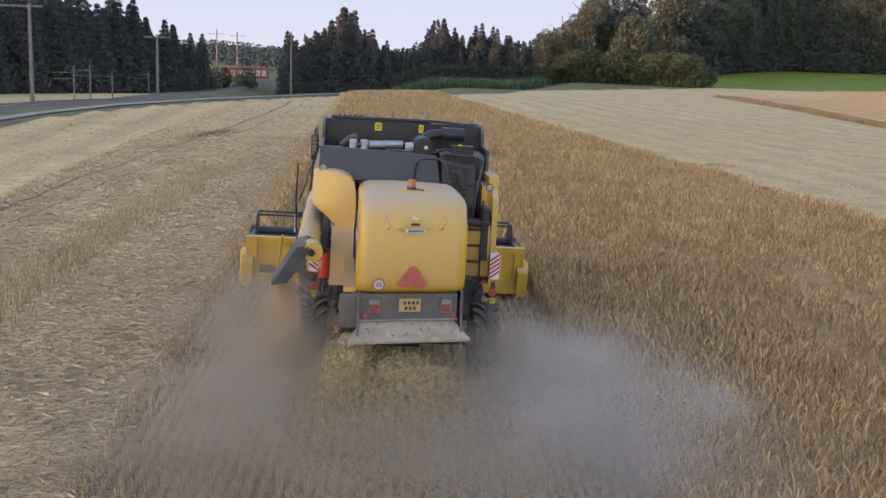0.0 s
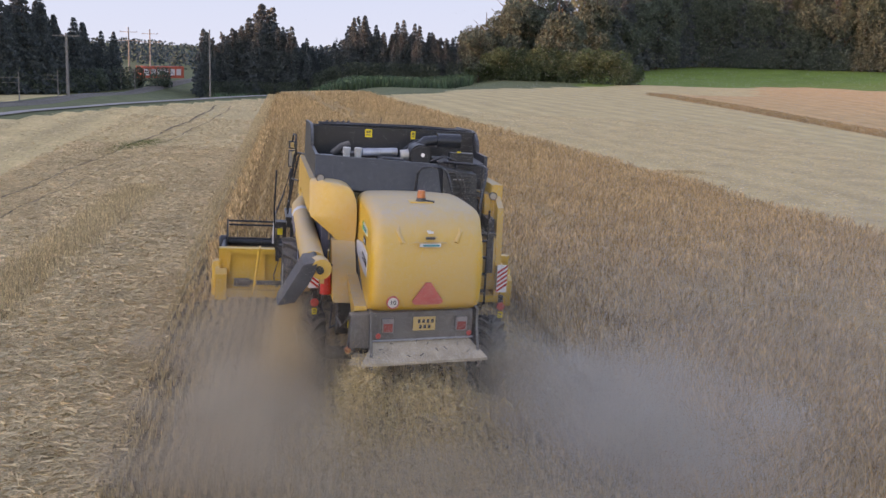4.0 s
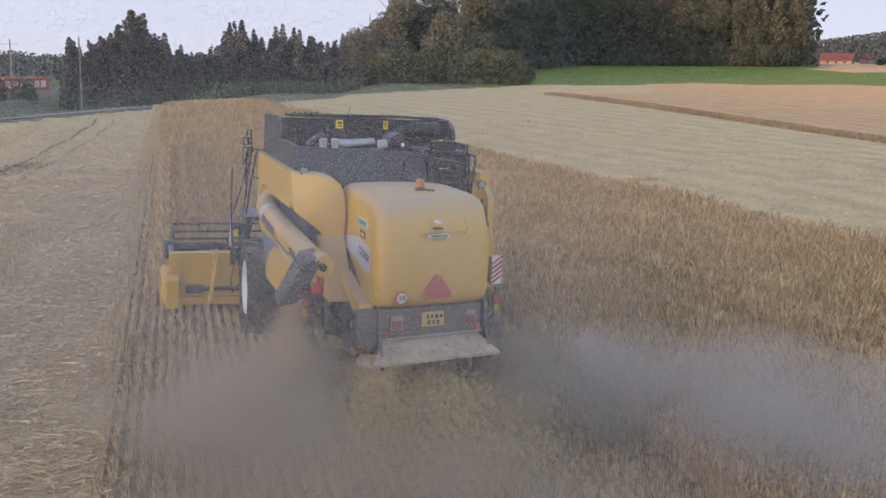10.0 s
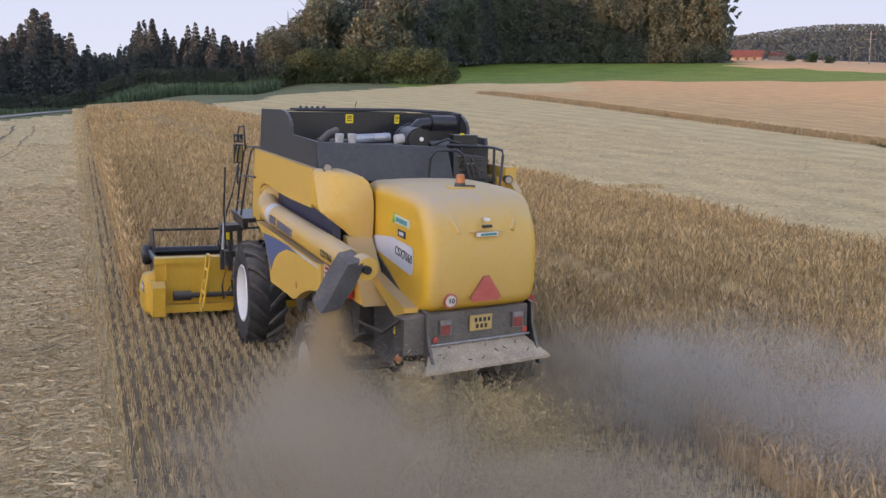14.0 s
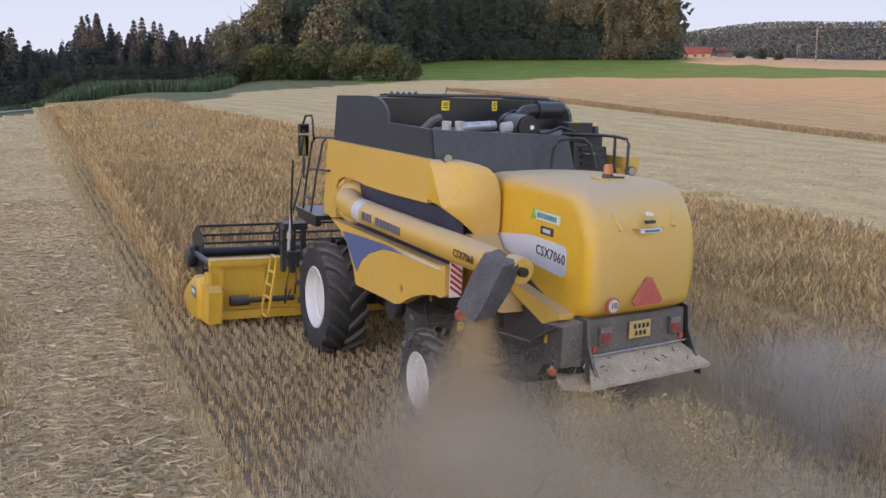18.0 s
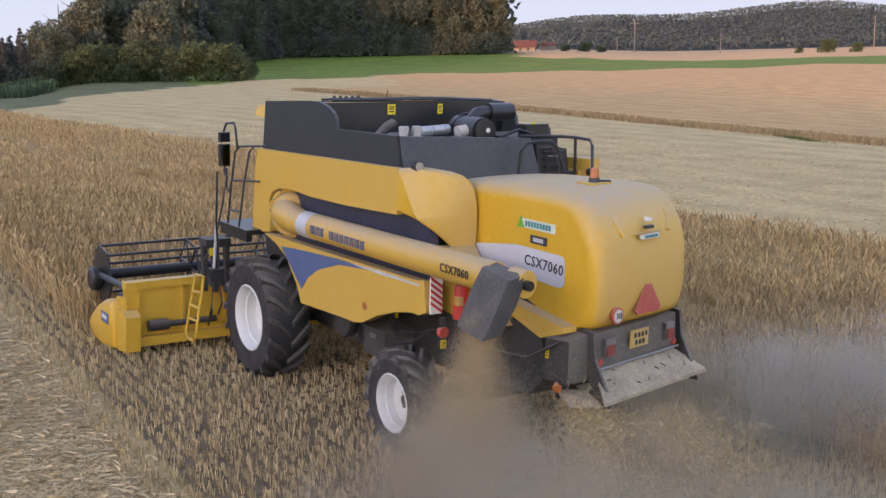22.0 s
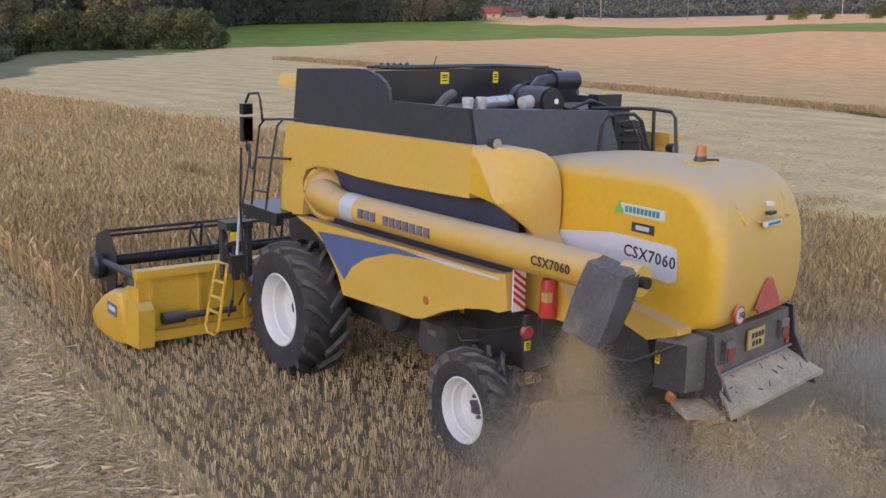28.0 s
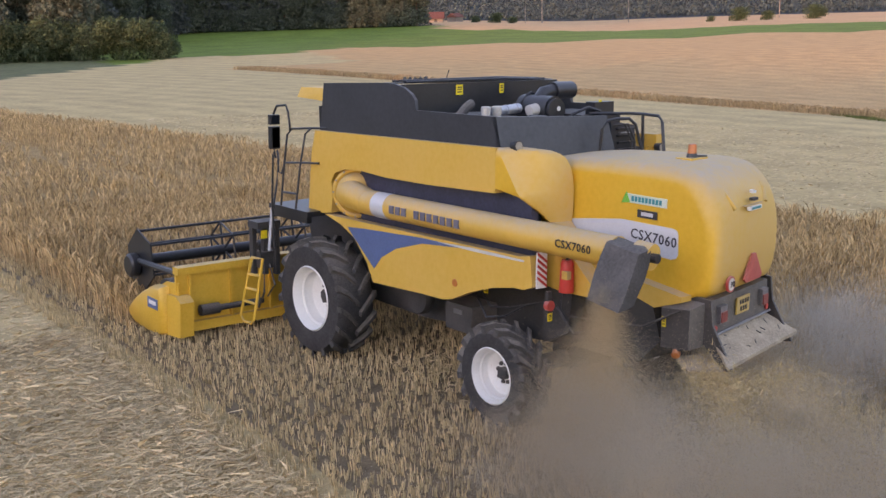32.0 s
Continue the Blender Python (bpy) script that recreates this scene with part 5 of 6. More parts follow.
# filler sheet under the heads; its darker brown stands for shaded stalks
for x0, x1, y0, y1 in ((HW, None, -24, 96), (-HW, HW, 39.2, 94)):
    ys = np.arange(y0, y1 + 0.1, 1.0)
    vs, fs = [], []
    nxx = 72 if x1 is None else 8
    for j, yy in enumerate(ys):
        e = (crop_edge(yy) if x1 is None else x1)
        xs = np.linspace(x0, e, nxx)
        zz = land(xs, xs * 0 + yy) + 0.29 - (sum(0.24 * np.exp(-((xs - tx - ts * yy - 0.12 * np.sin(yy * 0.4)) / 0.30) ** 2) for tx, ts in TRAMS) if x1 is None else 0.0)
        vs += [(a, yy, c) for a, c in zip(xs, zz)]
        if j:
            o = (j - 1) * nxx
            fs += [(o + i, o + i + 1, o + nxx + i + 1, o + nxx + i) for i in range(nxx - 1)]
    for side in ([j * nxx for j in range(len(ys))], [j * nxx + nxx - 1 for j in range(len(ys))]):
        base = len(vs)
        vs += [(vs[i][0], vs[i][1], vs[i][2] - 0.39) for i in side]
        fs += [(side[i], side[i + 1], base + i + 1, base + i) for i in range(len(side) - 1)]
    tagged(raw("grain_undergrowth", vs, fs, CANOPY, smooth=True), "brown filler sheet standing for shaded stalks under the ripe heads", "grain", kind="stuff")

# the swath that is cut: strips that sink under the knife as it comes
STRIP = 0.70
strip_meshes = []
for j in range(4):
    x, y = lattice(-HW, HW, 0, STRIP, 0.15, 0.15, rg)
    hh = CROP_H * rg.uniform(0.85, 1.1, x.size)
    co, tri, ix = stalks(x, y, 0 * x + SLOPE_X * x + SLOPE_Y * y - 0.02, hh, 6, 0.006, 0.26, rg, 2.2)
    strip_meshes.append(fast("grain_strip", co, tri, [STALK, EAR], ix))
CUT0 = 3.0
strips = []
for j in range(52):
    yy = CUT0 + STRIP * j
    ob = new("grain_strip", strip_meshes[j % 4])
    tagged(ob, "strip of ripe standing grain before the header", "grain", "grain strips", "stuff")
    strips.append((ob, yy, float(SLOPE_Y * yy)))

# rows of stubble behind the knife
def straw_edge(y):
    return -3.62 - 0.5 * step01(-8, 18, y)


def track_x(y, off=0.0):
    return -10.75 + off + 3.5 * step01(0, 62, y) + 0.05 * (y if off < -9 else 0) + 0.08 * np.sin(y * 0.7) + 0.05 * np.sin(y * 2.3)


def band(y):
    return -7.25 + 2.3 * step01(-5, 60, y)


xr = np.arange(-4.25, HW, 0.165)
yr = np.arange(-22, 44, 0.122)
x, y = np.meshgrid(xr, yr)
x, y = x.ravel() + rg.normal(0, 0.018, x.size), y.ravel() + rg.uniform(-0.05, 0.05, y.size)
k = (rg.uniform(0, 1, x.size) < 0.93) & (x > straw_edge(y))
x, y = x[k], y[k]
co, tri, ix = stalks(x, y, land(x, y) - 0.01, 0.118 * rg.uniform(0.8, 1.2, x.size), 11, 0.0062, 0.30, rg, 0, 0.024)
tagged(new("stubble_rows", fast("stubble_rows", co, tri, [STUB])), "rows of short cut cereal stubble", "stubble", kind="stuff")


def litter(name, x, y, ln, wd, lift, label):
    n = len(x)
    a = rg.uniform(0, 6.2832, n)
    dx, dy = np.cos(a) * ln * rg.uniform(0.4, 1, n), np.sin(a) * ln * rg.uniform(0.4, 1, n)
    z = land(x, y) + rg.uniform(0.01, 1, n) ** 2 * lift + 0.012
    t = rg.normal(0, 0.25, n) * ln * 0.5
    wx, wy = -np.sin(a) * wd, np.cos(a) * wd
    co = np.stack([np.stack([x - dx - wx, y - dy - wy, z - np.minimum(t, z * 0 + 0.02)], -1), np.stack([x - dx + wx, y - dy + wy, z], -1), np.stack([x + dx + wx, y + dy + wy, z + np.abs(t)], -1), np.stack([x + dx - wx, y + dy - wy, z + np.abs(t)], -1)], 1).reshape(-1, 3)
    b = 4 * np.arange(n)[:, None]
    tri = np.concatenate([b + [0, 1, 2], b + [0, 2, 3]], 1).reshape(-1, 3)
    return tagged(new(name, fast(name, co, tri, [STRAW])), label, "straw", kind="stuff")


NL = 420000
y = np.where(rg.uniform(0, 1, NL) < 0.78, rg.uniform(-13, 34, NL), rg.uniform(-22, 50, NL))
x = straw_edge(y) - np.abs(rg.uniform(0, 1, NL)) ** 1.15 * 7.2 + rg.normal(0, 0.12, NL)
wave = np.array([noise.noise((a * 0.9, b * 0.5, 7.7)) for a, b in zip(x, y)])
k = (np.abs(x - track_x(y)) > 0.13) & (np.abs(x - track_x(y, 1.05)) > 0.06) & ((np.abs(x - band(y)) > 0.5 + 0.4 * wave) | (y > 20) | (rg.uniform(0, 1, x.size) < 0.25))
litter("loose_straw", x[k], y[k], 0.075, 0.0026, 0.06, "pale chopped straw lying on cut ground")
k = rg.uniform(0, 1, NL) < 0.12
litter("loose_straw", x[k] + 0.05, y[k] + 0.07, 0.15, 0.0040, 0.10, "longer pale straw lying on top of the chopped straw")
x, y = rg.uniform(-19, -4, 50000), rg.uniform(-10, 80, 50000)
k = (y < field_end(x) - 0.5) & ((x < -10.5) | (y > 48)) & ((np.abs(x - band(y)) > 0.45) | (y > 20)) & (np.abs(x - track_x(y)) > 0.13)
x, y = x[k], y[k]
litter("loose_straw", x, y, 0.11, 0.0055, 0.04, "pale chopped straw lying on cut ground")
x, y = rg.uniform(11, 34, 40000), rg.uniform(-5, 70, 40000)
k = x > crop_edge(y) + 0.2
litter("loose_straw", x[k], y[k], 0.11, 0.007, 0.03, "pale chopped straw lying on cut ground")
# fresh straw that the spreader has strewn over the stubble
y = rg.uniform(-22, 30, 48000)
x = 0.55 + rg.normal(0, 0.85, 48000)
k = (x > -1.35) & (x < 2.7)
litter("loose_straw", x[k], y[k], 0.08, 0.003, 0.10, "fresh pale straw strewn over the stubble")
# stubble of the pass before, along the edge of the uncut crop
yq = np.repeat(np.arange(44, 78, 0.13), 7)
xq = np.tile(-4.15 + 0.165 * np.arange(7), yq.size // 7) + rg.normal(0, 0.018, yq.size)
co, tri, ix = stalks(xq, yq, land(xq, yq) - 0.01, 0 * xq + 0.14, 6, 0.009, 0.3, rg, 0, 0.03)
tagged(new("stubble_rows", fast("stubble_rows", co, tri, [STUB])), "rows of short cut cereal stubble", "stubble", kind="stuff")
# a band of stubble left bare between two swaths of straw
yq = rg.uniform(-24, 21, 9000)
xq = band(yq) + rg.normal(0, 0.32, yq.size)
co, tri, ix = stalks(xq, yq, land(xq, yq) - 0.01, 0 * xq + 0.17, 4, 0.008, 0.3, rg, 0, 0.05)
tagged(new("stubble_rows", fast("stubble_rows", co, tri, [STUB])), "brown stubble showing between swaths of straw", "stubble", kind="stuff")
# wheel tracks in the cut field, a dark mound, a green patch
TRACK = M("pressed_wheel_track", (0.19, 0.14, 0.085), 0.95, 0, 0.3, 2.0, 0.5, 20)
WEED = M("green_weeds", (0.13, 0.15, 0.05), 0.9, 0, 0.3, 3.0, rand=0.4)
for off, wd in ((0.0, 0.085), (1.05, 0.04)):
    vs, fs = [], []
    for i, yy in enumerate(np.arange(-20, 62 if off > -9 else 20, 1.0)):
        xx = float(track_x(yy, off))
        w = wd * (0.75 + 0.35 * math.sin(yy * 1.1) * math.sin(yy * 0.37))
        vs += [(xx - w, yy, float(land(xx - w, yy)) + 0.045), (xx + w, yy, float(land(xx + w, yy)) + 0.045)]
        if i:
            o = 2 * (i - 1)
            fs.append((o, o + 1, o + 3, o + 2))
    tagged(raw("wheel_track", vs, fs, TRACK), "dark pressed wheel track in straw", "wheel track", kind="structure")
for nm, mx, my, rx, ry, mt, lab in (("weed_patch", -8.6, 33.6, 0.16, 1.0, WEED, "patch of green weeds in the cut field"), ("weed_patch", 43.1, 51.0, 0.35, 0.5, WEED, "green weeds at the edge of the grain"), ("straw_heap", 16.2, 33.0, 0.45, 0.2, STUB, "low brown heap of damp straw")):
    xq0 = rg.normal(mx, 0.45 if mt is WEED else rx, 500)
    xq, yq = xq0 + rg.normal(0, 0.1, 500), rg.normal(my, ry, 500) + (xq0 - mx) * (2.2 if mt is WEED else 0)
    co, tri, ix = stalks(xq, yq, land(xq, yq), 0 * xq + 0.10, 2, 0.012, 0.8, rg, 0, 0.1)
    tagged(new(nm, fast(nm, co, tri, [mt])), lab, "weeds" if mt is WEED else "straw", kind="stuff")
# second standing field beyond the cut strip, with a visible wall of stalks
x, y = lattice(43.6, 46.6, -15, 126, 0.30, 0.30, rg)
standing("far_standing_grain", x, y, 6, 0.016, "ripe standing grain of the next field", 0.34, [FARSTALK, FARSTALK])
# ---- trees and woods ----
BARK = M("bark", (0.09, 0.065, 0.045), 0.9, 0, 0.3, 2.0, 0.6, 8)
# needle and leaf colours are lifted to stand in for haze in the air
CONIFER = M("conifer_needles", (0.110, 0.128, 0.124), 0.8, 0, 0.3, 0.3, rand=0.22)
LEAVES = M("broad_leaves", (0.112, 0.136, 0.100), 0.8, 0, 0.3, 0.25, rand=0.30)
BUSHLEAF = M("bush_leaves", (0.085, 0.115, 0.058), 0.8, 0, 0.25, 0.3, rand=0.4)
MAIZE = M("maize_leaves", (0.045, 0.085, 0.035), 0.7, 0, 0.2, 0.3, rand=0.4)
for leaf in (CONIFER, LEAVES, BUSHLEAF):
    nd, ln = leaf.node_tree.nodes, leaf.node_tree.links
    tl, mx = nd.new("ShaderNodeBsdfTranslucent"), nd.new("ShaderNodeMixShader")
    mx.inputs[0].default_value = 0.4
    ln.new(nd["Principled BSDF"].inputs["Base Color"].links[0].from_socket, tl.inputs[0])
    ln.new(nd["Principled BSDF"].outputs[0], mx.inputs[1]), ln.new(tl.outputs[0], mx.inputs[2]), ln.new(mx.outputs[0], nd["Material Output"].inputs[0])
tr = np.random.default_rng(11)


def leafcards(c, s, r):
    """Small bent leaf clumps at centres c of size s."""
    n = len(c)
    d = r.normal(0, 1, (n, 3))
    d /= np.linalg.norm(d, axis=1)[:, None]
    u = np.cross(d, r.normal(0, 1, (n, 3)))
    u /= np.linalg.norm(u, axis=1)[:, None]
    w = np.cross(d, u)
    s = np.asarray(s)[:, None]
    co = np.stack([c - u * s, c - w * s * 0.7 + d * s * 0.25, c + u * s, c + w * s * 0.7 + d * s * 0.25, c - d * 0.3 * s], 1).reshape(-1, 3)
    b = 5 * np.arange(n)[:, None]
    return co, np.concatenate([b + [0, 1, 4], b + [1, 2, 4], b + [2, 3, 4], b + [3, 0, 4]], 1).reshape(-1, 3)


def conifer_mesh(h, r, seed):
    """A spruce: drooping tiers of twigs that grow shorter towards a ragged tip."""
    q = np.random.default_rng(seed)
    n = 3600
    t = q.uniform(0.04, 1, n) ** 0.8
    tiers = np.floor(t * 17) / 17 + q.normal(0, 0.015, n)
    a = q.uniform(0, 6.2832, n)
    rad = r * (1.03 - t) ** 0.70 * q.uniform(0.2, 1.0, n) ** 0.6 * (0.80 + 0.2 * np.sin(3 * a + t * 40 + seed))
    c = np.stack([rad * np.cos(a), rad * np.sin(a), h * (0.55 * t + 0.45 * tiers) - 0.20 * rad], -1)
    co, tri = leafcards(c, 0.17 + 0.26 * (1 - t) * q.uniform(0.6, 1.2, n) * (r / 3.0), q)
    return fast("conifer_crown", co, tri, [CONIFER])


def column_mesh(h, r, seed):
    """A tall slim crown of hanging clumps with a rounded head, as trees grow at the edge of a dense wood."""
    q = np.random.default_rng(seed)
    k, n = 34, 3200
    ct = q.uniform(0.10, 0.97, k)
    env = np.sqrt(np.clip(1 - ((ct - 0.35) / 0.66) ** 2, 0.05, 1))
    ca, cr = q.uniform(0, 6.2832, k), r * env * q.uniform(0.3, 0.75, k)
    w = q.integers(0, k, n)
    d = q.normal(0, 1, (n, 3))
    d /= np.linalg.norm(d, axis=1)[:, None]
    c = np.stack([cr * np.cos(ca), cr * np.sin(ca), h * ct], -1)[w] + d * (q.uniform(0.3, 1.05, n) ** 0.6)[:, None] * np.array([0.42 * r, 0.42 * r, 0.85 * r]) * env[w][:, None]
    c[:, 2] = np.maximum(c[:, 2], 0.4)
    co, tri = leafcards(c, 0.34 * q.uniform(0.55, 1.1, n), q)
    return fast("crown", co, tri, [LEAVES])


def broad_mesh(h, r, seed, mat=None, low=0.12, size=0.34, n=3600):
    q = np.random.default_rng(seed)
    k = 16
    ca = q.uniform(0, 6.2832, k)
    cr = r * q.uniform(0.15, 0.72, k)
    cz = h * q.uniform(low + 0.12, 0.86, k)
    cc = np.stack([cr * np.cos(ca) * (1.15 - cz / h * 0.5), cr * np.sin(ca) * (1.15 - cz / h * 0.5), cz], -1)
    w = q.integers(0, k, n)
    d = q.normal(0, 1, (n, 3))
    d /= np.linalg.norm(d, axis=1)[:, None]
    c = cc[w] + d * (r * 0.42) * (q.uniform(0.45, 1.05, n) ** 0.6)[:, None] * np.array([1, 1, 0.85])
    c[:, 2] = np.maximum(c[:, 2], h * low * 0.5)
    co, tri = leafcards(c, size * q.uniform(0.55, 1.1, n), q)
    return fast("crown", co, tri, [mat or LEAVES])


def trunk_mesh(h, r, limbs):
    b = B()
    tube(b, [(0, 0, -0.6), (0.05, 0.03, h * 0.4), (0, 0.05, h * 0.92)], r, 7, r * 0.25)
    for k in range(limbs):
        a = 2.4 * k
        z = h * (0.3 + 0.45 * k / max(limbs, 1))
        tube(b, [(0, 0, z), (h * 0.10 * math.cos(a), h * 0.10 * math.sin(a), z + h * 0.09), (h * 0.17 * math.cos(a), h * 0.17 * math.sin(a), z + h * 0.15)], r * 0.4, 5, r * 0.1)
    me = bpy.data.meshes.new("trunk")
    b.to_mesh(me)
    b.free()
    me.materials.append(BARK)
    return me


CON = [(conifer_mesh(h, r, 20 + i), trunk_mesh(h, 0.22, 0)) for i, (h, r) in enumerate(((16, 3.9), (18, 4.2), (14, 3.6), (20, 4.4)))]
BRO = [(broad_mesh(h, r, 40 + i), trunk_mesh(h, 0.30, 5)) for i, (h, r) in enumerate(((15, 4.6), (17, 5.2), (13, 4.2), (19, 4.8)))]

COL = [(column_mesh(h, r, 60 + i), trunk_mesh(h, 0.26, 2)) for i, (h, r) in enumerate(((17, 3.1), (18.5, 2.8), (16, 3.3), (19, 3.0)))]


def tree(kind, x, y, s, label, cat, turn=None, dz=0.0):
    crown, stem = kind
    t = tagged(new("conifer" if kind in CON else "broadleaf_tree"), label, cat, "trees of the wood edge")
    t.matrix_basis = Matrix.Translation((x, y, float(land(x, y)) - 0.1 + dz)) @ Matrix.Rotation(tr.uniform(0, 6.28) if turn is None else turn, 4, 'Z') @ Matrix.Diagonal((s, s, s * tr.uniform(0.93, 1.07), 1))
    for nm, me in (("crown", crown), ("trunk", stem)):
        o = new(nm, me)
        o.parent = t
    return t


def wood(name, spots, label, q=110, big=1.0):
    """Many trees that stand behind one another, as one mass of foliage."""
    cs, ss = [], []
    for x, y, s, conif in spots:
        h, r = (17.0 * s, 4.0 * s) if conif else (16.0 * s, 4.8 * s)
        t = tr.uniform(0.05, 1, q)
        if conif:
            rad = r * (1.03 - t) ** 0.8 * tr.uniform(0.3, 1, q)
        else:
            rad = r * np.sqrt(np.maximum(1 - (1.9 * t - 0.95) ** 2, 0.02)) * tr.uniform(0.3, 1, q)
        a = tr.uniform(0, 6.2832, q)
        cs.append(np.stack([x + rad * np.cos(a), y + rad * np.sin(a), float(land(x, y)) + h * t], -1))
        ss.append((0.55 + 0.55 * (1 - t)) * s * big)
    co, tri = leafcards(np.concatenate(cs), np.concatenate(ss), tr)
    ix = np.repeat([0 if p[3] else 1 for p in spots], 4 * q)
    return tagged(new(name, fast(name, co, tri, [CONIFER, LEAVES], ix)), label, "wood", kind="stuff")


def polar(b, d):
    return d * math.sin(radians(b)), d * math.cos(radians(b)) - 5


# conifer wood beyond the railway, going on behind the camera's side of the line
back = []
for k in range(84):
    u = 0.9 * k / 83
    for row in range(5):
        xx = -92 + 56 * u - 6.5 * row + tr.uniform(-1.6, 1.6)
        yy = 80 + 172 * u + 3 * row + tr.uniform(-1.6, 1.6)
        size = (0.93 + 0.10 * math.sin(u * 21) + tr.uniform(-0.10, 0.10)) * (1.0 if u < 0.82 else 0.72) * (1 + 0.03 * row)
        if row > 1:
            back.append((xx, yy, size, True))
        else:
            tree(CON[tr.integers(0, 4)], xx, yy, size, "dark spruce in a dense wood beyond the railway", "conifer")
for k in range(150):
    u = tr.uniform()
    back.append((-89 + 56 * u, 80 + 172 * u, 0.30, False))
    back.append((*polar(tr.uniform(-5.4, 9.0), 242), 0.26, False))
    back.append((*polar(tr.uniform(15, 31.3), 298 + tr.uniform(-3, 2)), 0.33, False))
# middle wood behind the maize
for k in range(60):
    b = -5.4 + 14.6 * k / 59
    peak = 1.0 + 0.55 * math.exp(-((b + 2.4) / 1.0) ** 2) + 0.50 * math.exp(-((b - 2.6) / 0.7) ** 2) + 0.2 * math.exp(-((b - 5) / 1.0) ** 2) - 0.15 * math.exp(-((b - 0.3) / 0.9) ** 2)
    for row in range(4):
        xx, yy = polar(b + tr.uniform(-0.15, 0.15), 246 + 8 * row + tr.uniform(-2, 2))
        size = 0.76 * peak * tr.uniform(0.85, 1.12) * (1 - 0.30 * float(step01(-1.0, 1.2, np.array(b))))
        if row > 1:
            back.append((xx, yy, size, True))
        else:
            tree(CON[tr.integers(0, 4)], xx, yy, size, "dark spruce in the wood behind the maize", "conifer")
# tall broadleaf group and the right-hand wood
for k in range(26):
    b = 8.6 + 5.2 * k / 25 + tr.uniform(-0.2, 0.2)
    d = 205 + tr.uniform(-10, 22)
    xx, yy = polar(b, d)
    tree(BRO[tr.integers(0, 4)], xx, yy, (0.66 + 0.40 * step01(8.4, 11.5, np.array(b))) * tr.uniform(0.85, 1.05), "tall broadleaf tree with brownish green foliage", "tree")
for b, s in ((13.0, 1.05), (13.6, 0.95)):
    xx, yy = polar(b, 222)
    tree(CON[3], xx, yy, s, "slim spruce standing above the broadleaf trees", "conifer")
for k in range(62):
    b = 14.6 + 16.8 * k / 61
    d0 = 246 + 56 * float(step01(14.6, 22, np.array(b)))
    for row in range(4):
        xx, yy = polar(b + tr.uniform(-0.12, 0.12), d0 + 8 * row + tr.uniform(-2, 2))
        pick = tr.uniform()
        kind = COL if pick < 0.6 and b > 17.5 else BRO if pick < 0.75 else CON
        size = (1.18 + 0.10 * row) * tr.uniform(0.9, 1.1)
        if row > 1:
            back.append((xx, yy, size, kind is CON))
        else:
            tree(kind[tr.integers(0, 4)], xx, yy, size, "tall tree at the edge of the wood above the meadow", "tree")
wood("deep_wood", back, "dense dark mixed wood behind its edge trees")
# round bushes before the wood
BUSHES = [broad_mesh(6.0, 4.4, 71 + i, BUSHLEAF, 0.02, 0.24, 3000) for i in range(3)]
for b, d, s in ((15.4, 183, 1.0), (16.6, 180, 0.95), (14.3, 187, 0.85), (17.4, 184, 0.62), (13.4, 191, 0.9), (12.6, 190, 1.05), (11.7, 193, 0.95), (10.8, 192, 1.0), (10.0, 195, 0.85), (9.2, 197, 0.8)):
    xx, yy = polar(b, d)
    t = tagged(new("bush", BUSHES[int(d) % 3]), "round leafy green bush at the field edge", "bush", "field edge bushes")
    t.matrix_basis = Matrix.Translation((xx, yy, float(land(xx, yy)) - 0.3)) @ Matrix.Diagonal((s, s, s, 1))
# maize plot
x, y = lattice(-14, 42, 150, 215, 0.8, 0.8, tr)
k = (y > field_end(x) + 38) & (np.abs(np.degrees(np.arctan2(x, y))) < 9)
co, tri, ix = stalks(x[k], y[k], land(x[k], y[k]), 0 * x[k] + 1.7, 5, 0.09, 0.4, tr, 0, 0.2)
tagged(new("maize", fast("maize", co, tri, [MAIZE])), "dense green maize plot before the wood", "maize", kind="stuff")

# far wooded hill; the haze over it is put into the leaf colour
HILLWOOD = M("haze_tinted_hill_leaves", (0.052, 0.074, 0.076), 0.85, 0, 0.15, 0.02, rand=0.12)
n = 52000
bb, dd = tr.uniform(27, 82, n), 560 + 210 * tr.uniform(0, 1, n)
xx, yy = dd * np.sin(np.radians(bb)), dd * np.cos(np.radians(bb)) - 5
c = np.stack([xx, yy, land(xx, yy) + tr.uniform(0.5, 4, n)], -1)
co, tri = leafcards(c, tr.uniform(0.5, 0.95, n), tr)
tagged(new("hill_wood", fast("hill_wood", co, tri, [HILLWOOD])), "wooded hill beyond the valley in haze-tinted colour", "wood", kind="stuff")
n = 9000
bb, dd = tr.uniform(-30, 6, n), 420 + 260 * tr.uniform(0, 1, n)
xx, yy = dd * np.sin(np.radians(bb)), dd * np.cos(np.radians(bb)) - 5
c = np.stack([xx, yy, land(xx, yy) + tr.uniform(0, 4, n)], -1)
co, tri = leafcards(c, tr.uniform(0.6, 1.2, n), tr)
tagged(new("hill_wood", fast("hill_wood", co, tri, [HILLWOOD])), "wooded hill beyond the railway in haze-tinted colour", "wood", kind="stuff")

# unseen wood, added in the west to keep the evening sun off the field
west = [(-128 - 6 * (k % 5) - tr.uniform(0, 4), -260 + 3.0 * (k // 5), tr.uniform(1.50, 1.68), k % 3 > 0) for k in range(700)]
wood("west_wood", west, "unseen wood added in the west to shade the fields", 45, 1.8)

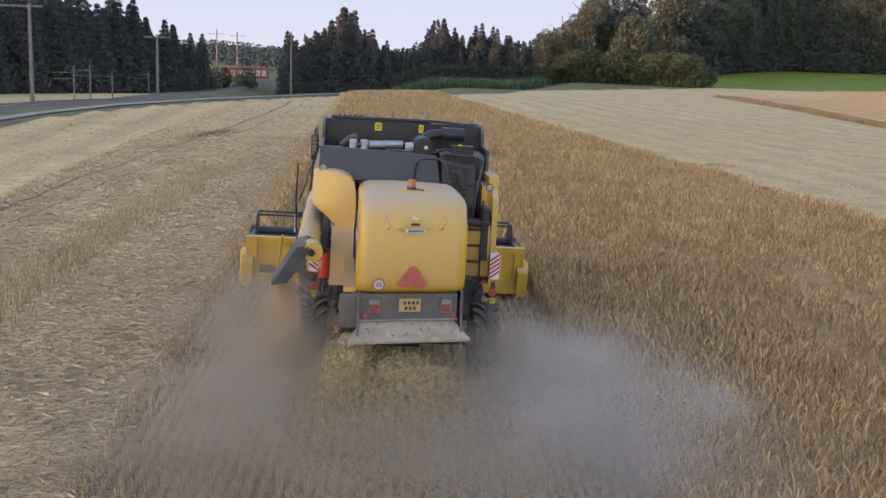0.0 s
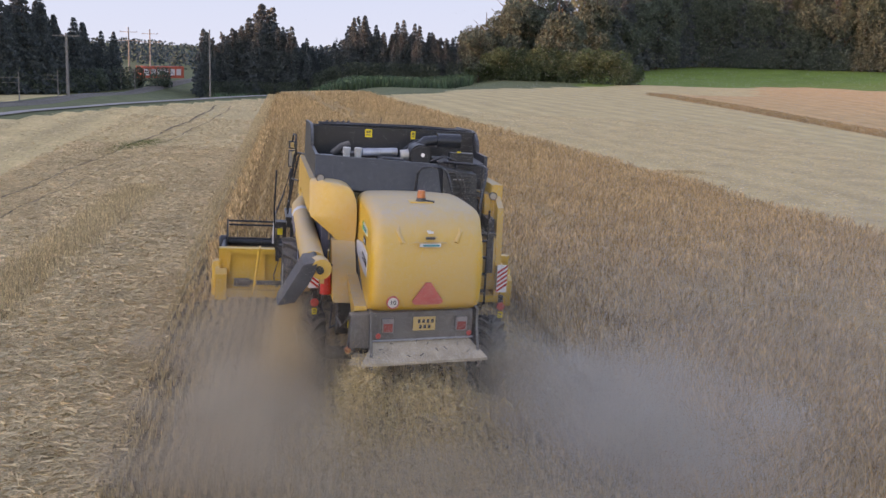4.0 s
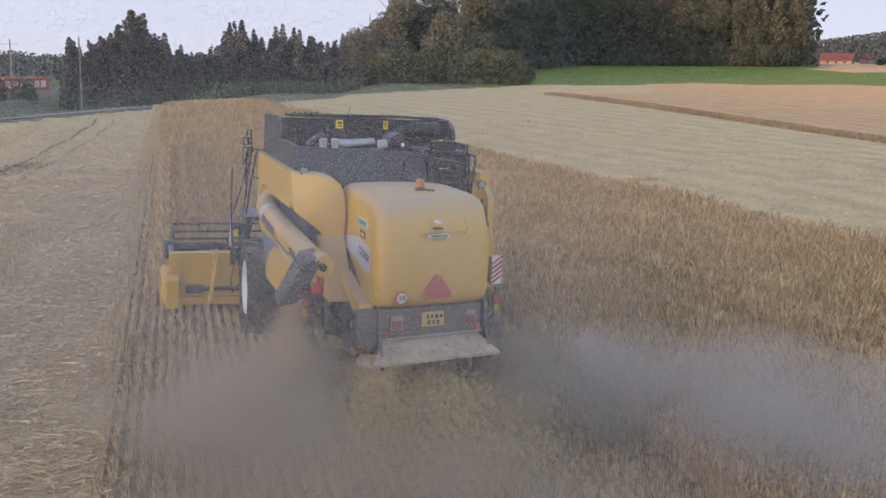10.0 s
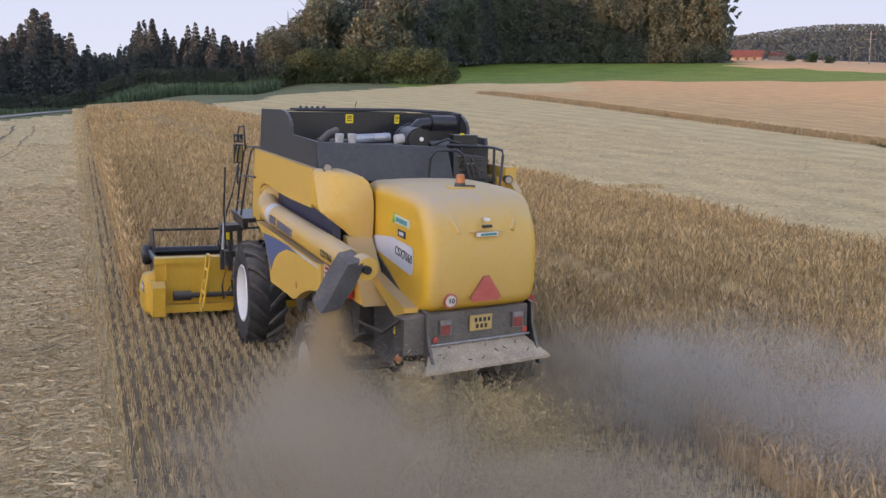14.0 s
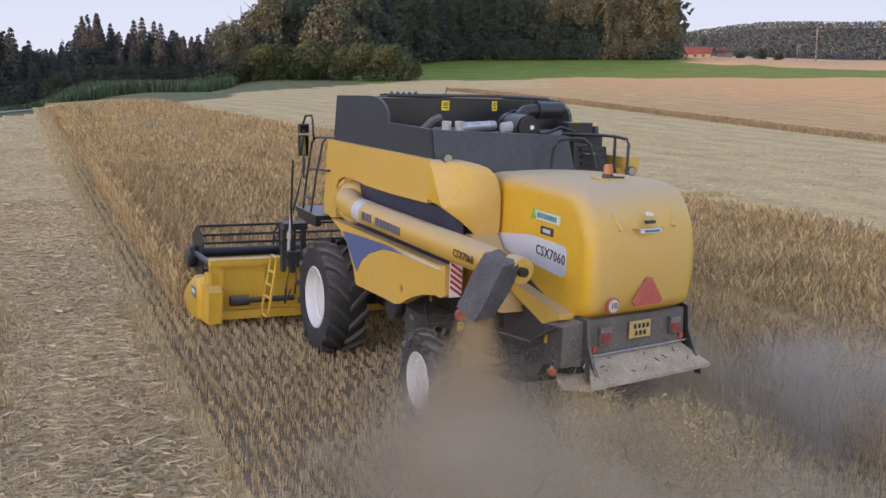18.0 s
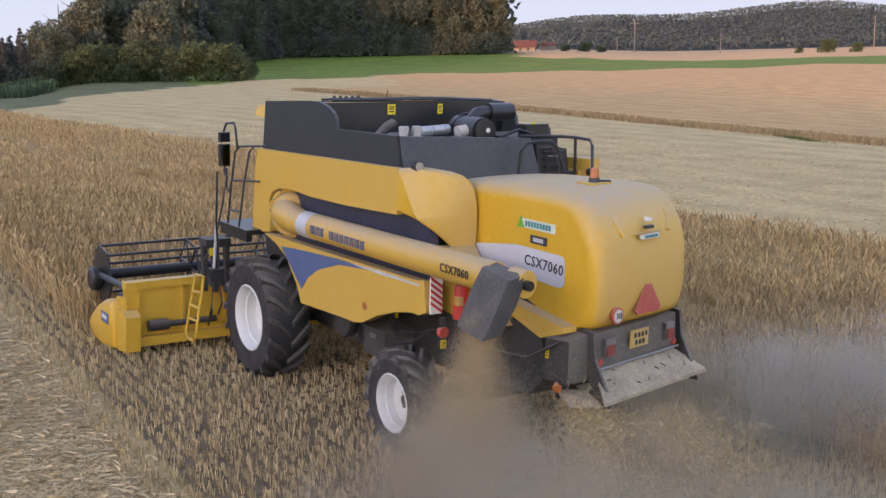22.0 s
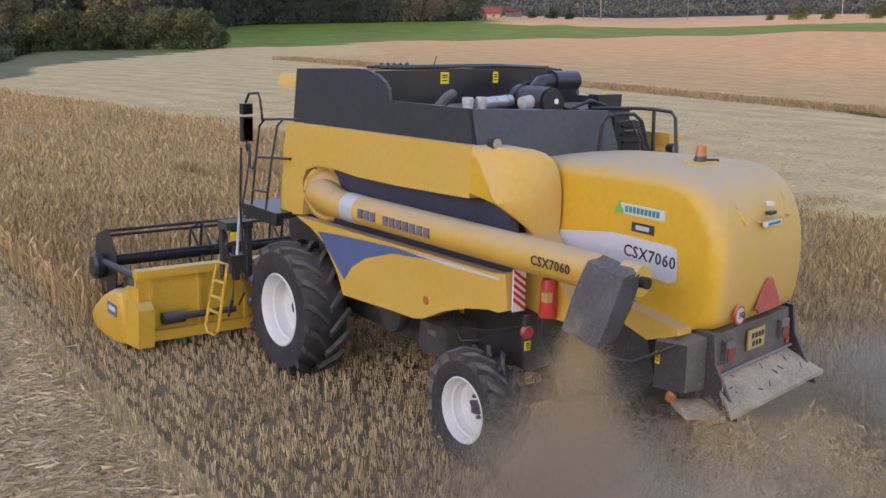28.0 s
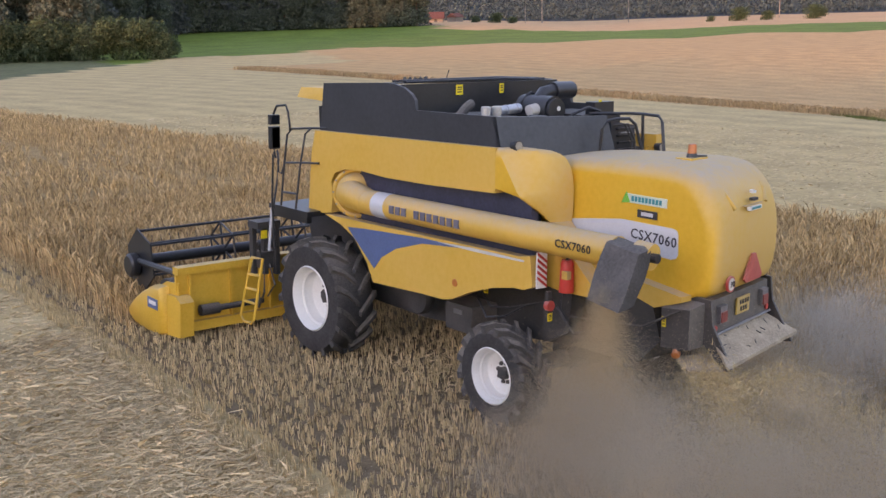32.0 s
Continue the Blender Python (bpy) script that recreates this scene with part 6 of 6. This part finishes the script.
# house, bushes, poles in the valley
ROOF = M("red_roof_tiles", (0.15, 0.06, 0.045), 0.8, 0, 0.2, 0.8)
WALLW = M("rendered_wall", (0.22, 0.19, 0.16), 0.9, 0, 0.1, 0.5)
hx, hy = polar(33.2, 430)
hz = float(land(hx, hy))
house = tagged(new("farmhouse"), "farmhouse with a long red tiled roof", "house")
house.matrix_basis = pose(hx, hy, hz - 2.2, 0, 0, -40)
bm = B()
box(bm, -5.5, 5.5, -4, 4, -0.5, 3.6)
part("wall", bm, WALLW, house)
bm = B()
prism(bm, [(-5, 3.5), (5, 3.5), (0, 6.0)], -6, 6)
part("roof", bm, ROOF, house)
for x in (-3, 0, 3):
    bm = B()
    box(bm, x - 0.5, x + 0.5, -4.05, -3.95, 2.3, 3.3)
    part("window", bm, DARK, house)
hx, hy = polar(34.6, 440)
barn = tagged(new("barn"), "small barn with a red roof", "barn")
barn.matrix_basis = pose(hx, hy, float(land(hx, hy)), 0, 0, 20)
bm = B()
box(bm, -2.5, 2.5, -2, 2, -0.5, 1.8)
part("wall", bm, WALLW, barn)
bm = B()
prism(bm, [(-2.4, 1.7), (2.4, 1.7), (0, 3.2)], -3, 3)
part("roof", bm, ROOF, barn)
for b, d, s in ((47.7, 350, 0.85), (51.2, 352, 0.9), (36.2, 380, 0.7), (35.2, 385, 0.5), (37.0, 382, 0.5), (46.4, 356, 0.4), (49.0, 350, 0.6)):
    xx, yy = polar(b, d)
    t = tagged(new("bush", BUSHES[int(d) % 3]), "small dark bush on the far field edge", "bush", "far bushes")
    t.matrix_basis = Matrix.Translation((xx, yy, float(land(xx, yy)) - 0.3)) @ Matrix.Diagonal((s, s, s * 0.8, 1))
WOODPOLE = M("grey_pole", (0.20, 0.18, 0.16), 0.8, 0, 0.2, 2.0)


def pole(xx, yy, h, r, label, arms=(), name="utility_pole", turn=0.0):
    p = tagged(new(name), label, "pole")
    p.matrix_basis = pose(xx, yy, float(land(xx, yy)), 0, 0, turn)
    bm = B()
    tube(bm, [(0, 0, -0.5), (0, 0, h)], r, 8, r * 0.7)
    part("shaft", bm, WOODPOLE, p)
    for z, x0, x1 in arms:
        bm = B()
        th = 0.07 if r > 0.15 else 0.028
        box(bm, x0, x1, -th, th, z - th, z + th)
        part("crossarm", bm, WOODPOLE, p)
        for u in (0.05, 0.5, 0.95):
            bm = B()
            tube(bm, [(x0 + (x1 - x0) * u, 0, z + th), (x0 + (x1 - x0) * u, 0, z + 4.5 * th)], 0.7 * th, 6)
            part("insulator", bm, DARK, p)
    return p


pole(-14, 138, 10.2, 0.13, "plain tall grey pole at the field edge")
pole(-33.5, 85, 9.6, 0.22, "stout concrete mast beside the railway", ((9.3, -2.6, 1.2),), "railway_mast")
pole(-35.0, 149, 9.3, 0.24, "concrete mast with a crossarm beside the railway", ((8.9, -1.9, 1.9),), "railway_mast")
for x, y, h in ((-31.0, 90, 4.0), (-34.2, 108, 4.4), (-35.9, 125, 3.9), (-36.6, 150, 4.0)):
    pole(x, y, h, 0.085, "slim catenary post of the railway", ((h - 0.7, -2.2, 0.3), (h - 1.3, -2.0, 0.2)), "catenary_post")
for x, y in ((-43.0, 227), (-37.7, 231), (-40.3, 229)):
    pole(x, y, 4.5, 0.10, "slim post of a railway portal", ((4.4, -1.4, 1.4), (3.8, -1.4, 1.4)), "catenary_post", -37)
pole(-50, 305, 12.6, 0.24, "tall transmission pylon with two crossarms", ((11.3, -2.4, 2.4), (8.9, -3.4, 3.4)), "pylon")
pole(-47, 326, 12.6, 0.24, "tall transmission pylon with two crossarms", ((11.3, -2.4, 2.4), (8.9, -3.4, 3.4)), "pylon")
for b, d, h in ((43.0, 420, 8), (50.0, 400, 11), (38.0, 430, 6)):
    pole(*polar(b, d), h, 0.16, "slim pole on the far field")
pole(*polar(38.9, 440), 12, 0.3, "lattice mast before the wooded hill", ((11, -2.0, 2.0), (9, -2.4, 2.4)), "pylon", -41)
# railway bed and a train
RAILBED = M("track_ballast", (0.17, 0.145, 0.115), 0.95, 0, 0.3, 2.0, 0.6, 12)
vs, fs = [], []
ys = list(range(-150, 400, 10))
for i, yy in enumerate(ys):
    cx = float(rail_x(yy))
    zz = float(land(cx, yy))
    vs += [(cx + off, yy, zz + hz) for off, hz in ((-2.1, -0.3), (-1.2, 0.35), (1.2, 0.35), (2.1, -0.3))]
    if i:
        o = 4 * (i - 1)
        fs += [(o + j, o + j + 1, o + j + 5, o + j + 4) for j in range(3)]
tagged(raw("railway_bed", vs, fs, RAILBED), "grey ballast railway bed", "railway", kind="structure")
ROADM = M("pale_farm_road", (0.30, 0.27, 0.235), 0.9, 0, 0.15, 0.8, 0.3, 12)
RUSTY = M("rusty_rail", (0.14, 0.11, 0.09), 0.6, 0.3, 0.2, 3.0)
vs, fs = [], []
line = [Vector((ax + (bx - ax) * u, ay + (by - ay) * u)) for (ax, ay), (bx, by) in zip(EDGE[:7], EDGE[1:8]) for u in np.arange(0, 1, 0.125)]
for i, c in enumerate(line):
    d = (line[min(i + 1, len(line) - 1)] - line[max(i - 1, 0)]).normalized()
    out = Vector((-d.y, d.x))
    for w in (1.2, 2.1):
        e = c + out * w
        vs.append((e.x, e.y, float(land(e.x, e.y)) + 0.06))
    if i:
        fs.append((2 * i - 2, 2 * i - 1, 2 * i + 1, 2 * i))
tagged(raw("farm_road", vs, fs, ROADM), "narrow pale farm road along the cut field", "road", kind="structure")
for off in (-0.72, 0.72):
    bm = B()
    tube(bm, [(float(rail_x(yy)) + off, yy, float(land(float(rail_x(yy)), yy)) + 0.39) for yy in ys], 0.04, 5)
    tagged(part("rail", bm, RUSTY), "steel rail on the ballast bed", "rail", kind="structure")
TRAINW = M("train_side_paint", (0.72, 0.62, 0.55), 0.4, 0, 0.05, 0.5)
TRAINR = M("train_red_paint", (0.55, 0.10, 0.05), 0.4, 0, 0.05, 0.5)
tx, ty = -38.0, 277.0
for k in range(1):
    car = tagged(new("railway_carriage"), "red and white railway carriage in low sun", "train", "train")
    car.matrix_basis = pose(tx + k * 6.0, ty + k * 12.5, float(land(tx, ty)) + 0.7, 0, 0, 40)
    bm = B()
    box(bm, -6.2, 6.2, -1.4, 1.4, 0, 3.0)
    part("body", bm, TRAINR, car, bevel=0.2)
    for j in range(6):
        bm = B()
        box(bm, -5.6 + 1.9 * j, -4.2 + 1.9 * j, -1.45, 1.45, 0.7, 2.3)
        part("panel", bm, TRAINW, car)

# glowing backdrop, painted as pale evening haze, that closes the view above the far land
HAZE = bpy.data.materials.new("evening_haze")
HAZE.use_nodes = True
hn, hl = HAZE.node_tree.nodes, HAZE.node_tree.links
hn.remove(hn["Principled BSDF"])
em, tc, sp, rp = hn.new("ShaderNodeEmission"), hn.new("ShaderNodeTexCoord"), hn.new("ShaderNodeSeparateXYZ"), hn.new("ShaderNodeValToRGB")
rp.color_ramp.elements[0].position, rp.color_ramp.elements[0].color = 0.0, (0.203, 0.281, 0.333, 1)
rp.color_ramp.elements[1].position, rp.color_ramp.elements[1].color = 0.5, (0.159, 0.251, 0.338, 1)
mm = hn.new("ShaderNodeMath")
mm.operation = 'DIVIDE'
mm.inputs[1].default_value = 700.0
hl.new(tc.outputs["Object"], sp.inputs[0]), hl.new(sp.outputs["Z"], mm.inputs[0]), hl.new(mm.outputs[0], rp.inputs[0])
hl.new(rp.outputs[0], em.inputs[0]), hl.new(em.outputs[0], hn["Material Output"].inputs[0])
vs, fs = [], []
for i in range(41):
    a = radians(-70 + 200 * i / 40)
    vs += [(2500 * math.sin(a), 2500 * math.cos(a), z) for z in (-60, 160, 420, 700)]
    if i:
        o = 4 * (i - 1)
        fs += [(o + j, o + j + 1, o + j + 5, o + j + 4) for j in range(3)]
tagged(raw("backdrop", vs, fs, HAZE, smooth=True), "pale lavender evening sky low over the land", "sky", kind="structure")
# ---- dust and flying chaff: countless flecks in clouds that go along with the machine ----


def airborne(name, col, rand):
    """Fine specks that let half of the light through."""
    m = M(name, col, 0.95, 0, 0.04, 1.0, rand=rand)
    nd, ln = m.node_tree.nodes, m.node_tree.links
    src = nd["Principled BSDF"].inputs["Base Color"].links[0].from_socket
    tl, mx = nd.new("ShaderNodeBsdfTranslucent"), nd.new("ShaderNodeMixShader")
    mx.inputs[0].default_value = 0.45
    ln.new(src, tl.inputs[0])
    ln.new(nd["Principled BSDF"].outputs[0], mx.inputs[1]), ln.new(tl.outputs[0], mx.inputs[2]), ln.new(mx.outputs[0], nd["Material Output"].inputs[0])
    return m


DUST = airborne("brown_dust_fleck", (0.56, 0.475, 0.355), 0.08)
GREYDUST = airborne("grey_dust_fleck", (0.55, 0.525, 0.465), 0.08)
VEILDUST = airborne("thin_dust_fleck", (0.46, 0.45, 0.42), 0.05)
CHAFF = airborne("chaff_fleck", (0.57, 0.44, 0.27), 0.2)
STRAWBIT = M("flying_straw", (0.56, 0.42, 0.21), 0.85, 0, 0.1, 1.0, rand=0.3)
dg = np.random.default_rng(3)


def puff(n, seed):
    """A billowing cloud of unit size: wisps strewn round the middle, specks strewn round the wisps."""
    q = np.random.default_rng(seed)
    core = q.normal(0, 0.85, (46, 3))
    size = q.uniform(0.22, 0.7, 46)
    w = q.integers(0, 46, n)
    return core[w] + q.normal(0, 1, (n, 3)) * size[w][:, None]


def speck_mesh(c, s, long=1.0):
    """Flat specks, most of them turned broadside to the draught behind the machine."""
    n = len(c)
    d = dg.normal(0, 0.55, (n, 3)) + np.array((-0.3, -0.75, 0.5)) * (1 if long == 1.0 else 0.2)
    u = np.cross(d, dg.normal(0, 1, (n, 3)))
    u /= np.linalg.norm(u, axis=1)[:, None]
    w = np.cross(d, u)
    w /= np.linalg.norm(w, axis=1)[:, None]
    s = (s * dg.uniform(0.6, 1.3, n))[:, None]
    return np.stack([c + u * s * long, c - 0.5 * u * s * long + 0.8 * w * s, c - 0.5 * u * s * long - 0.8 * w * s], 1).reshape(-1, 3)


def flecks(name, c, s, mat, label, long=1.0):
    return tagged(new(name, fast(name, speck_mesh(c, s, long), np.arange(3 * len(c)).reshape(-1, 3), [mat])), label, "dust", "dust clouds", "stuff")


NS_ = 440000


def specks(seed, size, mat):
    return fast("specks", speck_mesh(puff(NS_, seed), size), np.arange(3 * NS_).reshape(-1, 3), [mat])


BROWN, GREY, THIN, VEIL = specks(70, 0.0054, DUST), specks(71, 0.0056, GREYDUST), specks(72, 0.0036, DUST), specks(73, 0.0016, VEILDUST)
clouds = []
# plumes behind the two rear wheels, the thin trail between them, and the veil that the wind draws across
CL = [("left", BROWN, (-1.60, -4.75, 0.50), (0.34, 0.48, 0.38)), ("left", BROWN, (-2.0, -5.7, 0.50), (0.46, 0.66, 0.40)), ("left", BROWN, (-2.1, -7.1, 0.50), (0.62, 0.85, 0.42)), ("left", BROWN, (-2.15, -8.8, 0.50), (0.85, 1.05, 0.44)),
      ("right", BROWN, (1.45, -4.9, 0.50), (0.38, 0.52, 0.38)), ("right", GREY, (2.4, -5.7, 0.70), (0.54, 0.62, 0.50)), ("right", GREY, (3.0, -6.9, 0.80), (0.70, 0.85, 0.60)), ("right", GREY, (3.6, -8.6, 0.80), (0.95, 1.10, 0.60)),
      ("trail", THIN, (0.2, -7.4, 0.30), (0.85, 0.85, 0.30)), ("trail", THIN, (0.3, -9.2, 0.35), (1.3, 1.2, 0.34)), ("early", BROWN, (-1.95, -3.2, 0.6), (0.50, 1.0, 0.50)), ("wheel", BROWN, (-1.35, -4.85, 0.45), (0.40, 0.42, 0.40)), ("right", BROWN, (1.30, -4.85, 0.45), (0.44, 0.45, 0.42)),
      ("veil", VEIL, (0.0, -9.0, 0.3), (2.2, 1.2, 1.3)), ("veil", VEIL, (-1.6, -10.0, 0.0), (2.0, 1.2, 1.2)), ("veil", VEIL, (1.8, -8.2, -0.2), (2.3, 1.2, 1.2)),
      ("veil", VEIL, (0.4, -10.4, 0.1), (2.1, 1.2, 1.3)), ("veil", VEIL, (-2.4, -8.6, 0.2), (2.2, 1.2, 1.2)), ("veil", VEIL, (2.6, -9.8, 0.2), (2.1, 1.2, 1.3))]
for k, (where, mesh, mid, rad) in enumerate(CL):
    ob = tagged(new("dust_cloud"), "thin grey dust veil drifting across the field" if where == "veil" else "grey brown dust cloud trailing behind the machine", "dust", "dust clouds", "stuff")
    body = new("specks", mesh)
    body.parent = ob
    body.matrix_basis = Matrix.Translation((0, 0, mid[2])) @ Matrix.Diagonal((*rad, 1)) @ Matrix.Rotation(0.7 * k, 4, 'Z')
    body["kind"] = "stuff"
    clouds.append((ob, where, mid))
# straw and chaff thrown from the spreader, and what falls from the spout
t = dg.uniform(0.12, 1, 9000)
a = dg.normal(0, 0.36, 9000)
c = np.stack([a * (0.7 + 1.6 * t), -6.1 - (0.5 + 1.9 * dg.uniform(0.3, 1, 9000)) * t, 0.95 * (1 - t ** 1.5) + dg.normal(0, 0.10, 9000)], -1)
n = 7000
t2 = dg.uniform(0, 1, n)
tuft = np.stack([-0.78 - 0.35 * t2 + dg.normal(0, 0.10, n) * (1 + 2.2 * t2), -6.15 - 0.95 * t2 + dg.normal(0, 0.16, n), 1.12 - 1.05 * t2 ** 1.6 + dg.normal(0, 0.09, n)], -1)
c = np.concatenate([c, tuft])
c[:, 2] = np.abs(c[:, 2]) + 0.03
chaff = flecks("flying_chaff", c, 0.0046, STRAWBIT, "straw and chaff thrown from the spreader", 13.0)
NF = 400000
t = dg.uniform(0, 1, NF)
g = dg.normal(0, 1, (NF, 2))
c = np.stack([-1.78 - 0.12 * t + g[:, 0] * (0.06 + 0.34 * t), -5.70 + 0.30 * t ** 2 + g[:, 1] * (0.07 + 0.55 * t), 2.0 - 1.95 * t ** 0.9 + dg.normal(0, 0.06, NF)], -1)
c[:, 2] = np.abs(c[:, 2]) + 0.02
spill = flecks("flying_chaff", c, 0.0022, CHAFF, "dust and chaff falling from the spout")
SPEED = 0.97
LIE = pose(0, 0, 0, 0, 0, YAW) @ pose(0, 0, 0, PITCH) @ pose(0, 0, 0, 0, ROLL)


def motions():
    """The machine drives on, wheels and reel turn, the grain goes down under the knife, dust goes along."""
    whole = [k * 1.0 for k in range(33)]
    half = [k * 0.5 for k in range(65)]
    at = lambda t: Matrix.Translation((0, SPEED * t, SLOPE_Y * SPEED * t)) @ LIE
    walk(harv, [(t, at(t)) for t in whole])
    for ob, r, p in wheels:
        walk(ob, [(t, pose(*p, -math.degrees(SPEED * t / r))) for t in half])
    walk(reel, [(k * 0.4, pose(0, RY, RZ, -62 * k)) for k in range(81)])
    for ob, y0, z0 in strips:
        tc = (y0 + STRIP - CUT0) / SPEED
        up, down = pose(0, y0, z0), pose(0, y0, z0 - 0.85)
        rows = [(0, up)] + ([(tc - 0.8, up)] if tc > 0.9 else []) + ([(tc, down)] if tc < 32 else []) + [(32, down if tc < 32 else up)]
        walk(ob, rows)
    for k, (ob, where, mid) in enumerate(clouds):
        rows = []
        for t in whole:
            a = t * (0.7 + 0.05 * k) + 1.7 * k
            dx, dz = 0.12 * math.sin(a), 0.0
            if where == "left" and mid[1] < -5:
                dx -= 0.15 * (1 - float(step01(8, 17, np.array(t))))
            if where == "left" and mid[1] > -5.5:
                mid = (mid[0], -4.75 - 0.75 * float(step01(12, 18, np.array(t))), mid[2])
            if where == "right":
                dx += (1.7 * float(step01(2, 10, np.array(t))) - 1.2) * (-mid[1] - 4.9) / 3.7
            if where == "early":
                dx, mid = dx - 0.03 * t, (mid[0], -3.2 - 0.5 * min(max(t - 4.0, 0.0), 9.0), mid[2])
            if where == "wheel":
                gone = float(step01(8, 16, np.array(t)))
                mid = (-1.35 + 0.8 * gone, -4.85 - 1.8 * gone, mid[2])
            if where == "veil":
                dx += float(np.interp(t, (0, 2, 4, 6, 8, 9, 10, 12, 14, 18, 32), (17.0, 10.0, 4.4, 0.4, -0.7, -1.6, -3.4, -7.5, -13.0, -20.0, -40.0)))
                dz = float(np.interp(t, (0, 3, 6, 9, 32), (0.6, 1.8, 2.7, 3.0, 3.2)))
            rows.append((t, at(t) @ pose(mid[0] + dx, mid[1] + 0.2 * math.cos(0.8 * a), dz, 0, 0, 12 * math.sin(0.6 * a))))
        walk(ob, rows)
    for ob, w in ((chaff, 1.3), (spill, 1.1)):
        walk(ob, [(t, at(t) @ pose(0.05 * math.sin(w * 3 * t), 0.05 * math.cos(w * 2 * t), 0.03 * math.sin(w * 5 * t))) for t in half])


motions()
